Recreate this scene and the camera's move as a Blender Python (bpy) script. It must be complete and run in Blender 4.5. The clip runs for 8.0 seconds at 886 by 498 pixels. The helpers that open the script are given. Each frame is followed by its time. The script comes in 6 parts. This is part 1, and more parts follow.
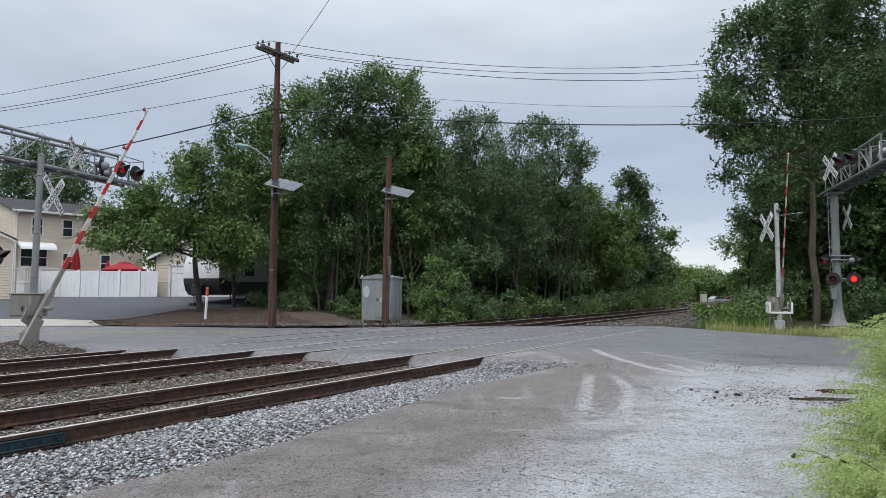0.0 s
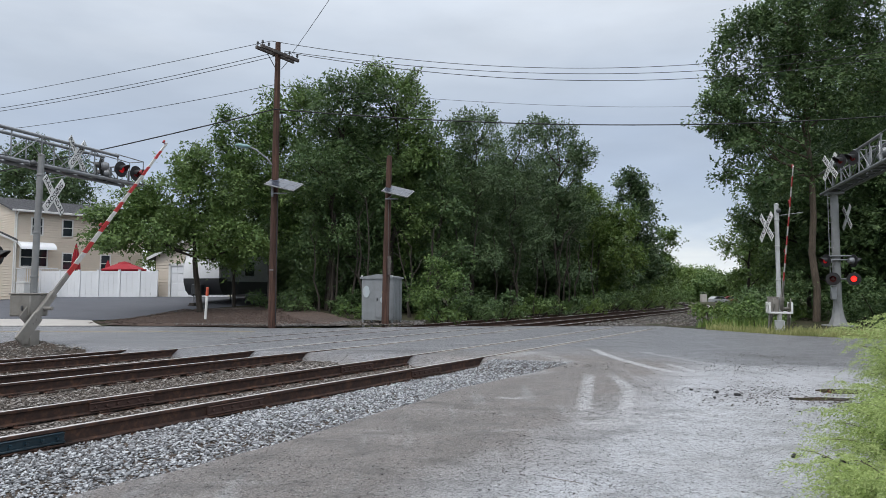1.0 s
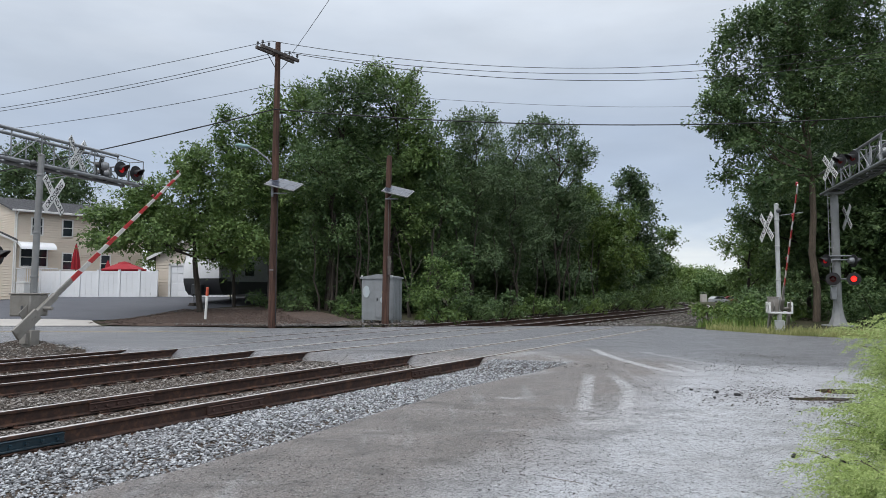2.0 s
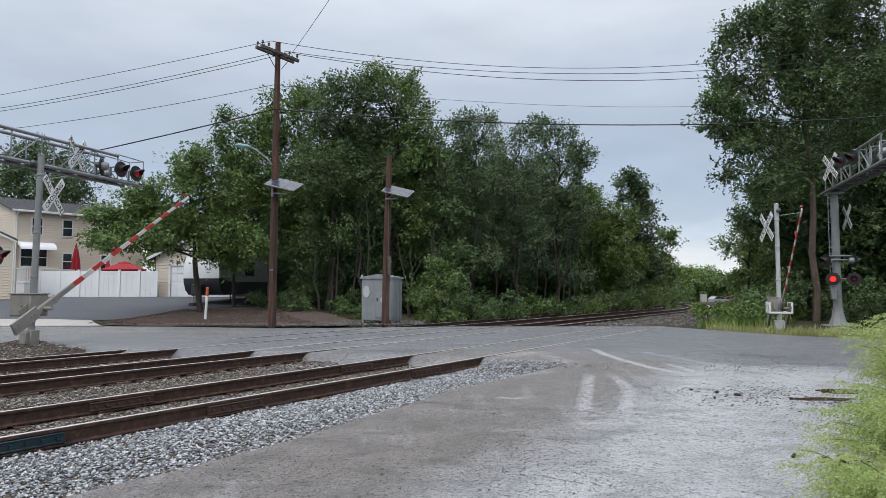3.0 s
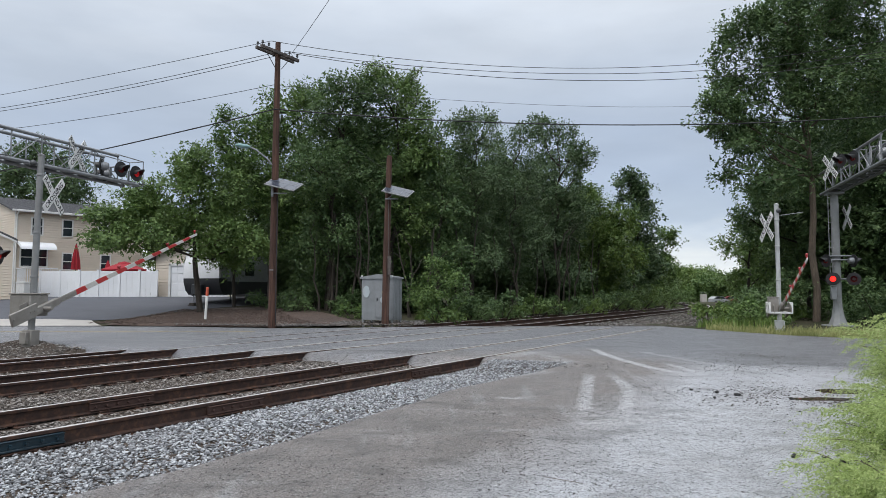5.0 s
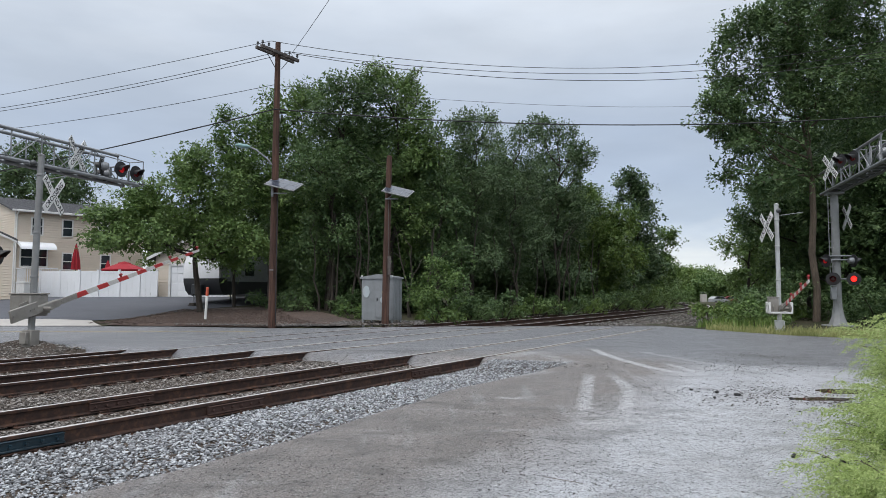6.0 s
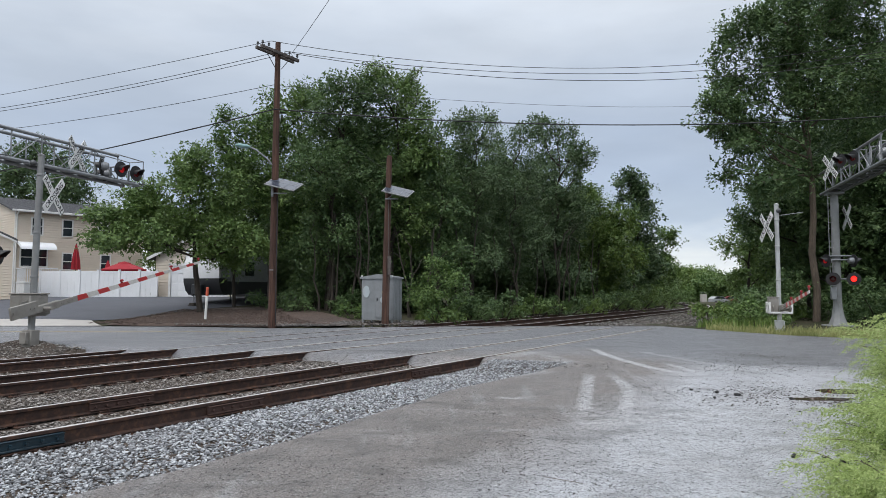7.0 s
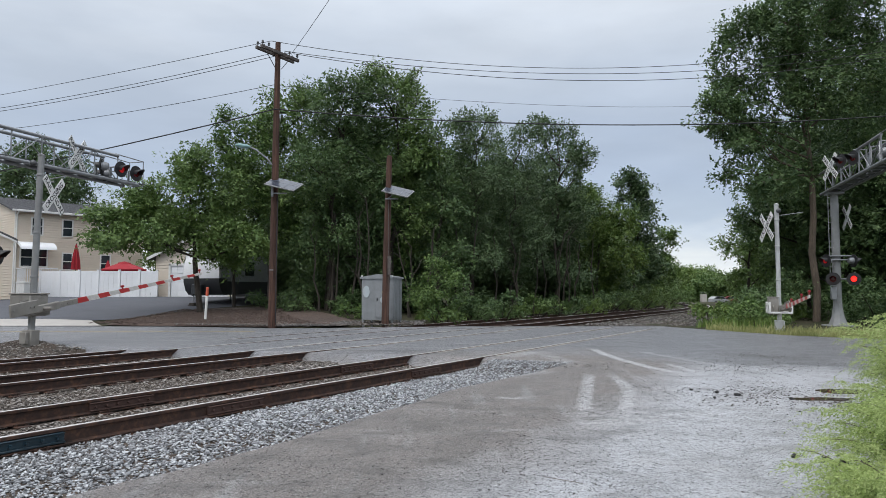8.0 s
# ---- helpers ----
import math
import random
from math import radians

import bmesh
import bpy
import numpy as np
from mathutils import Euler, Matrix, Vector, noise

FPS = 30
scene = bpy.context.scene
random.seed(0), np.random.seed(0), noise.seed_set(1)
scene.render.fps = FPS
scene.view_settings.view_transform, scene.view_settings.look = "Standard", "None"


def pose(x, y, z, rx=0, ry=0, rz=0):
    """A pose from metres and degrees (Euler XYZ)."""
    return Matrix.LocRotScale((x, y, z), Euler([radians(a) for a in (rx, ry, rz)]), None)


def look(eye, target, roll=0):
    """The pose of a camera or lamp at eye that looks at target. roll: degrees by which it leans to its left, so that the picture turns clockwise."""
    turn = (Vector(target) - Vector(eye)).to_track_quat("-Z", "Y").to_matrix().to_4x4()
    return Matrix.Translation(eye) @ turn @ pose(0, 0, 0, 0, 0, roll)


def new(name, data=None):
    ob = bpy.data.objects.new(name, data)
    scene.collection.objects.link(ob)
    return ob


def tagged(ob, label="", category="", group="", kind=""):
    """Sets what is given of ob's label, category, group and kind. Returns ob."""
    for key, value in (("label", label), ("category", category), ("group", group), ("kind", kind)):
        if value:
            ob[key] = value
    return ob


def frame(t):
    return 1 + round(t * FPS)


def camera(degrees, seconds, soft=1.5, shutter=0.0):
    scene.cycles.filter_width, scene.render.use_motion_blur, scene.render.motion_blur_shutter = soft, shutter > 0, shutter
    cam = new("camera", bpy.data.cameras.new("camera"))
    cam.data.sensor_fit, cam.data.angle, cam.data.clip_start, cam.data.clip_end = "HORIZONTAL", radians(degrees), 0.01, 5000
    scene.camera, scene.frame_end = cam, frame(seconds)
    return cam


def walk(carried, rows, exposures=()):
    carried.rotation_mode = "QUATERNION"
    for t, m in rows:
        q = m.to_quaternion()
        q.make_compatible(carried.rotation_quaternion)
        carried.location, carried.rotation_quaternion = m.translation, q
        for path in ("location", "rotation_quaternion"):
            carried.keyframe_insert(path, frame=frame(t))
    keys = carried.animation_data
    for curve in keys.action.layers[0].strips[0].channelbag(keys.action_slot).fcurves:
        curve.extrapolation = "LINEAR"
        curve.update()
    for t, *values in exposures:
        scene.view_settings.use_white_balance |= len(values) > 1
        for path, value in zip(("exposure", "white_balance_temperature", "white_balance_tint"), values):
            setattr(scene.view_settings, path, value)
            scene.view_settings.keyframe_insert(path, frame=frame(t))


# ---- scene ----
cam = camera(66, 8.0, 0.8)
EYE = (0.0, 0.0, 1.46)
VIEW = pose(EYE[0], EYE[1], EYE[2], 93.37, 0, 0)
walk(cam, [(0, VIEW), (8.0, VIEW)])

# ---- world, sun, exposure ----
scene.view_settings.exposure = 0.07
world = bpy.data.worlds.new("overcast_sky")
scene.world = world
world.use_nodes = True


def build_sky():
    nt = world.node_tree
    nt.nodes.clear()
    N = nt.nodes.new
    out = N("ShaderNodeOutputWorld")
    bg = N("ShaderNodeBackground")
    tc = N("ShaderNodeTexCoord")
    sep = N("ShaderNodeSeparateXYZ")
    nt.links.new(tc.outputs["Generated"], sep.inputs[0])
    mp = N("ShaderNodeMapping")
    mp.inputs["Scale"].default_value = (1.6, 1.6, 5.5)
    nt.links.new(tc.outputs["Generated"], mp.inputs[0])
    n1 = N("ShaderNodeTexNoise")
    n1.inputs["Scale"].default_value = 2.2
    n1.inputs["Detail"].default_value = 6
    n1.inputs["Roughness"].default_value = 0.52
    nt.links.new(mp.outputs[0], n1.inputs["Vector"])
    # elevation, pushed up and down by the cloud noise
    add = N("ShaderNodeMath")
    add.operation = "MULTIPLY_ADD"
    nt.links.new(n1.outputs["Fac"], add.inputs[0])
    add.inputs[1].default_value = 0.16
    nt.links.new(sep.outputs["Z"], add.inputs[2])
    sub = N("ShaderNodeMath")
    sub.operation = "SUBTRACT"
    nt.links.new(add.outputs[0], sub.inputs[0])
    sub.inputs[1].default_value = 0.08
    ramp = N("ShaderNodeValToRGB")
    nt.links.new(sub.outputs[0], ramp.inputs[0])
    cr = ramp.color_ramp
    stops = [(0.0, (0.72, 0.76, 0.78)), (0.055, (0.76, 0.80, 0.83)), (0.10, (0.46, 0.54, 0.66)),
             (0.17, (0.41, 0.485, 0.61)), (0.30, (0.52, 0.585, 0.68)), (0.42, (0.66, 0.71, 0.775)), (1.0, (0.74, 0.77, 0.82))]
    while len(cr.elements) < len(stops):
        cr.elements.new(0.5)
    for e, (p, c) in zip(cr.elements, stops):
        e.position, e.color = p, (*c, 1)
    # soft streaks of lighter cloud
    n2 = N("ShaderNodeTexNoise")
    n2.inputs["Scale"].default_value = 2.6
    n2.inputs["Detail"].default_value = 8
    nt.links.new(mp.outputs[0], n2.inputs["Vector"])
    r2 = N("ShaderNodeMapRange")
    r2.inputs["From Min"].default_value = 0.35
    r2.inputs["From Max"].default_value = 0.70
    r2.inputs["To Min"].default_value = 0.94
    r2.inputs["To Max"].default_value = 1.09
    nt.links.new(n2.outputs["Fac"], r2.inputs["Value"])
    mul = N("ShaderNodeMix")
    mul.data_type, mul.blend_type = "RGBA", "MULTIPLY"
    mul.inputs["Factor"].default_value = 1
    nt.links.new(ramp.outputs[0], mul.inputs["A"])
    nt.links.new(r2.outputs[0], mul.inputs["B"])
    sky = N("ShaderNodeTexSky")
    sky.sky_type = "NISHITA"
    sky.sun_disc = False
    sky.sun_elevation, sky.sun_rotation = radians(52), radians(215)
    sk = N("ShaderNodeMix")
    sk.data_type, sk.blend_type = "RGBA", "MULTIPLY"
    sk.inputs["Factor"].default_value = 1
    nt.links.new(sky.outputs[0], sk.inputs["A"])
    sk.inputs["B"].default_value = (0.08, 0.08, 0.08, 1)
    mix = N("ShaderNodeMix")
    mix.data_type = "RGBA"
    mix.inputs["Factor"].default_value = 0.12
    nt.links.new(mul.outputs["Result"], mix.inputs["A"])
    nt.links.new(sk.outputs["Result"], mix.inputs["B"])
    nt.links.new(mix.outputs["Result"], bg.inputs["Color"])
    # an overcast sky is brightest overhead
    up = N("ShaderNodeMapRange")
    up.interpolation_type = "SMOOTHSTEP"
    for k, v in (("From Min", 0.3), ("From Max", 0.95), ("To Min", 1.1), ("To Max", 2.5)):
        up.inputs[k].default_value = v
    nt.links.new(sep.outputs["Z"], up.inputs["Value"])
    nt.links.new(up.outputs[0], bg.inputs["Strength"])
    nt.links.new(bg.outputs[0], out.inputs[0])


build_sky()
sun = new("sun", bpy.data.lights.new("sun", "SUN"))
sun.data.energy, sun.data.angle, sun.data.color = 1.2, radians(25), (1.0, 0.97, 0.93)
sun.matrix_world = look((-12, -20, 30), (0, 0, 0))


# ---- material kit ----
class Mat:
    """A small wrapper round a node material."""

    def __init__(self, name, rough=0.8, metal=0.0, spec=0.5):
        self.m = bpy.data.materials.new(name)
        self.m.use_nodes = True
        self.nt = self.m.node_tree
        self.bsdf = self.nt.nodes["Principled BSDF"]
        self.bsdf.inputs["Roughness"].default_value = rough
        self.bsdf.inputs["Metallic"].default_value = metal
        self.bsdf.inputs["Specular IOR Level"].default_value = spec
        self.tc = self.nt.nodes.new("ShaderNodeTexCoord")
        self.space = "Object"

    def link(self, a, b):
        self.nt.links.new(a, b)

    def noise(self, scale, detail=4, rough=0.55, stretch=None, kind="noise"):
        v = self.tc.outputs[self.space]
        if stretch:
            mp = self.nt.nodes.new("ShaderNodeMapping")
            mp.inputs["Scale"].default_value = stretch
            self.link(v, mp.inputs[0])
            v = mp.outputs[0]
        if kind == "voronoi":
            n = self.nt.nodes.new("ShaderNodeTexVoronoi")
            n.inputs["Scale"].default_value = scale
            self.link(v, n.inputs["Vector"])
            return n.outputs["Distance"]
        n = self.nt.nodes.new("ShaderNodeTexNoise")
        n.inputs["Scale"].default_value = scale
        n.inputs["Detail"].default_value = detail
        n.inputs["Roughness"].default_value = rough
        self.link(v, n.inputs["Vector"])
        return n.outputs["Fac"]

    def ramp(self, fac, stops):
        r = self.nt.nodes.new("ShaderNodeValToRGB")
        self.link(fac, r.inputs[0])
        e = r.color_ramp.elements
        while len(e) < len(stops):
            e.new(0.5)
        for k, (p, c) in zip(e, stops):
            k.position = p
            k.color = (*c, 1) if len(c) == 3 else c
        return r.outputs["Color"]

    def grey(self, fac, a, b, lo=0.0, hi=1.0):
        r = self.nt.nodes.new("ShaderNodeMapRange")
        self.link(fac, r.inputs["Value"])
        for k, v in (("From Min", a), ("From Max", b), ("To Min", lo), ("To Max", hi)):
            r.inputs[k].default_value = v
        return r.outputs[0]

    def math(self, op, a, b):
        n = self.nt.nodes.new("ShaderNodeMath")
        n.operation = op
        for i, v in enumerate((a, b)):
            if isinstance(v, (int, float)):
                n.inputs[i].default_value = v
            else:
                self.link(v, n.inputs[i])
        return n.outputs[0]

    def mix(self, fac, a, b, mode="MIX"):
        n = self.nt.nodes.new("ShaderNodeMix")
        n.data_type, n.blend_type = "RGBA", mode
        for key, v in (("Factor", fac), ("A", a), ("B", b)):
            if isinstance(v, (int, float)):
                n.inputs[key].default_value = v
            elif isinstance(v, tuple):
                n.inputs[key].default_value = (*v, 1)
            else:
                self.link(v, n.inputs[key])
        return n.outputs["Result"]

    def color(self, c):
        if isinstance(c, tuple):
            self.bsdf.inputs["Base Color"].default_value = (*c, 1)
        else:
            self.link(c, self.bsdf.inputs["Base Color"])
        return self

    def rough(self, s):
        self.link(s, self.bsdf.inputs["Roughness"])
        return self

    def bump(self, h, strength=0.4, dist=0.02):
        b = self.nt.nodes.new("ShaderNodeBump")
        b.inputs["Strength"].default_value = strength
        b.inputs["Distance"].default_value = dist
        self.link(h, b.inputs["Height"])
        self.link(b.outputs[0], self.bsdf.inputs["Normal"])
        return self

    def axis(self, which):
        s = self.nt.nodes.new("ShaderNodeSeparateXYZ")
        self.link(self.tc.outputs[self.space], s.inputs[0])
        return s.outputs[which]

    def island(self):
        return self.nt.nodes.new("ShaderNodeNewGeometry").outputs["Random Per Island"]

    def per_object(self):
        return self.nt.nodes.new("ShaderNodeObjectInfo").outputs["Random"]


def worn(name, base, dark, rough=0.6, metal=0.0, scale=6.0, fine=60.0, bump=0.15, amount=0.5):
    """Paint or metal with stains at two scales."""
    m = Mat(name, rough, metal)
    a = m.noise(scale, 6, 0.6)
    b = m.noise(fine, 3, 0.6)
    k = m.math("MULTIPLY", m.grey(a, 0.42, 0.72), amount)
    c = m.mix(k, base, dark)
    c = m.mix(m.grey(b, 0.35, 0.75, 0.0, 0.35), c, tuple(x * 0.7 for x in base))
    m.color(c).bump(b, bump, 0.004)
    return m.m


def leafy(name, a, b, c, trans=0.35):
    """Leaves: colour by leaf and by plant, with some light passing through."""
    m = Mat(name, 0.5, 0, 0.32)
    r = m.island()
    col = m.ramp(r, [(0.0, a), (0.55, b), (1.0, c)])
    o = m.per_object()
    m.space = "Object"
    big = m.noise(0.45, 2)
    col = m.mix(m.grey(big, 0.35, 0.65, 0.0, 0.55), col, a)
    col = m.mix(m.grey(m.noise(1.6, 3), 0.42, 0.66, 0.0, 0.5), col, c)
    col = m.mix(m.grey(o, 0, 1, 0.0, 0.25), col, c)
    m.color(col)
    t = m.nt.nodes.new("ShaderNodeBsdfTranslucent")
    m.link(col, t.inputs["Color"])
    mx = m.nt.nodes.new("ShaderNodeMixShader")
    mx.inputs[0].default_value = trans
    out = m.nt.nodes["Material Output"]
    m.link(m.bsdf.outputs[0], mx.inputs[1])
    m.link(t.outputs[0], mx.inputs[2])
    m.link(mx.outputs[0], out.inputs["Surface"])
    return m.m


def plain(name, col, rough=0.6, metal=0.0):
    return worn(name, col, tuple(x * 0.6 for x in col), rough, metal, 4, 40, 0.08, 0.35)


# ---- mesh kit ----
class Shape:
    """Collects simple solids into one mesh."""

    def __init__(self):
        self.v, self.f = [], []

    def add(self, vs, fs):
        n = len(self.v)
        self.v += [tuple(p) for p in vs]
        self.f += [tuple(i + n for i in f) for f in fs]
        return self

    def box(self, x0, y0, z0, x1, y1, z1, m=None, c=0.0):
        """A box, with its edges cut by c."""
        bm = bmesh.new()
        bmesh.ops.create_cube(bm, size=1)
        for v in bm.verts:
            v.co = Vector(((x0 + x1) / 2 + v.co.x * (x1 - x0), (y0 + y1) / 2 + v.co.y * (y1 - y0), (z0 + z1) / 2 + v.co.z * (z1 - z0)))
        if c:
            bmesh.ops.bevel(bm, geom=bm.edges[:], offset=c, segments=1, affect="EDGES")
        bm.verts.index_update()
        vs = [(m @ v.co if m else v.co) for v in bm.verts]
        fs = [[v.index for v in f.verts] for f in bm.faces]
        bm.free()
        return self.add(vs, fs)

    def tube(self, pts, r, n=8, close=True):
        """A round bar through the points; r is one radius or one for each point."""
        pts = [Vector(p) for p in pts]
        rs = r if isinstance(r, (list, tuple)) else [r] * len(pts)
        vs, fs = [], []
        ref = None
        for i, p in enumerate(pts):
            t = (pts[min(i + 1, len(pts) - 1)] - pts[max(i - 1, 0)]).normalized()
            if ref is None:
                ref = Vector((0, 0, 1)) if abs(t.z) < 0.9 else Vector((1, 0, 0))
            a = t.cross(ref).normalized()
            b = a.cross(t).normalized()
            ref = b
            for k in range(n):
                w = 2 * math.pi * k / n
                vs.append(p + (a * math.cos(w) + b * math.sin(w)) * rs[i])
        for i in range(len(pts) - 1):
            for k in range(n):
                k2 = (k + 1) % n
                fs.append((i * n + k, i * n + k2, (i + 1) * n + k2, (i + 1) * n + k))
        if close:
            fs.append(tuple(range(n))[::-1])
            fs.append(tuple(range((len(pts) - 1) * n, len(pts) * n)))
        return self.add(vs, fs)

    def lathe(self, profile, m, n=20):
        """Turns (radius, height) rows round m's z axis."""
        vs, fs = [], []
        for r, z in profile:
            for k in range(n):
                w = 2 * math.pi * k / n
                vs.append(m @ Vector((r * math.cos(w), r * math.sin(w), z)))
        for i in range(len(profile) - 1):
            for k in range(n):
                k2 = (k + 1) % n
                fs.append((i * n + k, i * n + k2, (i + 1) * n + k2, (i + 1) * n + k))
        if profile[0][0] > 1e-4:
            fs.append(tuple(range(n))[::-1])
        if profile[-1][0] > 1e-4:
            fs.append(tuple(range((len(profile) - 1) * n, len(profile) * n)))
        return self.add(vs, fs)

    def prism(self, outline, h0, h1, m=None):
        """An outline in the xy plane, from z=h0 to z=h1."""
        n = len(outline)
        vs = [Vector((x, y, h0)) for x, y in outline] + [Vector((x, y, h1)) for x, y in outline]
        if m:
            vs = [m @ v for v in vs]
        fs = [tuple(range(n))[::-1], tuple(range(n, 2 * n))]
        fs += [(i, (i + 1) % n, n + (i + 1) % n, n + i) for i in range(n)]
        return self.add(vs, fs)


def mesh_of(name, shape, material, smooth=False, fix=True):
    me = bpy.data.meshes.new(name)
    me.from_pydata(shape.v, [], shape.f)
    if fix:
        bm = bmesh.new()
        bm.from_mesh(me)
        bmesh.ops.recalc_face_normals(bm, faces=bm.faces[:])
        bm.to_mesh(me)
        bm.free()
    if smooth:
        me.shade_smooth()
        me.set_sharp_from_angle(angle=radians(42))
    me.materials.append(material)
    return me


def part(name, shape, material, parent=None, label="", smooth=True, fix=True):
    ob = new(name, mesh_of(name, shape, material, smooth, fix))
    if parent:
        ob.parent = parent
    return tagged(ob, label)


def empty(name, m, label, category, group="", kind=""):
    ob = new(name)
    ob.matrix_basis = m
    ob.empty_display_size = 0.2
    return tagged(ob, label, category, group, kind)


def np_mesh(name, verts, faces, material, smooth=False):
    """A mesh from arrays of points and of equal-sided faces."""
    me = bpy.data.meshes.new(name)
    k = faces.shape[1]
    me.vertices.add(len(verts))
    me.vertices.foreach_set("co", verts.astype(np.float32).ravel())
    me.loops.add(faces.size)
    me.loops.foreach_set("vertex_index", faces.astype(np.int32).ravel())
    me.polygons.add(len(faces))
    me.polygons.foreach_set("loop_start", np.arange(0, faces.size, k, dtype=np.int32))
    me.polygons.foreach_set("loop_total", np.full(len(faces), k, dtype=np.int32))
    me.update(calc_edges=True)
    me.validate()
    if smooth:
        me.shade_smooth()
    me.materials.append(material)
    return me


# ---- the plan: tracks run along D, N points across them to the far side ----
ANG = math.atan2(0.546, 0.838)
D = Vector((math.sin(ANG), math.cos(ANG), 0))
N_ = Vector((-math.cos(ANG), math.sin(ANG), 0))


def on_track(u, p, z=0.0):
    return D * u + N_ * p + Vector((0, 0, z))


def smooth_step(a, b, x):
    t = min(1, max(0, (x - a) / (b - a)))
    return t * t * (3 - 2 * t)


def near_edge(x):
    """The road's edge on the side of the standing tracks: its y at x."""
    if x < -9.5:
        return 17.75 + (-9.5 - x) * 0.62
    return 17.75 + (x + 9.5) * -0.30


def far_edge(x):
    """The road's far edge: its y at x."""
    if x < 8.6:
        return 26.95 - 1.25 * math.exp(-((x + 5.6) / 3.6) ** 2)
    if x < 11.0:
        return 26.95 - (x - 8.6) * 2.2
    return 21.7 - (x - 11.0) * 0.9


def lie(x, y):
    """Height of the land."""
    p = -0.8379 * x + 0.5458 * y
    u = 0.5458 * x + 0.8379 * y
    z = 0.0
    if x < 0:
        z += 0.85 * smooth_step(27.5, 46, y) * smooth_step(0, -8, x)
    # the lot in front lies a little lower than the railhead
    z += -0.13 * smooth_step(11, 5.5, y)
    z -= 1.6 * smooth_step(70, 150, y) * smooth_step(14, 20, p + 30)
    return z


# ---- materials ----
def asphalt_mat(name):
    """Worn wet asphalt: brown dirt film, sky sheen painted in pale, tyre streaks and dark grit."""
    m = Mat(name, 0.6, 0, 0.5)
    fine = m.noise(75, 4, 0.75)
    flecks = m.noise(26, 3, 0.7)
    lumps = m.noise(9, 5, 0.65)
    mid = m.noise(1.6, 6, 0.62, (1.0, 1.7, 1.0))
    big = m.noise(0.30, 5, 0.6)
    streak = m.noise(1.5, 5, 0.6, (2.0, 0.22, 1.0))
    scrape = m.noise(1.1, 6, 0.65, (0.5, 2.6, 1.0))
    x, y = m.axis("X"), m.axis("Y")
    # paler and greyer away from the tracks: the sky's wet sheen painted into base
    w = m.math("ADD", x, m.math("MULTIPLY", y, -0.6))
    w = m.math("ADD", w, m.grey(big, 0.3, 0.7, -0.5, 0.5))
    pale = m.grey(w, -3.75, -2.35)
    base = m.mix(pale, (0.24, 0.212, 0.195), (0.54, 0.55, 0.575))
    base = m.mix(m.grey(mid, 0.46, 0.66, 0.0, 0.55), base, (0.115, 0.105, 0.10))
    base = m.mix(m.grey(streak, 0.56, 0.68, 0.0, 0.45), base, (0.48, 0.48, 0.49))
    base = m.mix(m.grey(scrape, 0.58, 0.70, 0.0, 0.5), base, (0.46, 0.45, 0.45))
    # the through road is darker, older asphalt
    edge = m.math("ADD", y, m.grey(m.noise(0.45, 5, 0.6), 0.3, 0.7, -1.6, 1.6))
    edge = m.math("ADD", edge, m.grey(x, 2.0, 12.0, 0.0, 8.5))
    edge = m.math("ADD", edge, m.grey(x, -6.0, 1.5, 3.2, 0.4))
    road = m.grey(edge, 15.2, 18.2)
    rc = m.ramp(mid, [(0.3, (0.235, 0.24, 0.256)), (0.7, (0.135, 0.136, 0.148))])
    rc = m.mix(m.grey(m.noise(1.2, 6, 0.62, (0.14, 2.4, 1.0)), 0.48, 0.64, 0.0, 0.8), rc, (0.29, 0.29, 0.305))
    rc = m.mix(m.grey(m.noise(0.8, 5, 0.6, (0.3, 1.2, 1.0)), 0.54, 0.68, 0.0, 0.6), rc, (0.065, 0.065, 0.07))
    # darker towards the verge: weaker wet sheen there, put into the road's colour
    rc = m.mix(m.grey(m.math("ADD", x, m.grey(big, 0.3, 0.7, -1.5, 1.5)), 2.0, 7.0, 0.0, 0.5), rc, (0.085, 0.086, 0.092))
    base = m.mix(road, base, rc)
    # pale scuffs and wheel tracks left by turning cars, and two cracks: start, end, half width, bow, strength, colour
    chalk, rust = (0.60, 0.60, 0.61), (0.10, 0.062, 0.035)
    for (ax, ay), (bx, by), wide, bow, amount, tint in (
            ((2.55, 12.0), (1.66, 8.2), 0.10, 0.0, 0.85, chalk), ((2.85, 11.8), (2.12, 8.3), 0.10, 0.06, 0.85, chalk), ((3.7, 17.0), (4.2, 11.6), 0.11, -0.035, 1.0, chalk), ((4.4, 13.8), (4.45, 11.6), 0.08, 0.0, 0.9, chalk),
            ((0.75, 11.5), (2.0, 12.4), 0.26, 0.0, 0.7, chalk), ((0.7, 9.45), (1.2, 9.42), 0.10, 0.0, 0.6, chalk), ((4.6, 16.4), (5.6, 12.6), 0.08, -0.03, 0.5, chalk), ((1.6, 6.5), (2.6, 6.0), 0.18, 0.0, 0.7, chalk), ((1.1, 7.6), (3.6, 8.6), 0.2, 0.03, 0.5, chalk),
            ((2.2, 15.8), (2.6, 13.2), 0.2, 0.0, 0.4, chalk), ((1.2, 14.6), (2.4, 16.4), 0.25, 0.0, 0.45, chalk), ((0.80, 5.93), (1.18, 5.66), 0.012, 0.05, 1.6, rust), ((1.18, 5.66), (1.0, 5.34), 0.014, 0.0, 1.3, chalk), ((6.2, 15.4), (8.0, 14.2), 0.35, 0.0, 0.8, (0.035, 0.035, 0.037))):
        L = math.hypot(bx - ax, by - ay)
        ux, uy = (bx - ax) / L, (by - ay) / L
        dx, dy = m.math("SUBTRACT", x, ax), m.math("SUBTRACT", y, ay)
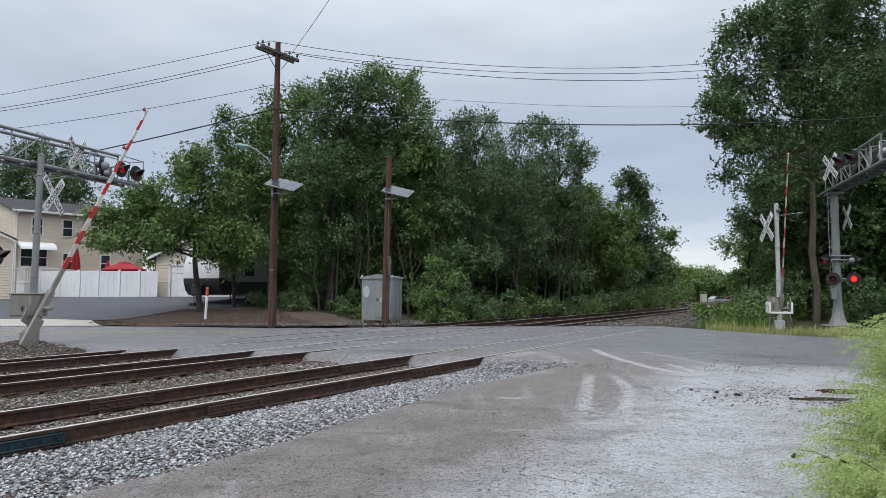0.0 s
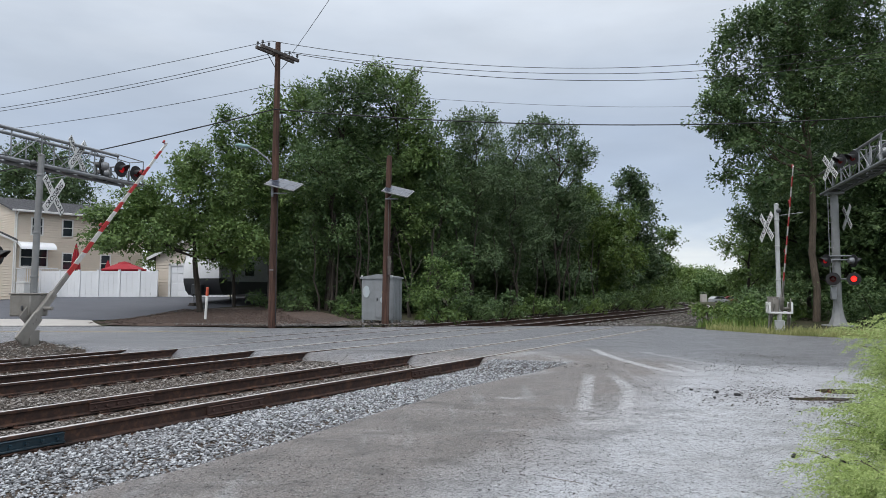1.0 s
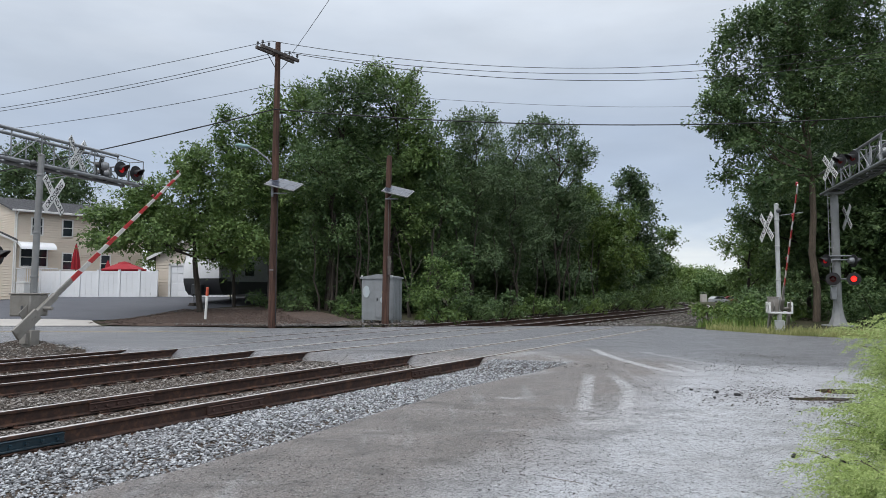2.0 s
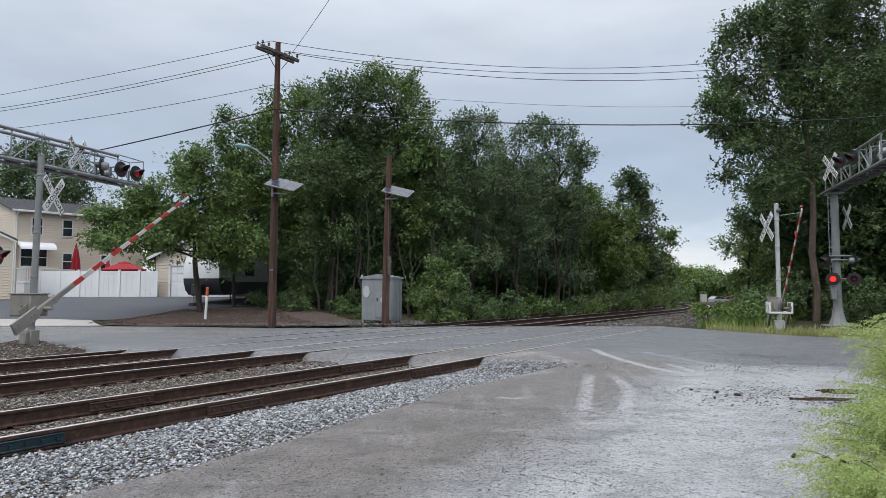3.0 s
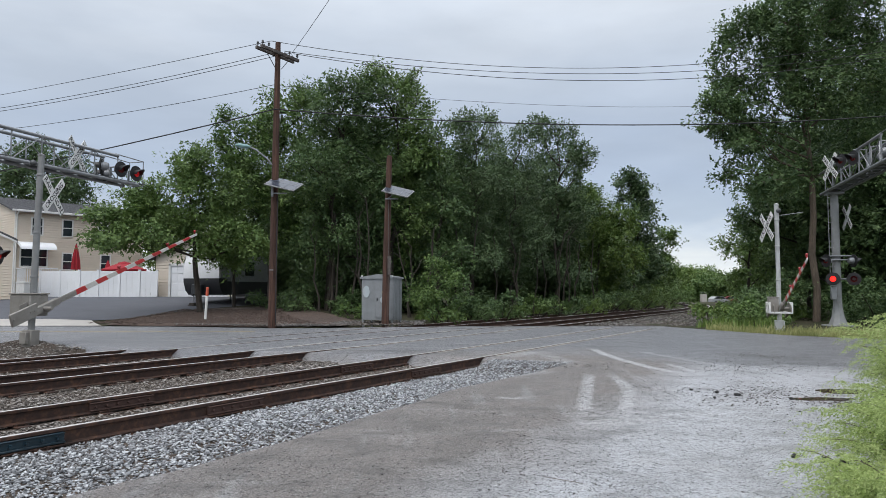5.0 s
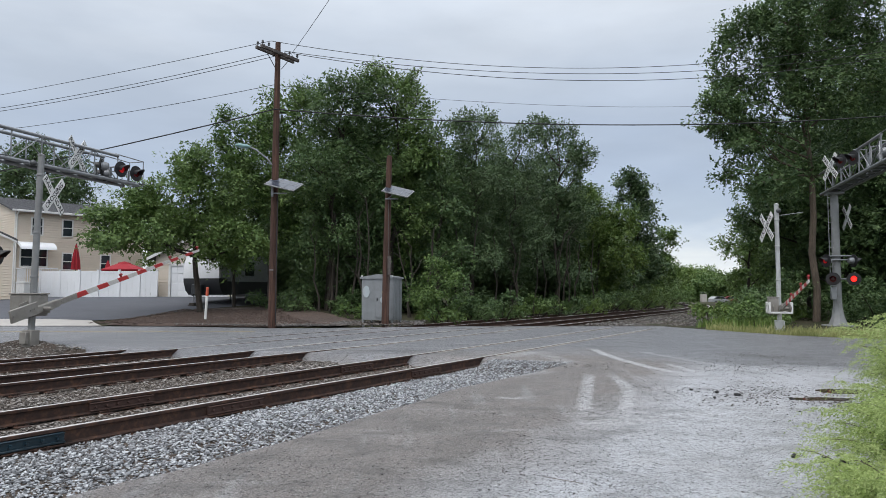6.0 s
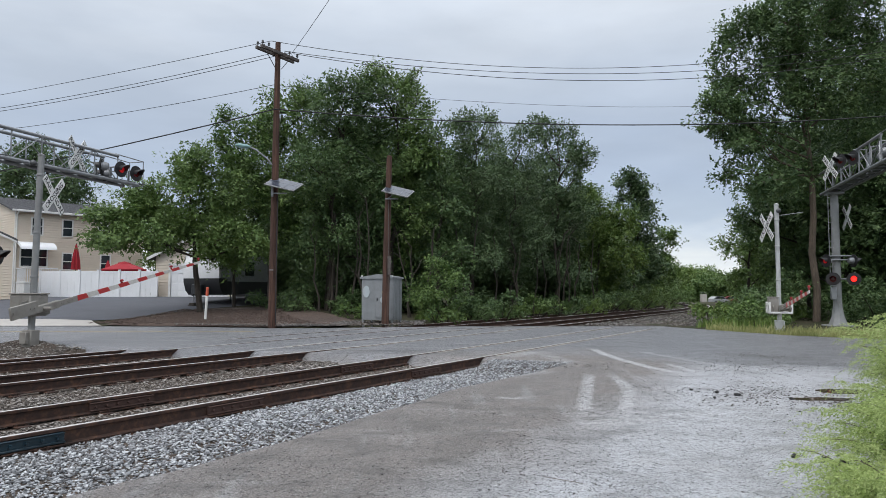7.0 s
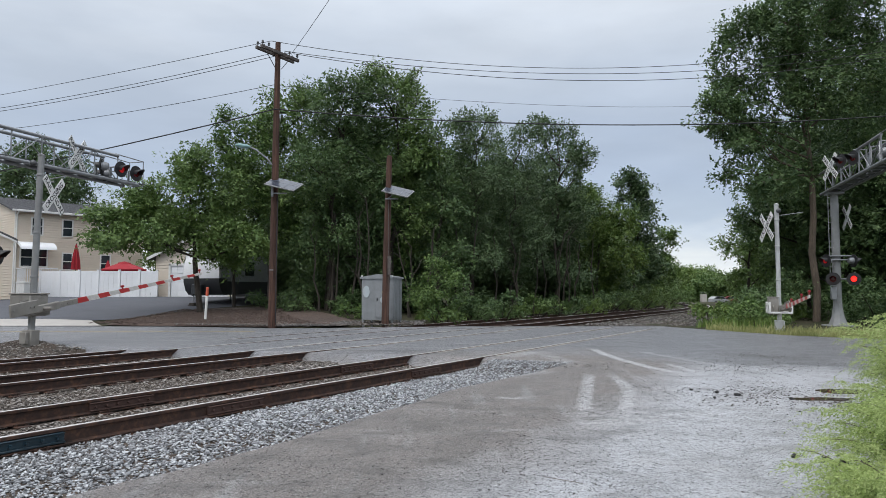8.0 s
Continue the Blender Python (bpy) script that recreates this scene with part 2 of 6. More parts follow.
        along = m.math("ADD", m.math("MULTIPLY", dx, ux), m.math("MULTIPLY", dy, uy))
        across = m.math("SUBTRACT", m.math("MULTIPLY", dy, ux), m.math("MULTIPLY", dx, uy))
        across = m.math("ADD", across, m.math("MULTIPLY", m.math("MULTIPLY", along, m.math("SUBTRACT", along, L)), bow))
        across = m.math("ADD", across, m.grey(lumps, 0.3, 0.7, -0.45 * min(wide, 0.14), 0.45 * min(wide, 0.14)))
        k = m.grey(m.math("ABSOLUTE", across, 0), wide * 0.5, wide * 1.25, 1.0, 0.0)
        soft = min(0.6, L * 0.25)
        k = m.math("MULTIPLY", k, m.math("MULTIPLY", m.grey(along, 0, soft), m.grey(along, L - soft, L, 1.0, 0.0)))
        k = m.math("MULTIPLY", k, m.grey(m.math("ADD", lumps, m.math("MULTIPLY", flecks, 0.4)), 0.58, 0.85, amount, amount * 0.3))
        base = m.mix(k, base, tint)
    base = m.mix(m.grey(lumps, 0.5, 0.72, 0.0, 0.35), base, (0.10, 0.095, 0.09))
    base = m.mix(m.grey(flecks, 0.56, 0.62, 0.0, 0.9), base, (0.04, 0.038, 0.036))
    base = m.mix(m.grey(fine, 0.52, 0.60, 0.0, 0.8), base, (0.05, 0.048, 0.045))
    # pale specks, stronger where the sheen is painted
    base = m.mix(m.math("MULTIPLY", m.grey(fine, 0.36, 0.46, 0.8, 0.0), m.grey(pale, 0.0, 1.0, 0.5, 1.0)), base, (0.70, 0.70, 0.71))
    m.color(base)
    wet = m.math("ADD", m.grey(mid, 0.35, 0.6, 0.48, 0.26), m.grey(fine, 0.3, 0.7, -0.08, 0.22))
    m.rough(wet)
    h = m.math("ADD", m.math("MULTIPLY", fine, 0.5), m.math("MULTIPLY", flecks, 0.8))
    h = m.math("ADD", h, lumps)
    m.bump(h, 0.95, 0.04)
    return m.m


def soil_mat():
    m = Mat("soil", 0.95, 0, 0.1)
    a = m.noise(1.1, 6, 0.6)
    b = m.noise(26, 4, 0.65)
    c = m.ramp(a, [(0.3, (0.035, 0.045, 0.02)), (0.55, (0.06, 0.055, 0.035)), (0.8, (0.10, 0.085, 0.06))])
    c = m.mix(m.grey(b, 0.4, 0.7, 0, 0.5), c, (0.03, 0.03, 0.02))
    m.color(c).bump(b, 0.6, 0.04)
    return m.m


def ballast_mat(name, lo, mid, hi, brown=True):
    m = Mat(name, 0.85)
    r = m.island()
    c = m.ramp(r, [(0.0, lo), (0.45, mid), (1.0, hi)])
    m.space = "Object"
    s = m.noise(0.5, 4)
    c = m.mix(m.grey(s, 0.45, 0.70, 0.0, 0.5 if brown else 0.15), c, (0.11, 0.075, 0.05))
    m.color(c)
    return m.m


def bed_mat():
    m = Mat("ballast_bed", 0.95, 0, 0.15)
    v = m.noise(24, kind="voronoi", detail=0)
    a = m.noise(1.2, 5)
    c = m.ramp(v, [(0.0, (0.17, 0.15, 0.13)), (0.5, (0.10, 0.085, 0.075)), (1.0, (0.03, 0.026, 0.022))])
    c = m.mix(m.grey(a, 0.4, 0.7, 0.0, 0.6), c, (0.10, 0.065, 0.042))
    m.color(c).bump(v, 0.9, 0.05)
    return m.m


def bark_mat(name, a, b, stretch=(6, 6, 0.7)):
    m = Mat(name, 0.9)
    n = m.noise(5, 6, 0.65, stretch)
    f = m.noise(1.2, 4)
    c = m.ramp(n, [(0.3, a), (0.7, b)])
    c = m.mix(m.grey(f, 0.4, 0.7, 0, 0.5), c, tuple(x * 0.55 for x in a))
    m.color(c).bump(n, 0.7, 0.02)
    return m.m


def rail_mat():
    m = Mat("rusty_rail", 0.75, 0.0, 0.4)
    n = m.noise(9, 6, 0.65, (1, 1, 1))
    f = m.noise(90, 3)
    c = m.ramp(n, [(0.3, (0.018, 0.012, 0.011)), (0.54, (0.056, 0.028, 0.019)), (0.74, (0.14, 0.066, 0.036))])
    c = m.mix(m.grey(f, 0.45, 0.75, 0, 0.4), c, (0.02, 0.015, 0.013))
    m.color(c).bump(f, 0.3, 0.004)
    return m.m


def mulch_mat():
    m = Mat("mulch", 0.95)
    n = m.noise(34, 4, 0.7, (1, 2.4, 1))
    a = m.noise(1.4, 4)
    c = m.ramp(n, [(0.3, (0.05, 0.033, 0.026)), (0.55, (0.13, 0.09, 0.072)), (0.8, (0.24, 0.18, 0.15))])
    c = m.mix(m.grey(a, 0.4, 0.7, 0, 0.4), c, (0.06, 0.045, 0.038))
    m.color(c).bump(n, 1.0, 0.05)
    return m.m


def glass_mat():
    m = Mat("window_glass", 0.05, 0, 0.8)
    m.color(m.ramp(m.noise(0.8, 2), [(0.3, (0.012, 0.016, 0.02)), (0.7, (0.04, 0.05, 0.06))]))
    return m.m


def glow_mat(name, col, power):
    m = Mat(name, 0.3)
    m.color(col)
    m.bsdf.inputs["Emission Color"].default_value = (*col, 1)
    m.bsdf.inputs["Emission Strength"].default_value = power
    return m.m


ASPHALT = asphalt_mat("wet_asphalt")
SOIL = soil_mat()
BED = bed_mat()
STONE_GREY = ballast_mat("grey_ballast", (0.085, 0.088, 0.094), (0.28, 0.287, 0.30), (0.62, 0.64, 0.66), False)
STONE_BROWN = ballast_mat("brown_ballast", (0.035, 0.03, 0.027), (0.13, 0.113, 0.10), (0.42, 0.39, 0.36))
GRIT = ballast_mat("dark_grit", (0.025, 0.024, 0.023), (0.06, 0.056, 0.052), (0.22, 0.21, 0.20))
STONE_DULL = ballast_mat("dull_gravel", (0.045, 0.042, 0.04), (0.12, 0.11, 0.10), (0.26, 0.245, 0.23))
RAIL = rail_mat()
RUST = worn("dark_rust", (0.066, 0.034, 0.026), (0.03, 0.018, 0.015), 0.8, 0, 8, 60, 0.3)
RAILTOP = worn("polished_railhead", (0.60, 0.58, 0.56), (0.30, 0.24, 0.2), 0.42, 0.35, 3, 50, 0.05, 0.5)
BLUE_STEEL = worn("blue_painted_steel", (0.010, 0.030, 0.044), (0.02, 0.024, 0.028), 0.35)
TIE = bark_mat("creosoted_timber", (0.035, 0.028, 0.022), (0.10, 0.085, 0.07), (1, 6, 6))
POLE = bark_mat("treated_pole", (0.026, 0.013, 0.010), (0.125, 0.062, 0.042), (2.6, 2.6, 0.16))
POLE_GREY = bark_mat("weathered_arm", (0.06, 0.05, 0.045), (0.15, 0.13, 0.12), (2, 2, 2))
BARK = bark_mat("bark", (0.022, 0.018, 0.014), (0.065, 0.052, 0.04))
BARK_PALE = bark_mat("pale_bark", (0.06, 0.045, 0.033), (0.15, 0.115, 0.085))
LEAF_OAK = leafy("leaf_dark", (0.028, 0.062, 0.025), (0.07, 0.13, 0.05), (0.165, 0.24, 0.088), 0.25)
LEAF_MAPLE = leafy("leaf_mid", (0.034, 0.076, 0.022), (0.086, 0.16, 0.044), (0.2, 0.285, 0.085), 0.25)
LEAF_LOCUST = leafy("leaf_cool", (0.03, 0.064, 0.031), (0.074, 0.132, 0.06), (0.16, 0.225, 0.1), 0.25)
LEAF_LIGHT = leafy("leaf_light", (0.042, 0.084, 0.02), (0.098, 0.17, 0.04), (0.21, 0.29, 0.07), 0.25)
LEAF_FEATHER = leafy("leaf_feather", (0.201, 0.2782, 0.0765), (0.3548, 0.4563, 0.153), (0.5914, 0.6677, 0.306), 0.5)
GRASS = leafy("grass_blade", (0.12, 0.17, 0.05), (0.25, 0.29, 0.09), (0.48, 0.45, 0.21), 0.35)
STEEL = worn("galvanised_steel", (0.29, 0.30, 0.31), (0.15, 0.15, 0.15), 0.5, 0.55, 5, 45, 0.06)
STEEL_DARK = worn("weathered_steel", (0.10, 0.105, 0.11), (0.05, 0.047, 0.045), 0.55, 0.5, 5, 45, 0.06)
ALU_PAINT = worn("aluminium_paint", (0.27, 0.275, 0.275), (0.15, 0.145, 0.13), 0.55, 0.2, 3, 50, 0.08)
PALE_STEEL = worn("pale_steel_paint", (0.46, 0.47, 0.47), (0.30, 0.30, 0.28), 0.5, 0.1, 3, 50, 0.06)
GATE_GREY = worn("gate_grey_paint", (0.27, 0.255, 0.23), (0.14, 0.12, 0.10), 0.6, 0.1, 4, 40, 0.08)
BLACK = worn("black_paint", (0.018, 0.018, 0.02), (0.035, 0.033, 0.03), 0.5)
WHITE = worn("white_paint", (0.74, 0.74, 0.72), (0.45, 0.43, 0.40), 0.45, 0, 3, 40, 0.03, 0.4)
VINYL = worn("white_vinyl", (0.80, 0.81, 0.83), (0.62, 0.63, 0.64), 0.35, 0, 1.2, 20, 0.02, 0.3)
RED_BAND = worn("red_sheeting", (0.48, 0.035, 0.035), (0.30, 0.05, 0.045), 0.45, 0, 5, 40, 0.03, 0.4)
WHITE_BAND = worn("white_sheeting", (0.62, 0.60, 0.56), (0.38, 0.36, 0.33), 0.5, 0, 5, 40, 0.03, 0.5)
SIDING = worn("beige_vinyl_siding", (0.66, 0.575, 0.475), (0.58, 0.50, 0.41), 0.55, 0, 0.7, 20, 0.02, 0.35)
ROOFING = worn("grey_shingle", (0.085, 0.085, 0.09), (0.05, 0.05, 0.055), 0.9, 0, 2, 30, 0.4)
CONCRETE = worn("concrete", (0.41, 0.385, 0.355), (0.27, 0.25, 0.23), 0.85, 0, 1.2, 60, 0.2)
DRIVE = worn("driveway_asphalt", (0.075, 0.078, 0.092), (0.045, 0.047, 0.056), 0.8, 0, 0.8, 90, 0.35)
MULCH = mulch_mat()
YELLOW = worn("yellow_line_paint", (0.38, 0.29, 0.13), (0.20, 0.185, 0.15), 0.6, 0, 2, 30, 0.1, 0.8)
GLASS = glass_mat()
LENS_ON = glow_mat("lit_red_lens", (1.0, 0.02, 0.015), 2.2)
LENS_OFF = worn("dark_red_lens", (0.10, 0.010, 0.012), (0.05, 0.008, 0.01), 0.25)
RED_LAMP = worn("red_lamp_plastic", (0.30, 0.014, 0.018), (0.25, 0.02, 0.02), 0.3)
CLOTH_RED = worn("red_canvas", (0.32, 0.012, 0.022), (0.19, 0.01, 0.016), 0.85, 0, 3, 60, 0.15)
CABLE = plain("black_cable", (0.018, 0.018, 0.02), 0.6)
CABINET = worn("cabinet_aluminium", (0.30, 0.315, 0.325), (0.15, 0.16, 0.16), 0.5, 0.35, 2.5, 50, 0.05)
SOLAR = worn("solar_cell", (0.05, 0.06, 0.08), (0.03, 0.035, 0.05), 0.22, 0.0, 1, 30, 0.01)
ORANGE = worn("orange_plastic", (0.55, 0.10, 0.05), (0.35, 0.07, 0.04), 0.6)


# ---- ground, road and lot ----
def bend(u, p, z=0.0):
    """A point beside the running tracks, which bend to the far side past u = 48."""
    if u <= 48:
        return on_track(u, p, z)
    R = 55.0
    a = (u - 48) / R
    r = R - (p - 12.5)
    return on_track(48 + r * math.sin(a), 12.5 + R - r * math.cos(a), z)


def bed_offset(x, y):
    """How far across the tracks a point lies, along the bend too."""
    u, p = 0.5458 * x + 0.8379 * y, -0.8379 * x + 0.5458 * y
    if u > 48:
        du, dp = u - 48, 12.5 + 55 - p
        if dp > 0:
            p = 12.5 + 55 - math.hypot(du, dp)
    return u, p


def land(x, y):
    """The land with the trench in which the track beds lie."""
    u, p = bed_offset(x, y)
    z = lie(x, y)
    inside = smooth_step(5.4, 6.2, p) * smooth_step(18.6, 17.6, p) if u < 22 else smooth_step(8.6, 9.6, p) * smooth_step(18.6, 17.6, p)
    z -= 0.42 * inside
    road = smooth_step(-0.6, 0.2, far_edge(x) - y)
    return z - 0.14 * road


def spaced(near, step, far, growth=1.35):
    out = list(np.arange(near[0], near[1] + 1e-6, step))
    s, a = step, out[0]
    while a > -far:
        s *= growth
        a -= s
        out.insert(0, a)
    s, a = step, out[-1]
    while a < far:
        s *= growth
        a += s
        out.append(a)
    return out


def build_ground():
    us, ps = spaced((-8, 112), 0.6, 2600), spaced((-14, 46), 0.5, 2600)
    vs = []
    for u in us:
        for p in ps:
            q = on_track(u, p)
            z = land(q.x, q.y) if abs(q.x) < 300 and abs(q.y) < 400 else lie(q.x, q.y)
            z += 0.05 * noise.noise((q.x * 0.4, q.y * 0.4, 0)) * (1 if q.y > 27.5 else 0)
            vs.append((q.x, q.y, z))
    nu, npn = len(us), len(ps)
    i = np.arange(nu * npn).reshape(nu, npn)
    f = np.stack([i[:-1, :-1], i[1:, :-1], i[1:, 1:], i[:-1, 1:]], -1).reshape(-1, 4)
    ob = new("ground", np_mesh("ground", np.array(vs), f, SOIL, True))
    tagged(ob, "dark bare soil with low weeds round the crossing", "ground", kind="structure")


def strip(name, xs, low, high, material, rows, lift=0.0, skirt=0.2, batter=0.0):
    """A slab between two lines y = low(x) and y = high(x), lying on the land."""
    vs, fs = [], []
    k = rows + 3
    for x in xs:
        a, b = low(x), high(x)
        line = [(x, a + (b - a) * j / rows) for j in range(rows + 1)]
        zs = [lie(x, y) + lift for x, y in line]
        vs.append((x, a - batter * (1 + 0.5 * noise.noise((x * 2.1, 9, 0))), zs[0] - skirt))
        vs += [(x, y, z) for (x, y), z in zip(line, zs)]
        vs.append((x, b, zs[-1] - skirt))
    for i in range(len(xs) - 1):
        for j in range(k - 1):
            fs.append((i * k + j, (i + 1) * k + j, (i + 1) * k + j + 1, i * k + j + 1))
    s = Shape()
    s.add(vs, fs)
    return new(name, mesh_of(name, s, material, True, False))


def wob(x, k, a):
    return a * noise.noise((x * k, 3.7, 0.2))


def build_road():
    xs = list(np.arange(-60, -14, 2.0)) + list(np.arange(-14, 24.01, 0.2))
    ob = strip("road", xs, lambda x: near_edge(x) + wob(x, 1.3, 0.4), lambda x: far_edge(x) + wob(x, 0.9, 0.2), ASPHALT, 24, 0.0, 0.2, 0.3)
    tagged(ob, "wet dark grey asphalt road over the tracks", "road", kind="structure")

    def lot_top(x):
        e = (5.3 + 0.8379 * x) / 0.5458 + wob(x + 40, 1.6, 0.35)
        return max(-8.5, min(near_edge(x) + wob(x, 1.3, 0.4), e))

    xs = list(np.arange(-10, 24.01, 0.2))
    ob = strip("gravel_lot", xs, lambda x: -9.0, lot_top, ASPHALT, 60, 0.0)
    tagged(ob, "wet dirty asphalt lot with puddles and grit", "lot", kind="structure")
    # double yellow line, worn
    for dy in (0.0, 0.28):
        s = strip("road_line", list(np.arange(-50, -6.4, 0.5)), lambda x: 23.45 + dy, lambda x: 23.57 + dy, YELLOW, 1, 0.004, 0.003)
        tagged(s, "worn yellow centre line on the asphalt", "road marking", kind="structure")


build_ground()
build_road()


def build_flangeways():
    """Pale worn strips of filler beside the siding's rails where the road covers it."""
    filler = worn("worn_filler", (0.36, 0.335, 0.295), (0.17, 0.16, 0.148), 0.7, 0, 2.5, 40, 0.2, 0.8)
    for p in (7.22, 8.73, 11.15, 12.85):
        s = Shape()
        u0 = 13.2 if p < 9 else 12.4
        vs = []
        us = np.arange(u0, 25.0, 0.4)
        for u in us:
            w = 0.036 + 0.022 * noise.noise((u * 1.3, p, 0))
            for a in (-w, w):
                q = on_track(u, p + a)
                vs.append((q.x, q.y, lie(q.x, q.y) + 0.006))
        s.add(vs, [(2 * i, 2 * i + 2, 2 * i + 3, 2 * i + 1) for i in range(len(us) - 1)])
        tagged(new("flangeway_strip", mesh_of("flangeway_strip", s, filler, False, True)), "pale worn filler strip beside a rail in the road", "road", kind="structure")


build_flangeways()


# ---- tracks ----
RAIL_PROFILE = [(-0.07, -0.18), (0.07, -0.18), (0.07, -0.168), (0.012, -0.15), (0.009, -0.045), (0.036, -0.034), (0.036, -0.006),
                (0.028, 0.0), (-0.028, 0.0), (-0.036, -0.006), (-0.036, -0.034), (-0.009, -0.045), (-0.012, -0.15), (-0.07, -0.168)]


def rail_shape(us, p, zf):
    s = Shape()
    n = len(RAIL_PROFILE)
    vs, fs = [], []
    for u in us:
        c = bend(u, p)
        c2 = bend(u, p + 1.0)
        side = (c2 - c).normalized()
        for a, b in RAIL_PROFILE:
            vs.append(c + side * a + Vector((0, 0, b + zf(u))))
    for i in range(len(us) - 1):
        for j in range(n):
            j2 = (j + 1) % n
            fs.append((i * n + j, i * n + j2, (i + 1) * n + j2, (i + 1) * n + j))
    fs += [tuple(range(n))[::-1], tuple(range((len(us) - 1) * n, len(us) * n))]
    return s.add(vs, fs)


def head_strip(us, p, zf):
    """The polished top of a rail, a hair above it."""
    s = Shape()
    vs, fs = [], []
    for u in us:
        c, c2 = bend(u, p), bend(u, p + 1.0)
        side = (c2 - c).normalized()
        for a, b in ((-0.029, -0.004), (-0.024, 0.002), (0.024, 0.002), (0.029, -0.004)):
            vs.append(c + side * a + Vector((0, 0, b + zf(u))))
    for i in range(len(us) - 1):
        for j in range(3):
            fs.append((i * 4 + j, i * 4 + j + 1, (i + 1) * 4 + j + 1, (i + 1) * 4 + j))
    return s.add(vs, fs)


def joint_bar(u, p, z, side, length=0.92):
    """A bolted splice bar on one side of a rail's web."""
    s = Shape()
    o = 0.012 * side
    m = Matrix.Translation(on_track(u, p, z)) @ Matrix.Rotation(-ANG, 4, "Z")
    s.box(min(o, o + 0.03 * side), -length / 2, -0.145, max(o, o + 0.03 * side), length / 2, -0.05, m, 0.006)
    s.box(min(o, o + 0.055 * side), -length / 2, -0.155, max(o, o + 0.055 * side), length / 2, -0.135, m, 0.005)
    s.box(min(o, o + 0.045 * side), -length / 2, -0.062, max(o, o + 0.045 * side), length / 2, -0.045, m, 0.005)
    for k in range(6):
        y = -length / 2 + length * (k + 0.5) / 6
        s.tube([m @ Vector((o + 0.03 * side, y, -0.098)), m @ Vector((o + 0.065 * side, y, -0.098))], 0.018, 6)
    return s


def build_track(label, rails, u0, u1, gap, joints=()):
    """rails: offset and height of each rail; gap: where the road covers the ties."""
    mid = sum(r[0] for r in rails) / 2
    root = empty("railway_track", Matrix.Identity(4), label, "railway track", kind="structure")
    us = list(np.arange(u0, min(u1, 44), 2.0)) + (list(np.arange(44, u1, 1.2)) if u1 > 44 else []) + [u1]
    for p, z in rails:
        zf = lambda u, z=z: z * smooth_step(14, 9, u) + 0.014
        r = part("rail", rail_shape(us, p, zf), RAIL, root)
        part("railhead", head_strip(us, p, zf), RAILTOP, r, "shiny worn running surface", fix=False)
        for ju, jp, side, mat in joints:
            if abs(jp - p) < 0.1:
                part("joint_bar", joint_bar(ju, p, zf(ju), side), mat, r, "bolted splice bar")
    z0 = rails[0][1]
    tie = Shape()
    tie.box(-1.3, -0.115, -0.17, 1.3, 0.115, 0.0, None, 0.012)
    tie_mesh = mesh_of("tie", tie, TIE)
    spike = Shape()
    for x in (-0.085, 0.085):
        spike.box(x - 0.014, -0.075, 0.0, x + 0.014, -0.045, 0.045, None, 0.004)
        spike.box(x - 0.014, 0.045, 0.0, x + 0.014, 0.075, 0.045, None, 0.004)
    spike.box(-0.17, -0.09, -0.004, 0.17, 0.09, 0.012, None, 0.004)
    plate_mesh = mesh_of("tie_plate", spike, RAIL)
    rng = random.Random(int(mid * 10))
    u = u0 + 0.3
    while u < min(u1, 64):
        if not gap[0] < u < gap[1]:
            c, c2 = bend(u, mid), bend(u, mid + 1)
            w = math.atan2((c2 - c).y, (c2 - c).x)
            t = new("tie", tie_mesh)
            t.parent = root
            t.matrix_basis = pose(c.x, c.y, -0.205 + rng.uniform(-0.015, 0.01) + (rails[0][1] + rails[1][1]) / 2 * smooth_step(14, 9, u), 0, 0, math.degrees(w) + rng.uniform(-1.5, 1.5))
            if u < 30:
                for p, z in rails:
                    q = bend(u, p)
                    pl = new("tie_plate", plate_mesh)
                    pl.parent = root
                    pl.matrix_basis = pose(q.x, q.y, -0.188 + z * smooth_step(14, 9, u), 0, 0, math.degrees(w))
        u += 0.52
    return root


P_A, P_B, P_C, P_D, P_E, P_F = 7.32, 8.83, 11.25, 12.75, 14.62, 16.12
build_track("rusty siding track ending in the asphalt of the crossing", [(P_A, 0.0), (P_B, 0.0)], -6, 25.3, (12.2, 26),
            [(6.17, P_A, 1, RUST), (10.61, P_A, 1, RUST), (3.45, P_A, 1, BLUE_STEEL), (5.5, P_B, 1, RUST), (10.41, P_B, 1, RUST)])
build_track("rusty main track with polished railheads in brown ballast", [(P_C, 0.02), (P_D, -0.03)], -6, 122, (11.4, 27))
build_track("rusty far track with polished railheads in brown ballast", [(P_E, -0.01), (P_F, -0.08)], -6, 122, (10.2, 26))


def bed_height(u, p):
    z = -0.185
    for c in (P_A, P_C, P_E):
        a = p - (c + 0.75)
        z -= 0.03 * math.exp(-(a / 0.5) ** 2)
    z -= 0.10 * smooth_step(6.6, 5.2, p) * smooth_step(13, 9, u) + 0.02 * noise.noise((u * 2, p * 2, 1))
    z += 0.10 * smooth_step(17.4, 19, p)
    if u < 20 and (p < 7.0 or p > 17.2):
        q = on_track(u, p)
        z += 0.15 * smooth_step(1.4, 0.2, near_edge(q.x) - q.y)
        if q.y > near_edge(q.x) - 0.1:
            z = min(z, -0.09)
    return z


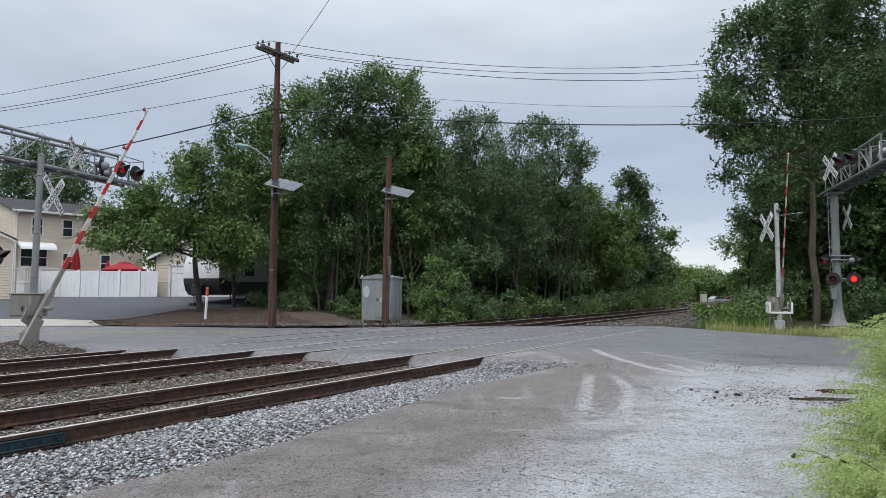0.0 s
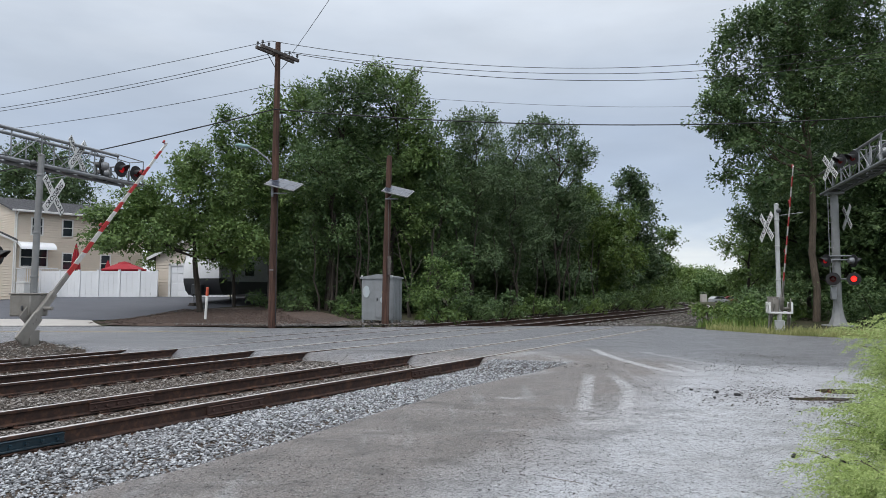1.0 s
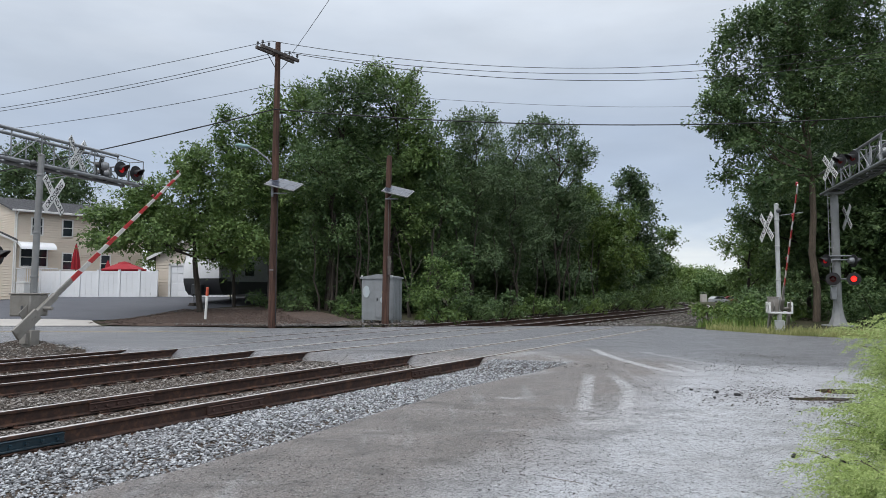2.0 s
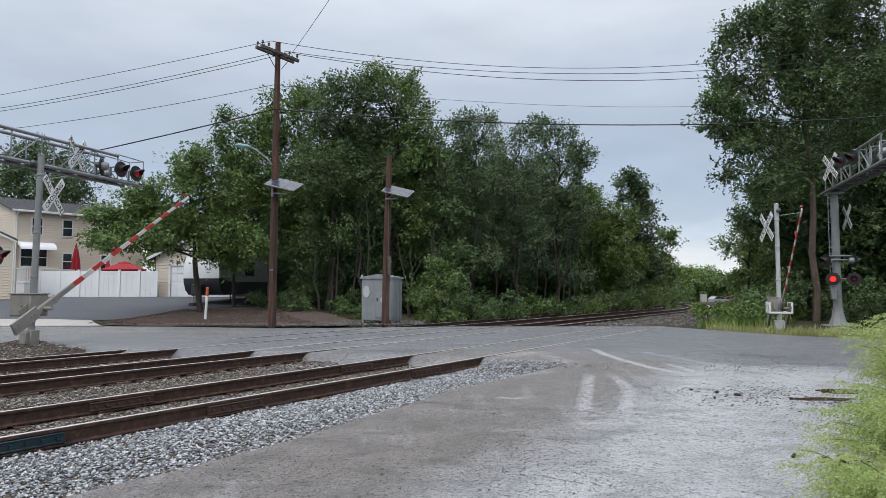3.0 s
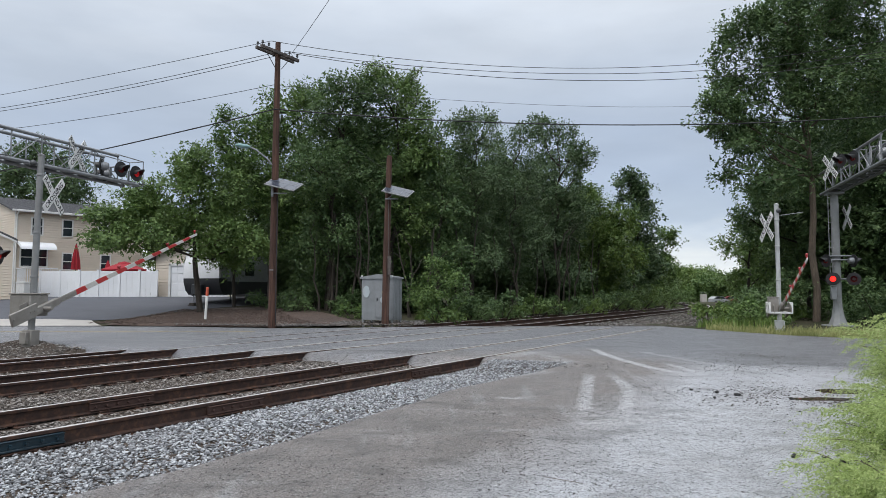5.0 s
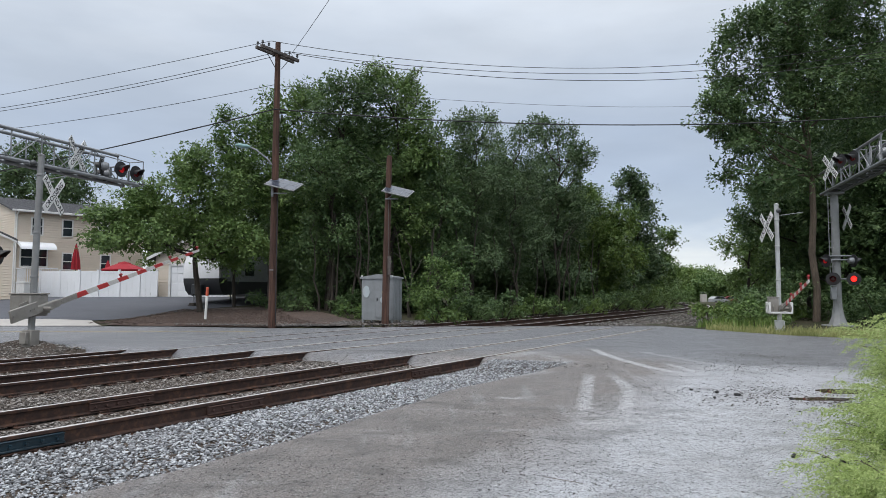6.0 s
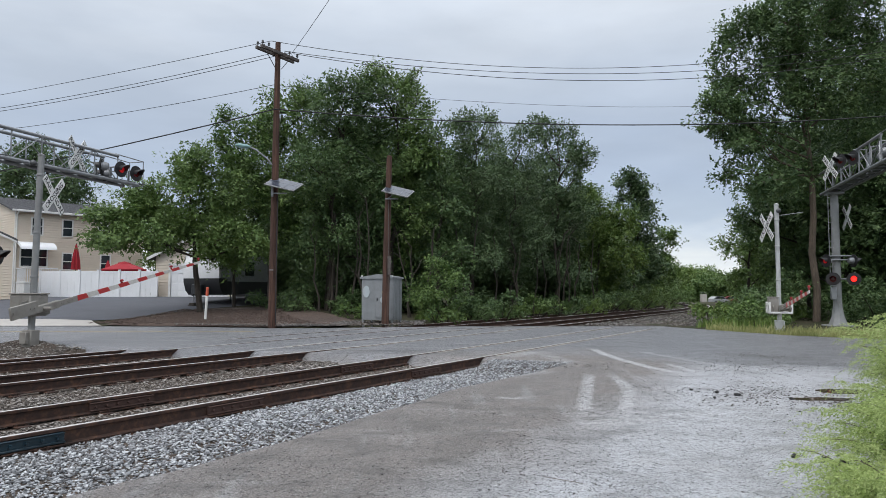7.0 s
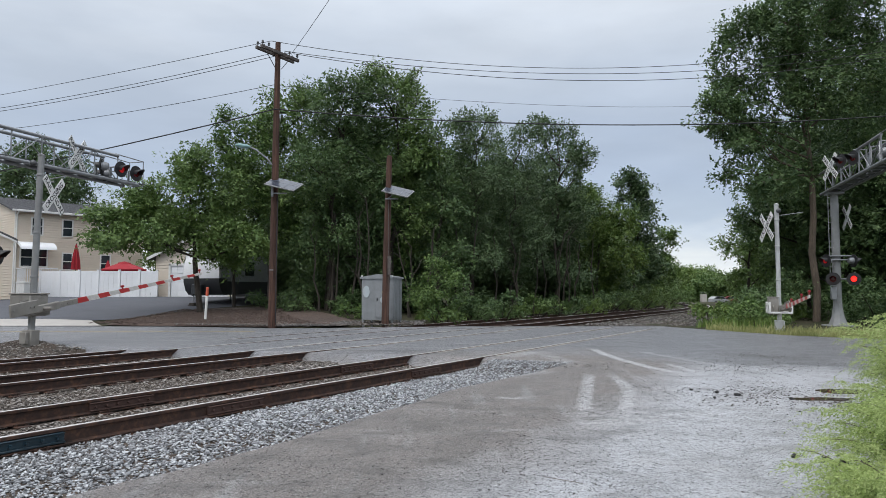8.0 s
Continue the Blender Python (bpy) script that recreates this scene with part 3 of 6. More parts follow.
def build_bed(name, u0, u1, p0, p1, du, dp, label):
    us, ps = np.arange(u0, u1 + 1e-6, du), np.arange(p0, p1 + 1e-6, dp)
    vs = []
    for u in us:
        for p in ps:
            q = bend(u, p)
            e = 0.22 * max(smooth_step(p0 + 0.8, p0, p) if u > 20 else 0, smooth_step(p1 - 0.6, p1, p) if u > 20 else 0)
            vs.append((q.x, q.y, bed_height(u, p) - e))
    i = np.arange(len(us) * len(ps)).reshape(len(us), len(ps))
    f = np.stack([i[:-1, :-1], i[1:, :-1], i[1:, 1:], i[:-1, 1:]], -1).reshape(-1, 4)
    tagged(new(name, np_mesh(name, np.array(vs), f, BED, True)), label, "track bed", kind="structure")


build_bed("track_bed", -8, 16, 4.9, 20.2, 0.25, 0.25, "brown and grey crushed stone track bed")
build_bed("track_bed", 21, 122, 8.8, 18.4, 0.5, 0.4, "brown crushed stone track bed beyond the road")


def stones(name, n, pick, size, material, label, seed):
    """Loose crushed stones, uncountable, each with its own edges."""
    rng = np.random.default_rng(seed)
    pts = pick(rng, n)
    n = len(pts)
    tips = np.array([(1, 0, 0), (-1, 0, 0), (0, 1, 0), (0, -1, 0), (0, 0, 1), (0, 0, -1)], float)
    cube = tips[None] * rng.uniform(0.55, 1.25, (n, 6, 1)) + rng.uniform(-0.35, 0.35, (n, 6, 3))
    sz = rng.uniform(size[0], size[1], (n, 1, 1)) * np.array([1.25, 0.9, 0.62]) / 2
    v = cube * sz
    q = rng.normal(size=(n, 4))
    q /= np.linalg.norm(q, axis=1, keepdims=True)
    w, x, y, z = q.T
    Rm = np.stack([1 - 2 * (y * y + z * z), 2 * (x * y - z * w), 2 * (x * z + y * w), 2 * (x * y + z * w), 1 - 2 * (x * x + z * z),
                   2 * (y * z - x * w), 2 * (x * z - y * w), 2 * (y * z + x * w), 1 - 2 * (x * x + y * y)], -1).reshape(n, 3, 3)
    v = np.einsum("nij,nkj->nki", Rm, v) * np.array([1.12, 1.12, 0.62]) + pts[:, None, :]
    tri = np.array([(0, 2, 4), (2, 1, 4), (1, 3, 4), (3, 0, 4), (2, 0, 5), (1, 2, 5), (3, 1, 5), (0, 3, 5)])
    f = (np.arange(n)[:, None, None] * 6 + tri[None]).reshape(-1, 3)
    tagged(new(name, np_mesh(name, v.reshape(-1, 3), f, material)), label, "gravel", kind="stuff")


def pick_bed(u0, u1, p0, p1, lift=0.0, slant=0.0):
    def pick(rng, n):
        u, p = rng.uniform(u0, u1, n), rng.uniform(p0, p1, n)
        out = []
        for a, b in zip(u, p):
            q = bend(a, b)
            if b < 18.0 and 14 < a < 21:
                continue
            if min(abs(b - c) for c in (P_A, P_B, P_C, P_D, P_E, P_F)) < (0.17 if b > 7.3 else 0.09):
                continue
            if q.y > near_edge(q.x) - 0.05 and a < 20:
                continue
            out.append((q.x, q.y, bed_height(a, b) + lift + rng.uniform(-0.01, 0.02)))
        return np.array(out)
    return pick


stones("grey_gravel", 52000, pick_bed(0.5, 14.6, 5.0, 7.22), (0.02, 0.058), STONE_GREY, "fresh grey crushed stone beside the near rail", 5)
stones("gravel_between_rails", 20000, pick_bed(1.5, 14.2, 7.42, 8.74, -0.005), (0.02, 0.062), STONE_BROWN, "dirty crushed stone between the rails", 6)
stones("gravel_between_tracks", 22000, pick_bed(1.5, 14.2, 8.93, 11.15), (0.02, 0.065), STONE_BROWN, "dirty brown crushed stone between the tracks", 7)
stones("far_gravel", 22000, pick_bed(3.0, 13.6, 11.3, 20.0), (0.03, 0.075), STONE_BROWN, "dirty brown crushed stone round the far tracks", 8)


def pick_lot(rng, n):
    out = []
    while len(out) < n:
        x, y = rng.uniform(-4, 9), 3.2 + 11 * rng.random() ** 1.3
        if -0.838 * x + 0.546 * y > 5.2 or y > near_edge(x):
            continue
        k = noise.noise((x * 0.55, y * 0.55, 4.0))
        if rng.random() < 0.16 + 1.2 * max(0, k):
            out.append((x, y, lie(x, y) + 0.004))
    return np.array(out)


stones("loose_grit", 6500, pick_lot, (0.006, 0.022), GRIT, "dark grit scattered on the wet lot", 9)


def pick_cluster(rng, n):
    out = []
    for cx, cy, r in ((5.6, 12.6, 0.9), (4.7, 9.9, 0.5), (4.1, 9.3, 0.5), (5.2, 9.1, 0.3), (2.6, 13.4, 0.5), (6.6, 13.2, 0.7), (6.9, 15.0, 0.7)):
        k = n // 7
        xs, ys = rng.normal(cx, r, k), rng.normal(cy, r * 0.75, k)
        out += [(x, y, lie(x, y) + 0.006) for x, y in zip(xs, ys)]
    return np.array(out)


stones("loose_grit", 1600, pick_cluster, (0.008, 0.036), GRIT, "heaps of black asphalt grit on the lot", 10)


# ---- trees and shrubs ----
def unit(v):
    return v / np.maximum(np.linalg.norm(v, axis=1, keepdims=True), 1e-6)


def leaf_sprays(C, out, size, per, leaf, rng):
    """Leaves set on short twigs: C the twigs' places, out the way they point. Gives points and three-sided faces."""
    m = len(C)
    k = np.repeat(np.arange(m), per)
    n = len(k)
    twig = unit(out * 0.8 + rng.normal(size=(m, 3)) * 0.5 + np.array([0, 0, -0.12]))
    flat = unit(out * 0.45 + rng.normal(size=(m, 3)) * 0.38 + np.array([0, 0, 0.8]))
    side = unit(np.cross(twig, flat))
    sz = size * rng.uniform(0.6, 1.35, (m, 1))
    along = rng.uniform(-0.75, 1.0, (n, 1))
    across = rng.uniform(-1, 1, (n, 1)) * (1.05 - 0.75 * np.abs(along))
    P = C[k] + twig[k] * along * sz[k] * 0.6 + side[k] * across * sz[k] * 0.5 + flat[k] * rng.normal(size=(n, 1)) * sz[k] * 0.14
    P[:, 2] -= (0.10 * sz[k] * along * along)[:, 0]
    a = unit(twig[k] * 0.7 + side[k] * np.sign(across) * 0.8 + rng.normal(size=(n, 3)) * 0.45)
    nrm = unit(flat[k] + rng.normal(size=(n, 3)) * 0.42)
    b = unit(np.cross(nrm, a))
    L = leaf * rng.uniform(0.6, 1.3, (n, 1))
    W = L * rng.uniform(0.30, 0.48, (n, 1))
    v = np.stack([P + b * W * 0.9, P - b * W * 0.8 + a * L * 0.25, P + a * L * 1.05 - nrm * L * 0.12], 1)
    return v.reshape(-1, 3), np.arange(n * 3).reshape(n, 3)


def crown_points(lobes, per_area, rng, holes):
    """Places for twigs over lobes (centre, half width, half height): most of them in tufts on the lobes' skins."""
    C, O, tufts = [], [], []
    for c, rx, rz in lobes:
        c, R = np.array(c), np.array([rx, rx, rz])
        n = max(8, int(per_area * 4 * math.pi * rx * (rx + rz) / 2))
        k = max(5, int(4.2 * rx * rz + 5))
        d = unit(rng.normal(size=(k, 3)))
        d[:, 2] = np.where(d[:, 2] < -0.5, -d[:, 2], d[:, 2])
        tc = d * rng.uniform(0.55, 1.12, (k, 1))
        tufts.append([c + t * R for t in tc])
        n1 = int(n * 0.72)
        pick = rng.integers(0, k, n1)
        p1 = tc[pick] + rng.normal(size=(n1, 3)) * 0.17 * (0.7 + 0.6 * rng.random((n1, 1)))
        d2 = unit(rng.normal(size=(n - n1, 3)))
        p2 = d2 * (1.0 - 0.65 * rng.random((n - n1, 1)) ** 1.4)
        d3 = unit(rng.normal(size=(max(2, n // 16), 3)))
        p3 = d3 * rng.uniform(1.02, 1.3, (len(d3), 1)) * np.where(d3[:, 2:] < -0.3, 0.8, 1.0)
        p = np.concatenate([p1, p2, p3])
        keep = [noise.noise(tuple((c + q * R) * 0.85)) > holes or rng.random() < 0.25 for q in p]
        p = p[np.array(keep)]
        C.append(c + p * R)
        O.append(unit(p + rng.normal(size=p.shape) * 0.15))
    return np.concatenate(C), np.concatenate(O), tufts


def limb(s, a, b, r0, r1, rng, n=5, wander=0.12):
    a, b = Vector(a), Vector(b)
    pts, rs = [], []
    L = (b - a).length
    for i in range(n + 1):
        t = i / n
        p = a.lerp(b, t)
        if 0 < i < n:
            p += Vector((rng.uniform(-1, 1), rng.uniform(-1, 1), rng.uniform(-0.4, 0.6))) * wander * L * 0.5
        pts.append(p)
        rs.append(r0 + (r1 - r0) * t)
    s.tube(pts, rs, 7)
    return pts


def core_leaves(lobes, leaf, rng):
    """Broad shaded leaves deep inside the lobes."""
    P = []
    for c, rx, rz in lobes:
        n = int(26 * rx * rx * rz / (leaf / 0.36) ** 2) + 6
        P.append(np.array(c) + unit(rng.normal(size=(n, 3))) * (rng.random((n, 1)) ** 0.5) * np.array([rx, rx, rz]) * 0.74)
    P = np.concatenate(P)
    n = len(P)
    a = unit(rng.normal(size=(n, 3)))
    b = unit(np.cross(a, rng.normal(size=(n, 3))))
    L = leaf * rng.uniform(0.6, 1.2, (n, 1))
    v = np.stack([P - a * L * 0.4 + b * L * 0.3, P - a * L * 0.3 - b * L * 0.35, P + a * L * 0.6], 1)
    return v.reshape(-1, 3), np.arange(n * 3).reshape(n, 3)


def auto_lobes(h, w, low, depth, rng, n, top):
    """Lobes of a plain crown between the heights low and h, w wide."""
    out = []
    cz, rz = (h + low) / 2, (h - low) / 2
    for i in range(n):
        t = (i + 0.5) / n
        z = -0.92 + 1.84 * t
        a = i * 2.4 + rng.uniform(-0.4, 0.4)
        r = w * rng.uniform(0.17, 0.25)
        q = math.sqrt(max(0.0, 1 - z * z)) * (1 - (1 - top) * max(0, z))
        out.append(((math.cos(a) * q * max(0.1, w / 2 - r * 0.8), math.sin(a) * q * max(0.1, depth / 2 - r * 0.8), cz + z * (rz - r * 0.7)), r, r * rng.uniform(0.8, 1.05)))
    return out


def build_tree(name, x, y, material, label, seed, lobes=None, size=None, leaf=0.14, per_area=4.5, per=22, spray=0.75, trunk=0.2, bark=None, holes=-0.22, category="tree", group="", bow=0.0):
    """A trunk with limbs, and a crown of leaf sprays. lobes: (x, z, half width, half height) from the tree's foot;
    or size: (height, width, lowest leaf) of a plain crown."""
    rng = np.random.default_rng(seed)
    pr = random.Random(seed)
    z0 = lie(x, y)
    root = empty(name, pose(x, y, z0), label, category, group)
    if size:
        h, w, low = size
        full = auto_lobes(h, w, low, w, rng, max(7, int(h * 0.9)), 0.7)
    else:
        full = []
        for i, (lx, lz, rx, rz) in enumerate(lobes):
            full.append(((lx, (-0.55, 0.25, -0.2, 0.7)[i % 4] * rx + rng.uniform(-0.3, 0.3), lz - z0), rx * 0.92, rz * 0.92))
        h = max(c[2] + rz for c, rx, rz in full)
        low = min(c[2] - rz for c, rx, rz in full)
    C, O, tufts = crown_points(full, per_area * 1.5, rng, holes - 0.08)
    s = Shape()
    mx = sum(c[0] for c, _, _ in full) / len(full)
    fork = Vector((bow, 0, max(0.8, low + 0.10 * (h - low))))
    top_pt = Vector((mx * 0.8, 0, low + 0.80 * (h - low)))
    limb(s, (0, 0, -0.15), fork, trunk, trunk * 0.74, pr, 4, 0.025)
    limb(s, fork, top_pt, trunk * 0.66, trunk * 0.1, pr, 6, 0.07)
    for (c, rx, rz), tc in zip(full, tufts):
        t = min(0.9, max(0.03, (c[2] - fork.z) / max(0.5, top_pt.z - fork.z) - 0.25))
        limb(s, fork.lerp(top_pt, t), Vector(c), trunk * 0.3, trunk * 0.1, pr, 4, 0.16)
        for q in tc[::3]:
            limb(s, Vector(c), Vector(q), trunk * 0.13, 0.012, pr, 2, 0.15)
    part("trunk", s, bark or BARK, root)
    v, f = leaf_sprays(C, O, spray, per, leaf * 1.1, rng)
    v2, f2 = core_leaves(full, leaf * 2.6, rng)
    cr = new("crown", np_mesh("crown", np.concatenate([v, v2]), np.concatenate([f, f2 + len(v)]), material))
    cr.parent = root
    return root


def build_shrub(name, x, y, w, h, material, label, seed, leaf=0.11, per_area=7, clumps=8, category="shrub", group="", d=None, per=20, spray=0.42):
    rng = np.random.default_rng(seed)
    pr = random.Random(seed)
    root = empty(name, pose(x, y, lie(x, y)), label, category, group)
    full = []
    d = d or w * 0.8
    for _ in range(clumps):
        r = min(h, w) * rng.uniform(0.2, 0.36)
        px, py = rng.uniform(-0.5, 0.5) * max(0.1, w - r), rng.uniform(-0.5, 0.5) * max(0.1, d - r)
        pz = max(r * 0.4, (h - r) * rng.uniform(0.1, 1.0) * (1 - 0.6 * abs(px) / w))
        full.append(((px, py, pz), r, r * rng.uniform(0.7, 1.1)))
    C, O, tufts = crown_points(full, per_area, rng, -0.3)
    s = Shape()
    for c, rx, rz in full:
        limb(s, (c[0] * 0.3, c[1] * 0.3, -0.1), Vector(c), 0.03, 0.01, pr, 3, 0.2)
    part("stem", s, BARK, root)
    v, f = leaf_sprays(C, O, spray, per, leaf, rng)
    cr = new("foliage", np_mesh("foliage", v, f, material))
    cr.parent = root
    return root


def build_trees():
    T = build_tree
    # beside the road
    T("maple_tree", -11.81, 33.4, LEAF_MAPLE, "small dark-trunked maple with a broad green crown by the camper", 11,
      [(-3.9, 4.4, 1.3, 1.0), (-2.4, 5.5, 1.5, 1.2), (-0.6, 6.8, 1.5, 1.4), (0.8, 5.9, 1.4, 1.6), (-2.5, 4.0, 1.7, 0.7), (-0.6, 4.1, 1.4, 0.9), (1.2, 3.9, 1.1, 1.1), (-4.8, 3.9, 0.6, 0.5), (-0.3, 7.9, 0.8, 0.8), (-3.5, 5.9, 0.8, 0.7), (-1.6, 4.8, 1.7, 1.0), (1.3, 2.9, 0.9, 0.7), (2.4, 3.5, 1.0, 0.9), (0.4, 3.4, 0.8, 0.5)],
      leaf=0.15, per_area=6.5, trunk=0.16, bow=-0.35, holes=-0.08)
    T("slender_tree", -11.0, 36.0, LEAF_MAPLE, "slender dark-trunked tree beside the camper", 12,
      [(-0.2, 10.0, 0.8, 0.9), (0.7, 10.3, 0.9, 0.8), (-0.4, 8.7, 1.0, 1.0), (1.0, 9.0, 1.2, 1.3), (0.4, 7.2, 1.3, 1.3), (1.2, 5.4, 1.3, 1.5), (0.4, 3.3, 0.8, 0.7)], trunk=0.10)
    T("broadleaf_tree", -9.57, 38.0, LEAF_MAPLE, "tall leafy green tree at the wood's edge", 13,
      [(0.6, 11.3, 1.4, 1.3), (2.0, 11.8, 1.4, 1.3), (-0.3, 9.7, 1.4, 1.6), (1.3, 9.1, 1.9, 1.9), (0.3, 6.6, 1.9, 1.9), (2.0, 5.9, 1.9, 1.9), (0.9, 3.9, 1.7, 1.2), (-0.9, 4.3, 1.1, 1.1)], trunk=0.22)
    T("broadleaf_tree", -6.02, 36.5, LEAF_OAK, "massive dense dark green tree at the wood's edge", 14,
      [(0.5, 11.5, 1.7, 1.2), (0.2, 9.7, 2.0, 1.8), (2.0, 11.8, 1.5, 1.4), (1.7, 9.4, 2.1, 2.1), (-0.2, 7.3, 2.1, 1.8), (2.0, 6.7, 2.1, 2.0), (0.2, 4.7, 2.0, 1.6), (2.3, 4.4, 1.8, 1.6), (-0.9, 3.5, 1.5, 0.9), (1.1, 3.2, 1.7, 0.9)], trunk=0.30)
    T("broadleaf_tree", -2.92, 37.5, LEAF_MAPLE, "tall green tree with a light open top", 15,
      [(-0.6, 12.9, 1.2, 0.9), (0.5, 12.7, 1.2, 1.0), (1.4, 11.6, 0.9, 1.1), (0.8, 10.7, 1.6, 1.6), (1.6, 9.0, 1.4, 1.9), (0.6, 8.0, 1.7, 1.9), (1.1, 5.6, 1.7, 1.9), (0.8, 3.6, 1.6, 1.2), (-1.2, 13.0, 0.6, 0.6)], trunk=0.22)
    T("broadleaf_tree", -0.28, 37.0, LEAF_OAK, "dense dark green tree at the wood's edge", 16,
      [(0.0, 9.6, 0.9, 1.1), (-0.2, 8.0, 1.4, 1.5), (0.3, 5.8, 1.5, 1.7), (-0.2, 3.9, 1.5, 1.3), (0.8, 2.9, 1.4, 1.0)], trunk=0.15)
    # along the tracks, going away
    T("locust_tree", 1.63, 38.5, LEAF_LOCUST, "feathery cool green tree beside the tracks", 17,
      [(-0.5, 10.9, 1.0, 0.6), (0.8, 11.1, 0.9, 0.6), (0.2, 9.8, 1.5, 1.1), (-0.5, 7.9, 1.6, 1.6), (1.0, 7.6, 1.4, 1.6), (0.2, 5.4, 1.8, 1.8), (0.5, 3.3, 1.6, 1.2)], leaf=0.12, per=26, trunk=0.16)
    T("locust_tree", 4.16, 41.5, LEAF_LOCUST, "feathery cool green tree beside the tracks", 18,
      [(0.5, 10.6, 1.2, 0.8), (-0.2, 9.1, 1.5, 1.5), (1.0, 7.7, 1.5, 1.7), (-0.3, 6.3, 1.5, 1.7), (0.7, 4.6, 1.7, 1.7), (-0.2, 2.9, 1.5, 1.2)], leaf=0.12, per=26, trunk=0.16)
    T("locust_tree", 7.49, 45.0, LEAF_LOCUST, "tall dark green tree beside the tracks", 19,
      [(-1.3, 12.0, 0.9, 0.7), (0.2, 11.8, 1.2, 0.8), (1.3, 10.5, 1.2, 0.9), (0.0, 9.9, 1.6, 1.5), (1.5, 9.0, 0.8, 1.0), (-0.4, 7.5, 1.9, 1.9), (0.9, 6.0, 1.5, 1.9), (-0.2, 4.1, 1.9, 1.9), (0.6, 2.4, 1.5, 1.0)], leaf=0.15, trunk=0.18)
    T("broadleaf_tree", 11.22, 50.0, LEAF_LIGHT, "lighter green bushy tree beside the tracks", 21,
      [(-0.2, 8.2, 0.9, 0.9), (0.2, 6.1, 1.7, 1.6), (1.7, 6.1, 1.4, 1.2), (-0.2, 3.6, 1.9, 1.9), (1.4, 4.0, 1.9, 1.9), (0.6, 1.7, 2.1, 1.2)], leaf=0.17, trunk=0.15)
    T("broadleaf_tree", 16.14, 58.0, LEAF_LOCUST, "tall slim tree standing above its neighbours", 22,
      [(-0.5, 10.7, 1.2, 0.9), (0.7, 10.0, 1.2, 1.1), (-0.2, 9.0, 1.4, 1.1), (1.2, 8.5, 1.0, 0.9), (0.5, 7.1, 1.5, 1.4), (1.4, 5.4, 1.4, 1.7), (0.2, 3.5, 1.9, 1.9), (1.9, 3.0, 1.4, 1.9)], leaf=0.19, trunk=0.17)
    T("broadleaf_tree", 21.37, 66.0, LEAF_MAPLE, "round green tree at the bend of the tracks", 24,
      [(0.3, 6.2, 1.0, 1.1), (-0.3, 3.8, 1.6, 1.9), (0.3, 1.8, 1.3, 1.5)], leaf=0.2, trunk=0.12)
    # the wood behind
    k = 40
    for x, y, h, w in ((-12.5, 47, 9.5, 8), (-5, 46, 12.0, 9), (1.0, 46, 11.2, 8), (6, 53, 11.5, 9), (11, 60, 11, 8), (14.5, 70, 10.0, 8), (-9, 54, 11, 10), (-2, 54, 12, 10), (4, 60, 12, 10)):
        T("woodland_tree", x, y, LEAF_OAK, "dark green tree deeper in the wood", k, None, (h, w, 0.2), 0.26, 2.2, 20, 1.2, 0.22, group="trees deeper in the wood", holes=-0.5)
        k += 1
    # beyond the house
    T("yard_tree", -37.0, 63, LEAF_LOCUST, "tall green tree rising behind the beige house", 60, None, (14.8, 8.6, 6), 0.24, 1.5, 18, 1.0, 0.3, holes=0.0)
    T("yard_tree", -22.0, 55, LEAF_LIGHT, "low light green tree behind the fence", 62, None, (6.2, 6, 1), 0.2, 2.2, 18, 0.9, 0.2)
    # across the road
    T("great_tree", 16.62, 30.5, LEAF_OAK, "great dark green tree overhanging the crossing signals", 70,
      [(-2.6, 12.9, 1.5, 1.0), (-3.6, 12.6, 1.0, 0.9), (-1.1, 13.4, 1.5, 1.3), (-3.3, 11.1, 1.0, 1.0), (-4.3, 9.3, 1.1, 0.8), (-2.8, 9.6, 1.5, 1.3), (-1.3, 11.1, 1.8, 1.5), (0.5, 12.4, 1.8, 1.8), (-3.6, 8.1, 1.0, 0.9), (-1.8, 8.1, 1.5, 1.3),
       (-0.1, 9.6, 1.8, 1.5), (-3.8, 6.6, 0.6, 0.7), (-2.6, 6.1, 1.1, 1.0), (-0.8, 6.6, 1.3, 1.0), (1.5, 10.6, 1.5, 2.0), (2.5, 12.9, 1.5, 1.8), (-4.9, 8.7, 0.6, 0.4), (4.2, 11.1, 2.0, 2.8), (1.3, 14.9, 1.7, 1.4), (3.4, 15.0, 1.9, 1.5), (-0.8, 14.4, 1.2, 1.0), (2.0, 7.2, 1.7, 1.3), (3.8, 6.8, 1.9, 1.5), (5.5, 8.0, 2.0, 2.0)],
      leaf=0.14, per_area=5.6, trunk=0.17, bark=BARK_PALE, holes=-0.1)
    T("great_tree", 22.5, 35.0, LEAF_OAK, "great dark green tree overhanging the crossing signals", 71,
      [(-2.3, 7.6, 2.0, 2.0), (-0.6, 8.5, 1.7, 2.3), (-4.6, 5.3, 1.7, 1.4), (-2.9, 4.7, 1.7, 1.7), (-0.9, 4.7, 1.7, 1.7), (-6.1, 4.7, 1.3, 1.3), (1.7, 6.7, 2.3, 2.6), (1.2, 10.5, 2.3, 2.6), (-1.4, 2.7, 1.7, 1.2)], trunk=0.3)
    T("great_tree", 23.0, 39.0, LEAF_OAK, "dense dark green tree behind the crossing signals", 72, None, (13.0, 10, 1.0), 0.2, 2.6, 20, 1.0, 0.3, holes=-0.5)
    T("vine_tree", 17.3, 38.5, LEAF_MAPLE, "vine-covered green tree by the verge", 73, None, (6.2, 3.6, 0.2), 0.14, 4.5, 20, 0.7, 0.14, holes=-0.4)
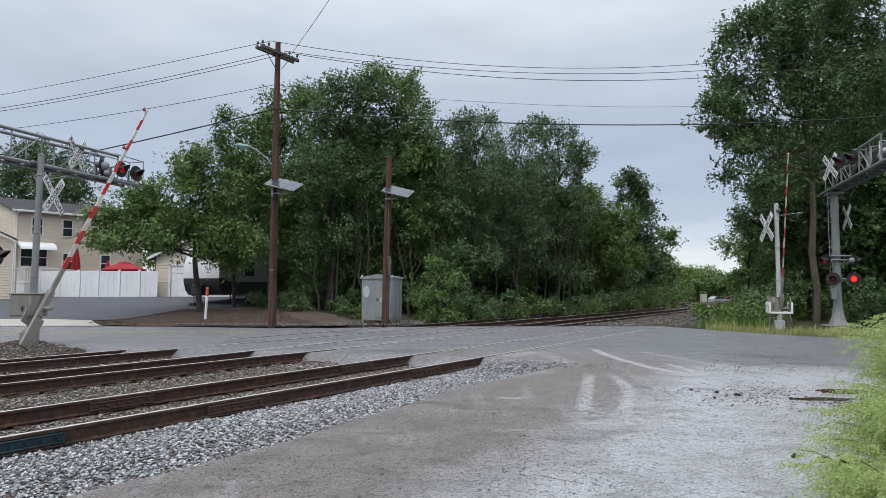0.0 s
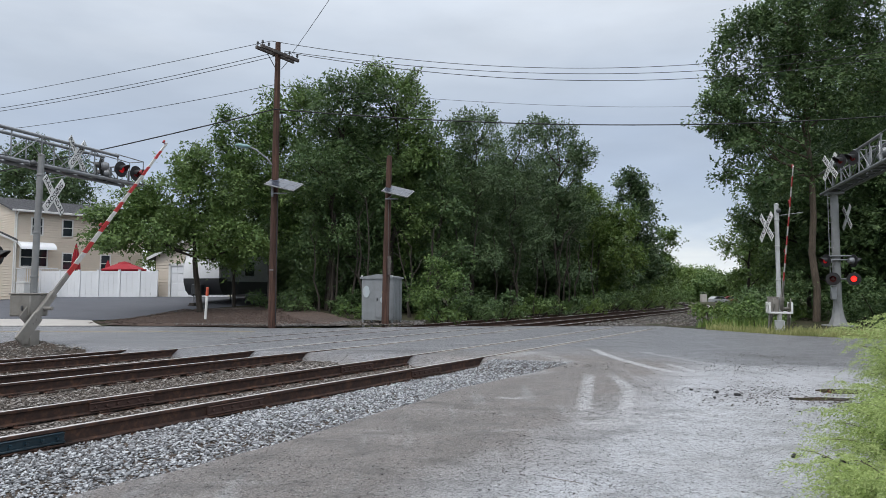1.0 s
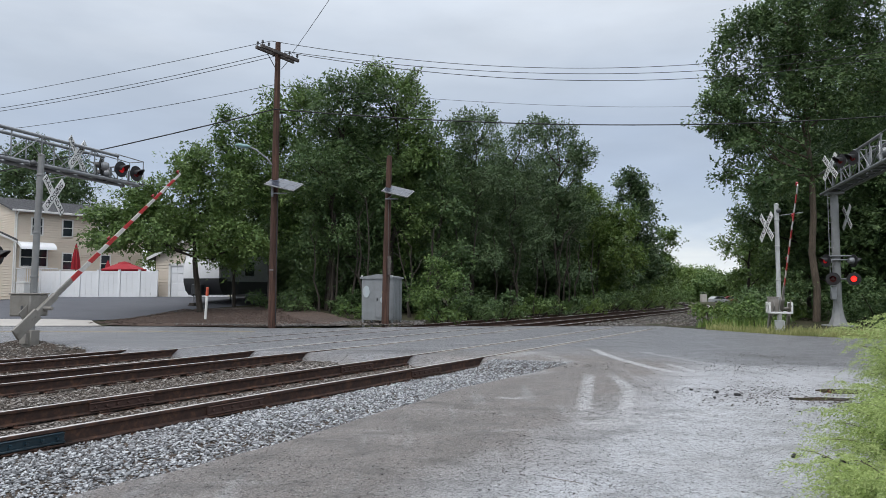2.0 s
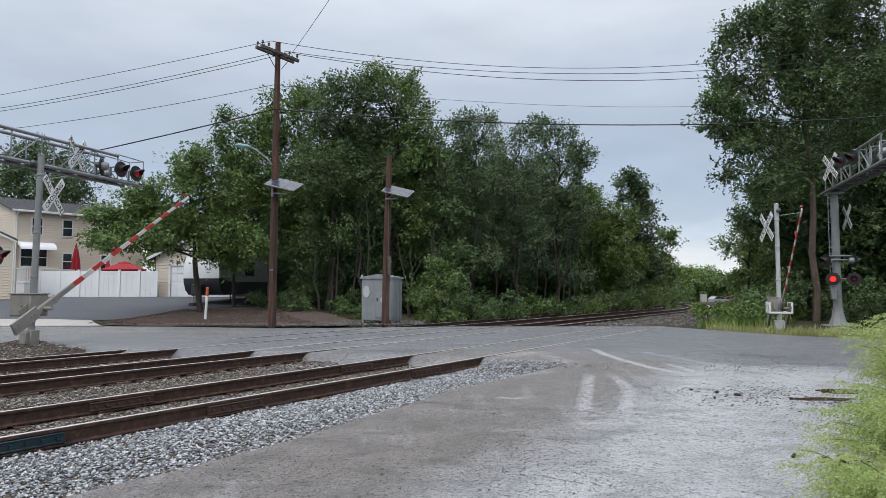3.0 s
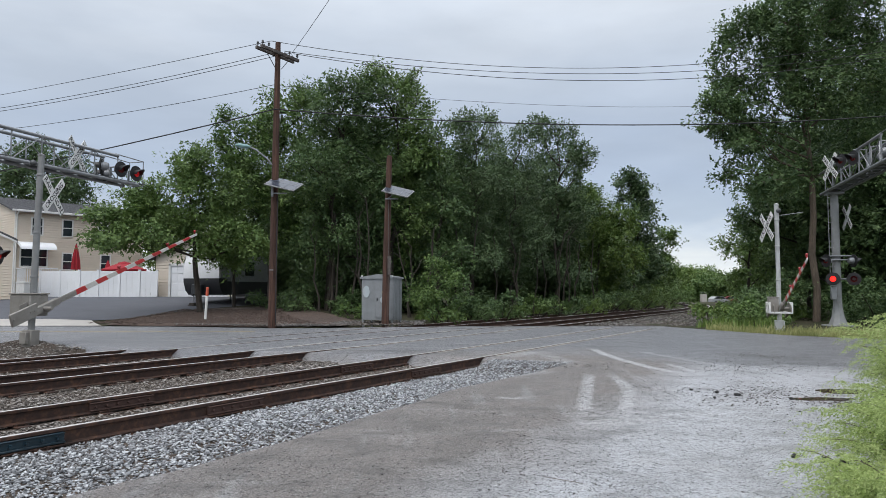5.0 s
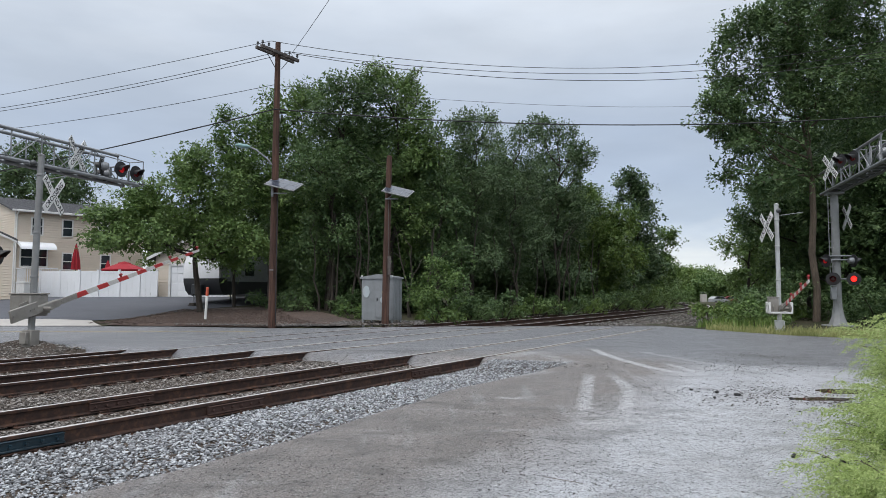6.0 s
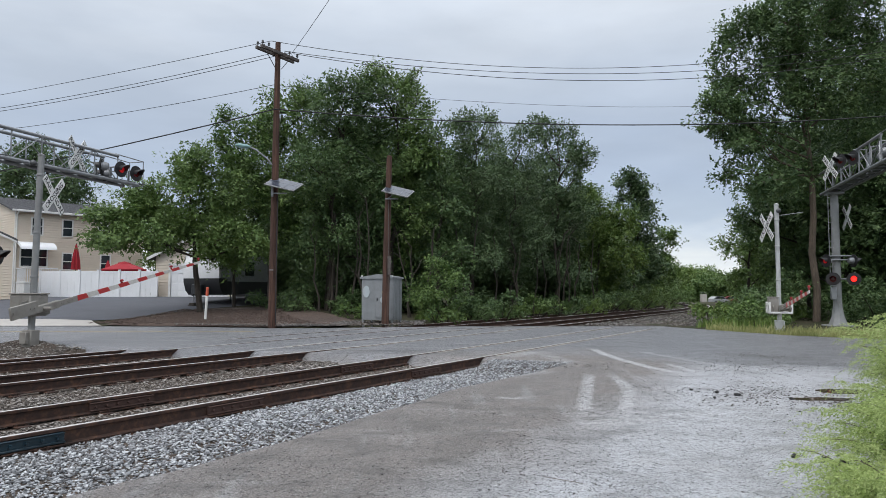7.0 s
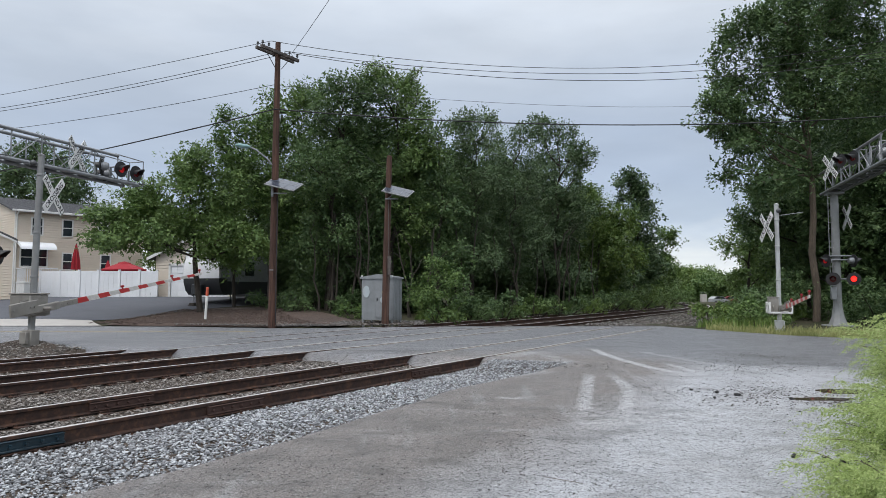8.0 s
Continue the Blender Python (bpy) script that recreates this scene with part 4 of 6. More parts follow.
    T("vine_tree", 19.8, 37.0, LEAF_OAK, "vine-covered green tree by the verge", 80, None, (8.0, 4.6, 0.2), 0.14, 4.0, 20, 0.7, 0.14, holes=-0.4)
    T("vine_tree", 22.4, 31.0, LEAF_OAK, "dense dark thicket tree by the verge", 74, None, (8.0, 7.0, 0.1), 0.15, 4.0, 20, 0.7, 0.16, holes=-0.4)
    T("vine_tree", 26.0, 50.0, LEAF_MAPLE, "green tree beside the tracks' bend", 75, None, (7.4, 6.0, 0.2), 0.2, 3.0, 20, 0.9, 0.16, holes=-0.4)
    T("vine_tree", 31.5, 65.0, LEAF_MAPLE, "green tree beside the tracks' bend", 76, None, (7.6, 7.0, 0.2), 0.24, 2.2, 20, 1.0, 0.16, holes=-0.4)
    for x, y, h, w, sd in ((29.5, 39.0, 14, 10, 77), (30.0, 31.5, 12, 9, 78), (27.5, 46.0, 10, 7, 79), (25.8, 29.6, 7, 6, 66), (19.6, 33.6, 8.0, 5, 67)):
        T("thicket_tree", x, y, LEAF_OAK, "dense dark green tree in the thicket beside the road", sd, None, (h, w, 0.1), 0.22, 2.4, 20, 1.0, 0.2, group="thicket beside the road", holes=-0.5)
    # far trees closing the view
    k = 80
    for x, y, h, w in ((50, 165, 9.5, 13), (58, 172, 11, 14), (64, 160, 9, 12), (44, 170, 8, 12), (70, 158, 8.5, 14), (80, 165, 11, 16), (36, 150, 9, 14), (28, 135, 8, 14), (92, 170, 12, 18), (57, 182, 12, 16), (62, 170, 10.5, 14), (66, 178, 11, 14)):
        T("distant_tree", x, y, LEAF_LIGHT if k % 3 == 0 else LEAF_MAPLE, "hazy green tree far down the line", k, None, (h * 0.76, w, 0.2), 0.5, 0.7, 16, 1.8, 0.25, group="far trees", holes=-0.5)
        k += 1
    for x in (46, 52, 58, 63, 68, 74):
        build_shrub("distant_thicket", x, 156 + (x % 5), 9, 4.2, LEAF_MAPLE, "green thicket far down the line", k + 40, 0.45, 1.2, 12, group="far thickets", d=5, per=14, spray=1.4)
        k += 1
    # dense growth that closes the wood below
    k = 100
    for x, y, w, h in ((-14.5, 50.5, 7, 3.6), (-9.5, 48, 7, 4.2), (-5.5, 43.5, 6, 4.0), (-1.0, 42, 6, 4.2), (3.0, 44, 6, 4.4), (7.0, 49, 6, 4.4), (11, 55, 7, 4.6), (15.5, 63, 7, 4.4), (19, 70, 7, 4.0), (-6.6, 40.5, 5, 2.8), (-2.8, 40.0, 5, 3.2)):
        build_shrub("thicket", x, y, w, h, LEAF_OAK, "dense dark undergrowth inside the wood", k, 0.24, 3.0, 14, group="undergrowth in the wood", per=18, spray=0.9)
        k += 1
    # slim bare stems standing at the wood's edge
    pr = random.Random(77)
    for i in range(26):
        t = pr.random()
        x, y = -6.5 + 17.5 * t + pr.uniform(-0.6, 0.6), 34.0 + 11.0 * max(0, t - 0.3) * 1.4 + pr.uniform(0, 2.0)
        root = empty("sapling", pose(x, y, lie(x, y)), "slim dark bare-stemmed sapling at the wood's edge", "sapling", "saplings at the wood's edge")
        sh = Shape()
        tip = Vector((pr.uniform(-0.7, 0.7), pr.uniform(-0.3, 0.3), pr.uniform(3.5, 6.0)))
        pts = limb(sh, (0, 0, -0.1), tip, pr.uniform(0.05, 0.09), 0.025, pr, 5, 0.06)
        for q in pts[2:]:
            limb(sh, q, q + Vector((pr.uniform(-0.9, 0.9), pr.uniform(-0.5, 0.5), pr.uniform(0.3, 1.1))), 0.025, 0.008, pr, 3, 0.15)
        part("stem", sh, BARK, root)
    # shrubs under the wood
    k = 120
    rng = random.Random(4)
    for x, y, w, h, m in ((-0.1, 31.2, 2.8, 3.0, LEAF_MAPLE), (1.4, 32.7, 2.4, 1.9, LEAF_OAK), (3.0, 34.6, 2.6, 1.5, LEAF_OAK), (5.0, 36.9, 2.8, 1.2, LEAF_MAPLE), (7.0, 39.4, 2.8, 1.5, LEAF_OAK),
                          (8.8, 42.0, 3.0, 1.2, LEAF_LIGHT), (10.6, 44.8, 3.2, 1.7, LEAF_OAK), (12.6, 48.0, 3.2, 1.4, LEAF_MAPLE), (14.6, 51.0, 3.6, 1.8, LEAF_LIGHT), (17.2, 55.2, 4.0, 2.0, LEAF_MAPLE), (19.6, 60.0, 4.2, 2.2, LEAF_MAPLE),
                          (-3.9, 32.0, 1.8, 0.9, LEAF_MAPLE), (-7.6, 34.2, 2.4, 1.1, LEAF_OAK), (-9.2, 36.0, 2.4, 1.2, LEAF_OAK), (-4.6, 35.2, 2.2, 1.3, LEAF_OAK), (-6.6, 36.6, 2.6, 1.9, LEAF_OAK)):
        build_shrub("shrub", x, y, w, h, m, "low leafy shrub along the edge of the wood", k, 0.12, 6, 9, group="shrubs along the wood")
        k += 1
    for x, y, w, h, m in ((12.6, 27.6, 2.6, 1.3, LEAF_MAPLE), (14.2, 30.6, 2.8, 1.7, LEAF_OAK), (11.6, 29.6, 2.2, 1.0, LEAF_LIGHT), (17.8, 28.2, 3.0, 2.0, LEAF_OAK), (19.8, 27.2, 3.0, 2.2, LEAF_OAK), (16.2, 32.0, 3.4, 2.6, LEAF_OAK), (15.8, 33.8, 3.0, 1.9, LEAF_MAPLE), (14.2, 36.0, 2.6, 0.8, LEAF_MAPLE), (21.0, 43.0, 3, 1.4, LEAF_MAPLE), (20.6, 30.4, 3.4, 2.8, LEAF_OAK), (24.2, 28.0, 4.0, 3.0, LEAF_OAK), (18.6, 30.6, 2.6, 2.4, LEAF_OAK), (27.0, 30.0, 4.0, 3.4, LEAF_OAK), (21.8, 29.0, 3.4, 3.0, LEAF_OAK)):
        build_shrub("verge_shrub", x, y, w, h, m, "leafy green shrub on the grassy verge", k, 0.12, 6, 9, group="shrubs on the verge")
        k += 1


build_trees()


# ---- poles and wires ----
def solar_panel(root, m, w, h):
    s = Shape()
    s.box(-w / 2, -h / 2, -0.02, w / 2, h / 2, 0.02, m, 0.006)
    p = part("solar_panel", s, ALU_PAINT, root, "aluminium-framed solar panel")
    for i in range(3):
        for j in range(2):
            s = Shape()
            x0, y0 = -w / 2 + 0.03 + i * (w - 0.06) / 3, -h / 2 + 0.03 + j * (h - 0.06) / 2
            s.box(x0 + 0.005, y0 + 0.005, 0.018, x0 + (w - 0.06) / 3 - 0.005, y0 + (h - 0.06) / 2 - 0.005, 0.026, m)
            part("solar_cell", s, SOLAR, p, "glossy blue-grey solar cell")


def build_poles():
    z = lie(-6.44, 25.9)
    root = empty("utility_pole", pose(-6.44, 25.8, lie(-6.44, 25.8)), "tall brown wooden utility pole with a street light", "utility pole")
    s = Shape()
    s.tube([(0, 0, -0.3), (0.02, 0, 3), (0.05, 0, 7), (0.08, 0, 10.95)], [0.152, 0.143, 0.126, 0.098], 14)
    part("shaft", s, POLE, root)
    # crossarms, seen obliquely
    for k, (dy, zz) in enumerate(((-0.16, 10.5), (0.16, 10.5))):
        m = pose(0.08 + dy * 0.7, -dy * 0.45, zz, 0, 0, 59)
        s = Shape()
        s.box(-1.0, -0.05, -0.06, 1.0, 0.05, 0.06, m, 0.01)
        a = part("crossarm", s, POLE_GREY, root, "weathered wooden crossarm")
        for x in (-0.92, -0.6, 0.5, 0.92):
            i = Shape()
            i.lathe([(0.015, 0.05), (0.015, 0.12), (0.045, 0.13), (0.05, 0.16), (0.03, 0.18), (0.045, 0.20), (0.03, 0.24), (0.0, 0.25)], m @ pose(x, 0, 0), 10)
            part("insulator", i, STEEL_DARK, a)
    s = Shape()
    s.tube([(0.2, 0.1, 9.95), (0.4, 0.5, 10.45)], 0.015, 6)
    s.tube([(0.0, -0.1, 9.95), (-0.25, -0.5, 10.45)], 0.015, 6)
    part("brace", s, STEEL_DARK, root)
    # street light
    s = Shape()
    s.tube([(0.0, -0.05, 6.12), (-0.25, -0.1, 6.42), (-0.65, -0.2, 6.74), (-0.9, -0.25, 6.84)], 0.028, 8)
    arm = part("lamp_arm", s, STEEL, root, "curved galvanised lamp arm")
    s = Shape()
    m = pose(-1.12, -0.3, 6.87, 0, 6, 12) @ Matrix.Diagonal((1.9, 1, 0.62, 1))
    s.lathe([(0.0, -0.13), (0.11, -0.12), (0.155, -0.03), (0.15, 0.03), (0.10, 0.09), (0.0, 0.11)], m, 16)
    part("luminaire", s, worn("teal_luminaire", (0.25, 0.42, 0.40), (0.16, 0.26, 0.25), 0.5), arm, "pale teal street light head")
    s = Shape()
    s.box(-0.05, -0.22, 5.05, 0.55, -0.18, 5.10, None, 0.005)
    s.box(-0.05, -0.24, 4.95, 0.02, -0.14, 5.45, None, 0.005)
    part("bracket", s, STEEL, root)
    solar_panel(root, pose(0.45, -0.32, 5.40, 28, 14, -14), 1.25, 0.78)
    s = Shape()
    s.tube([(0.16, -0.14, 0.2), (0.17, -0.12, 5.0)], 0.018, 6)
    part("conduit", s, CABLE, root)
    s = Shape()
    s.box(-0.09, -0.19, 2.16, 0.07, -0.185, 2.20)
    part("pole_tag", s, STEEL, root, "small metal tag")

    root = empty("short_pole", pose(-2.25, 26.6, lie(-2.25, 26.6)), "short brown wooden pole carrying a solar panel", "pole")
    s = Shape()
    s.tube([(0, 0, -0.3), (0.05, 0, 3), (0.14, 0, 6.7)], [0.15, 0.135, 0.105], 12)
    part("shaft", s, POLE, root)
    solar_panel(root, pose(0.50, -0.26, 5.26, 27, 15, -14), 1.1, 0.75)
    s = Shape()
    s.box(0.0, -0.2, 4.95, 0.5, -0.16, 5.0, None, 0.005)
    s.tube([(0.08, -0.1, 5.0), (0.45, -0.18, 5.25)], 0.012, 6)
    part("bracket", s, STEEL, root)
    s = Shape()
    s.tube([(0.12, -0.11, 0.4), (0.13, -0.11, 5.0)], 0.016, 6)
    s.box(0.10, -0.2, 2.0, 0.24, -0.08, 2.75, None, 0.02)
    part("conduit", s, POLE_GREY, root)


def wire(label, a, b, sag, r):
    s = Shape()
    a, b = Vector(a), Vector(b)
    pts = []
    for i in range(33):
        t = i / 32
        p = a.lerp(b, t)
        p.z -= 4 * sag * t * (1 - t)
        pts.append(p)
    s.tube(pts, r, 5)
    tagged(part("overhead_wire", s, CABLE), label, "wire", "overhead wires")


build_poles()


def build_wires():
    W = wire
    W("thin black power line from the pole's top", (-6.62, 25.75, 11.0), (-25.1, 32, 9.99), 0.1, 0.011)
    W("thin black power line over the road", (-6.62, 25.75, 11.0), (21.6, 28, 12.54), 1.44, 0.012)
    W("thin black power line", (-6.2, 25.6, 10.55), (-25.1, 32, 9.5), 0.25, 0.012)
    W("thin black power line over the road", (-6.1, 25.75, 10.6), (21.6, 28, 11.95), 1.18, 0.012)
    W("thin black power line", (-5.9, 25.6, 10.48), (-25.1, 32, 9.34), 0.25, 0.012)
    W("thin black power line over the road", (-5.75, 25.75, 10.5), (21.6, 28, 11.76), 1.32, 0.013)
    W("thin black wire below the crossarms", (-6.46, 25.75, 9.29), (-25.0, 32, 8.61), 0.25, 0.011)
    W("thick black telephone cable", (-6.4, 25.6, 8.3), (-24.9, 32, 6.26), 0.12, 0.026)
    W("thick black telephone cable over the road", (-6.4, 25.6, 8.3), (21.5, 28, 8.9), 0.62, 0.024)
    W("thin black wire rising over the lot", (-5.85, 25.75, 10.46), (-1.96, 16, 9.62), 0.05, 0.009)
    W("faint thin wire behind the trees", (-6.3, 25.9, 9.3), (17.3, 40, 12.4), 0.4, 0.008)
    W("thin wire down to the short pole", (-6.3, 25.75, 9.2), (-2.15, 26.7, 6.1), 0.15, 0.008)


build_wires()


# ---- crossing signals ----
def lettering(text, size, m, parent):
    cu = bpy.data.curves.new("lettering", "FONT")
    cu.body, cu.size, cu.align_x, cu.align_y = text, size, "CENTER", "CENTER"
    cu.extrude, cu.resolution_u = 0.003, 2
    tmp = new("lettering_curve", cu)
    dg = bpy.context.evaluated_depsgraph_get()
    dg.update()
    me = bpy.data.meshes.new_from_object(tmp.evaluated_get(dg))
    bpy.data.objects.remove(tmp)
    me.transform(m)
    me.materials.clear()
    me.materials.append(BLACK)
    ob = new("lettering", me)
    ob.parent = parent
    return ob


def crossbuck(root, m, both=True):
    """Two crossed white blades; m: centre, facing m's -y."""
    up = m @ pose(0, 0, 0, 90, 0, 0)
    for k, (a, words) in enumerate(((45, ("CROSSING",)), (-45, ("RAIL", "ROAD")))):
        mm = up @ pose(0, 0, 0.016 - 0.012 * k, 0, 0, a)
        s = Shape()
        s.box(-0.61, -0.115, -0.005, 0.61, 0.115, 0.005, mm, 0.002)
        b = part("blade", s, WHITE, root, "white crossbuck blade with black lettering")
        if len(words) == 1:
            lettering(words[0], 0.21, mm @ pose(0, -0.005, 0.008), b)
        else:
            lettering(words[0], 0.21, mm @ pose(-0.37, -0.005, 0.008), b)
            lettering(words[1], 0.21, mm @ pose(0.35, -0.005, 0.008), b)
        if both:
            mb = mm @ pose(0, 0, 0, 0, 180, 0)
            if len(words) == 1:
                lettering(words[0], 0.21, mb @ pose(0, -0.005, 0.008), b)
    s = Shape()
    s.box(-0.08, -0.08, -0.02, 0.08, 0.08, -0.006, up, 0.004)
    part("sign_clamp", s, STEEL, root)


FLASH = []


def flasher(root, m, phase=None, lit_mat=None):
    """A signal head that looks along m's -y: dark disc, hood, housing and lens."""
    holder = new("flasher", mesh_of("flasher", Shape().lathe([(0.0, 0.0), (0.10, 0.0), (0.11, 0.01), (0.245, 0.012), (0.255, 0.03), (0.25, 0.022), (0.11, 0.022), (0.0, 0.02)],
                                                                  pose(0, 0, 0, 90, 0, 0) @ pose(0, 0, -0.02), 28), BLACK, True))
    holder.parent = root
    holder.matrix_basis = m
    tagged(holder, "black round background of a flashing signal")
    s = Shape()
    s.lathe([(0.0, -0.22), (0.09, -0.2), (0.135, -0.12), (0.14, -0.02)], pose(0, 0, 0, 90, 0, 0), 18)
    part("housing", s, STEEL, holder, "grey rounded lamp housing")
    # hood: upper part of a tube, longer on top
    s = Shape()
    n, vs, fs = 14, [], []
    for r in (0.125, 0.118):
        for k in range(n + 1):
            a = radians(-20 + 220 * k / n)
            for y in (0.0, -0.16 - 0.17 * max(0.0, math.sin(a))):
                vs.append((r * math.cos(a), y, r * math.sin(a)))
    half = 2 * (n + 1)
    for k in range(n):
        i = 2 * k
        fs.append((i, i + 1, i + 3, i + 2))
        fs.append((half + i, half + i + 2, half + i + 3, half + i + 1))
        fs.append((i + 1, half + i + 1, half + i + 3, i + 3))
    s.add(vs, fs)
    part("hood", s, BLACK, holder, "black sun hood", fix=False)
    # the lens turns: one side bright, one side dark
    me = bpy.data.meshes.new("lens")
    bm = bmesh.new()
    rings = [(0.004, 0.108), (0.012, 0.10), (0.022, 0.06)]
    for side in (-1, 1):
        prev = None
        for y, r in rings:
            ring = [bm.verts.new((r * math.cos(2 * math.pi * k / 20), side * y, r * math.sin(2 * math.pi * k / 20))) for k in range(20)]
            if prev:
                for k in range(20):
                    f = bm.faces.new((prev[k], prev[(k + 1) % 20], ring[(k + 1) % 20], ring[k]))
                    f.material_index = 0 if side < 0 else 1
            prev = ring
        f = bm.faces.new(prev)
        f.material_index = 0 if side < 0 else 1
        if side < 0:
            first = bm.verts[:]
    bmesh.ops.recalc_face_normals(bm, faces=bm.faces[:])
    bm.to_mesh(me)
    bm.free()
    me.materials.append(lit_mat or LENS_ON)
    me.materials.append(LENS_OFF)
    lens = new("lens", me)
    lens.parent = holder
    lens.matrix_basis = pose(0, -0.035, 0) if phase is not None else pose(0, -0.035, 0, 0, 0, 180)
    tagged(lens, "round red signal lens, flashing in turn")
    if phase is not None:
        FLASH.append((lens, phase))
    return holder


def gate_arm(root, m, length, bands, sides=1):
    """Striped arm along its own +x from the pivot, with lamps and counterweights."""
    s = Shape()
    s.box(-0.25, -0.06, -0.10, 0.55, 0.06, 0.10, None, 0.02)
    s.tube([(0, -0.30, 0), (0, 0.30, 0)], 0.05, 12)
    arm = part("arm", s, GATE_GREY, root, "grey arm bracket with red and white boom")
    arm.matrix_basis = m
    s = Shape()
    s.box(0.5, -0.025, -0.075, 1.25, 0.025, 0.075, None, 0.008)
    for x in (0.65, 0.85, 1.05):
        s.tube([(x, -0.05, 0), (x, 0.05, 0)], 0.02, 6)
    part("arm_root", s, GATE_GREY, arm, "bare metal root of the boom")
    x, k = 1.2, 0
    step = (length - 1.2) / bands
    while k < bands:
        h0, h1 = 0.075 - 0.035 * k / bands, 0.075 - 0.035 * (k + 1) / bands
        s = Shape()
        w = 0.012
        c = 0.045
        # slanting bands
        s.prism([(x + (c if k else 0), -h0), (x + step + c * (k < bands - 1), -h1), (x + step - c * (k < bands - 1), h1), (x - (c if k else 0), h0)], -w, w, pose(0, 0, 0, 90, 0, 0))
        part("stripe", s, RED_BAND if k % 2 == 0 else WHITE_BAND, arm, "red band" if k % 2 == 0 else "white band", smooth=False)
        x += step
        k += 1
    for f in (0.42, 0.76, 0.985):
        lx = length * f
        s = Shape()
        s.lathe([(0.0, -0.055), (0.034, -0.05), (0.04, 0.0), (0.034, 0.05), (0.0, 0.055)], pose(lx, 0, 0.14, 90, 0, 90), 12)
        s.box(lx - 0.02, -0.02, 0.05, lx + 0.02, 0.02, 0.1, None, 0.004)
        part("arm_lamp", s, RED_LAMP, arm, "small red arm lamp")
    for y in ((-0.26, 0.26) if sides == 2 else (-0.17,)):
        s = Shape()
        s.prism([(0.46, 0.0), (0.40, -0.24), (0.05, -0.20), (-0.15, -0.08), (-0.52, -0.04), (-0.52, 0.26), (-0.05, 0.28), (0.12, 0.16), (0.28, 0.02)], y - 0.012, y + 0.012, pose(0, 0, 0, 90, 0, 0))
        w = part("weight_arm", s, GATE_GREY, arm, "grey steel counterweight arm")
        s = Shape()
        y2 = y + (0.035 if y > 0 else -0.035)
        s.box(-1.22, y2 - 0.035, -0.03, -0.36, y2 + 0.035, 0.29, None, 0.012)
        for x in (-1.15, -0.62, -0.5):
            s.tube([(x, y2 - 0.06, 0.13), (x, y2 + 0.06, 0.13)], 0.025, 6)
        part("counterweight", s, GATE_GREY, arm, "grey slab counterweight")
    return arm


def mast_base(root, r, h, material, foot, lean=0.0):
    s = Shape()
    s.tube([(0, 0, -0.1), (0, -lean, h)], [r, r * 0.93], 16)
    s.lathe([(r * 1.05, h - 0.02), (r * 1.1, h + 0.02), (0.0, h + 0.06)], pose(0, -lean, 0), 16)
    for z in (1.75, 2.9, h - 0.55):
        s.lathe([(r * 1.02, z), (r * 1.16, z + 0.01), (r * 1.16, z + 0.05), (r * 1.02, z + 0.06)], pose(0, -lean * z / h, 0), 16)
    part("mast", s, material, root)
    s = Shape()
    s.box(-0.15, -0.15, -0.08, 0.15, 0.15, 0.40, None, 0.02)
    part("mast_foot", s, foot, root)
    s = Shape()
    s.box(-0.27, -0.1, 0.05, -0.151, 0.1, 0.36, None, 0.015)
    part("junction_box", s, foot, root)


ARMS = []


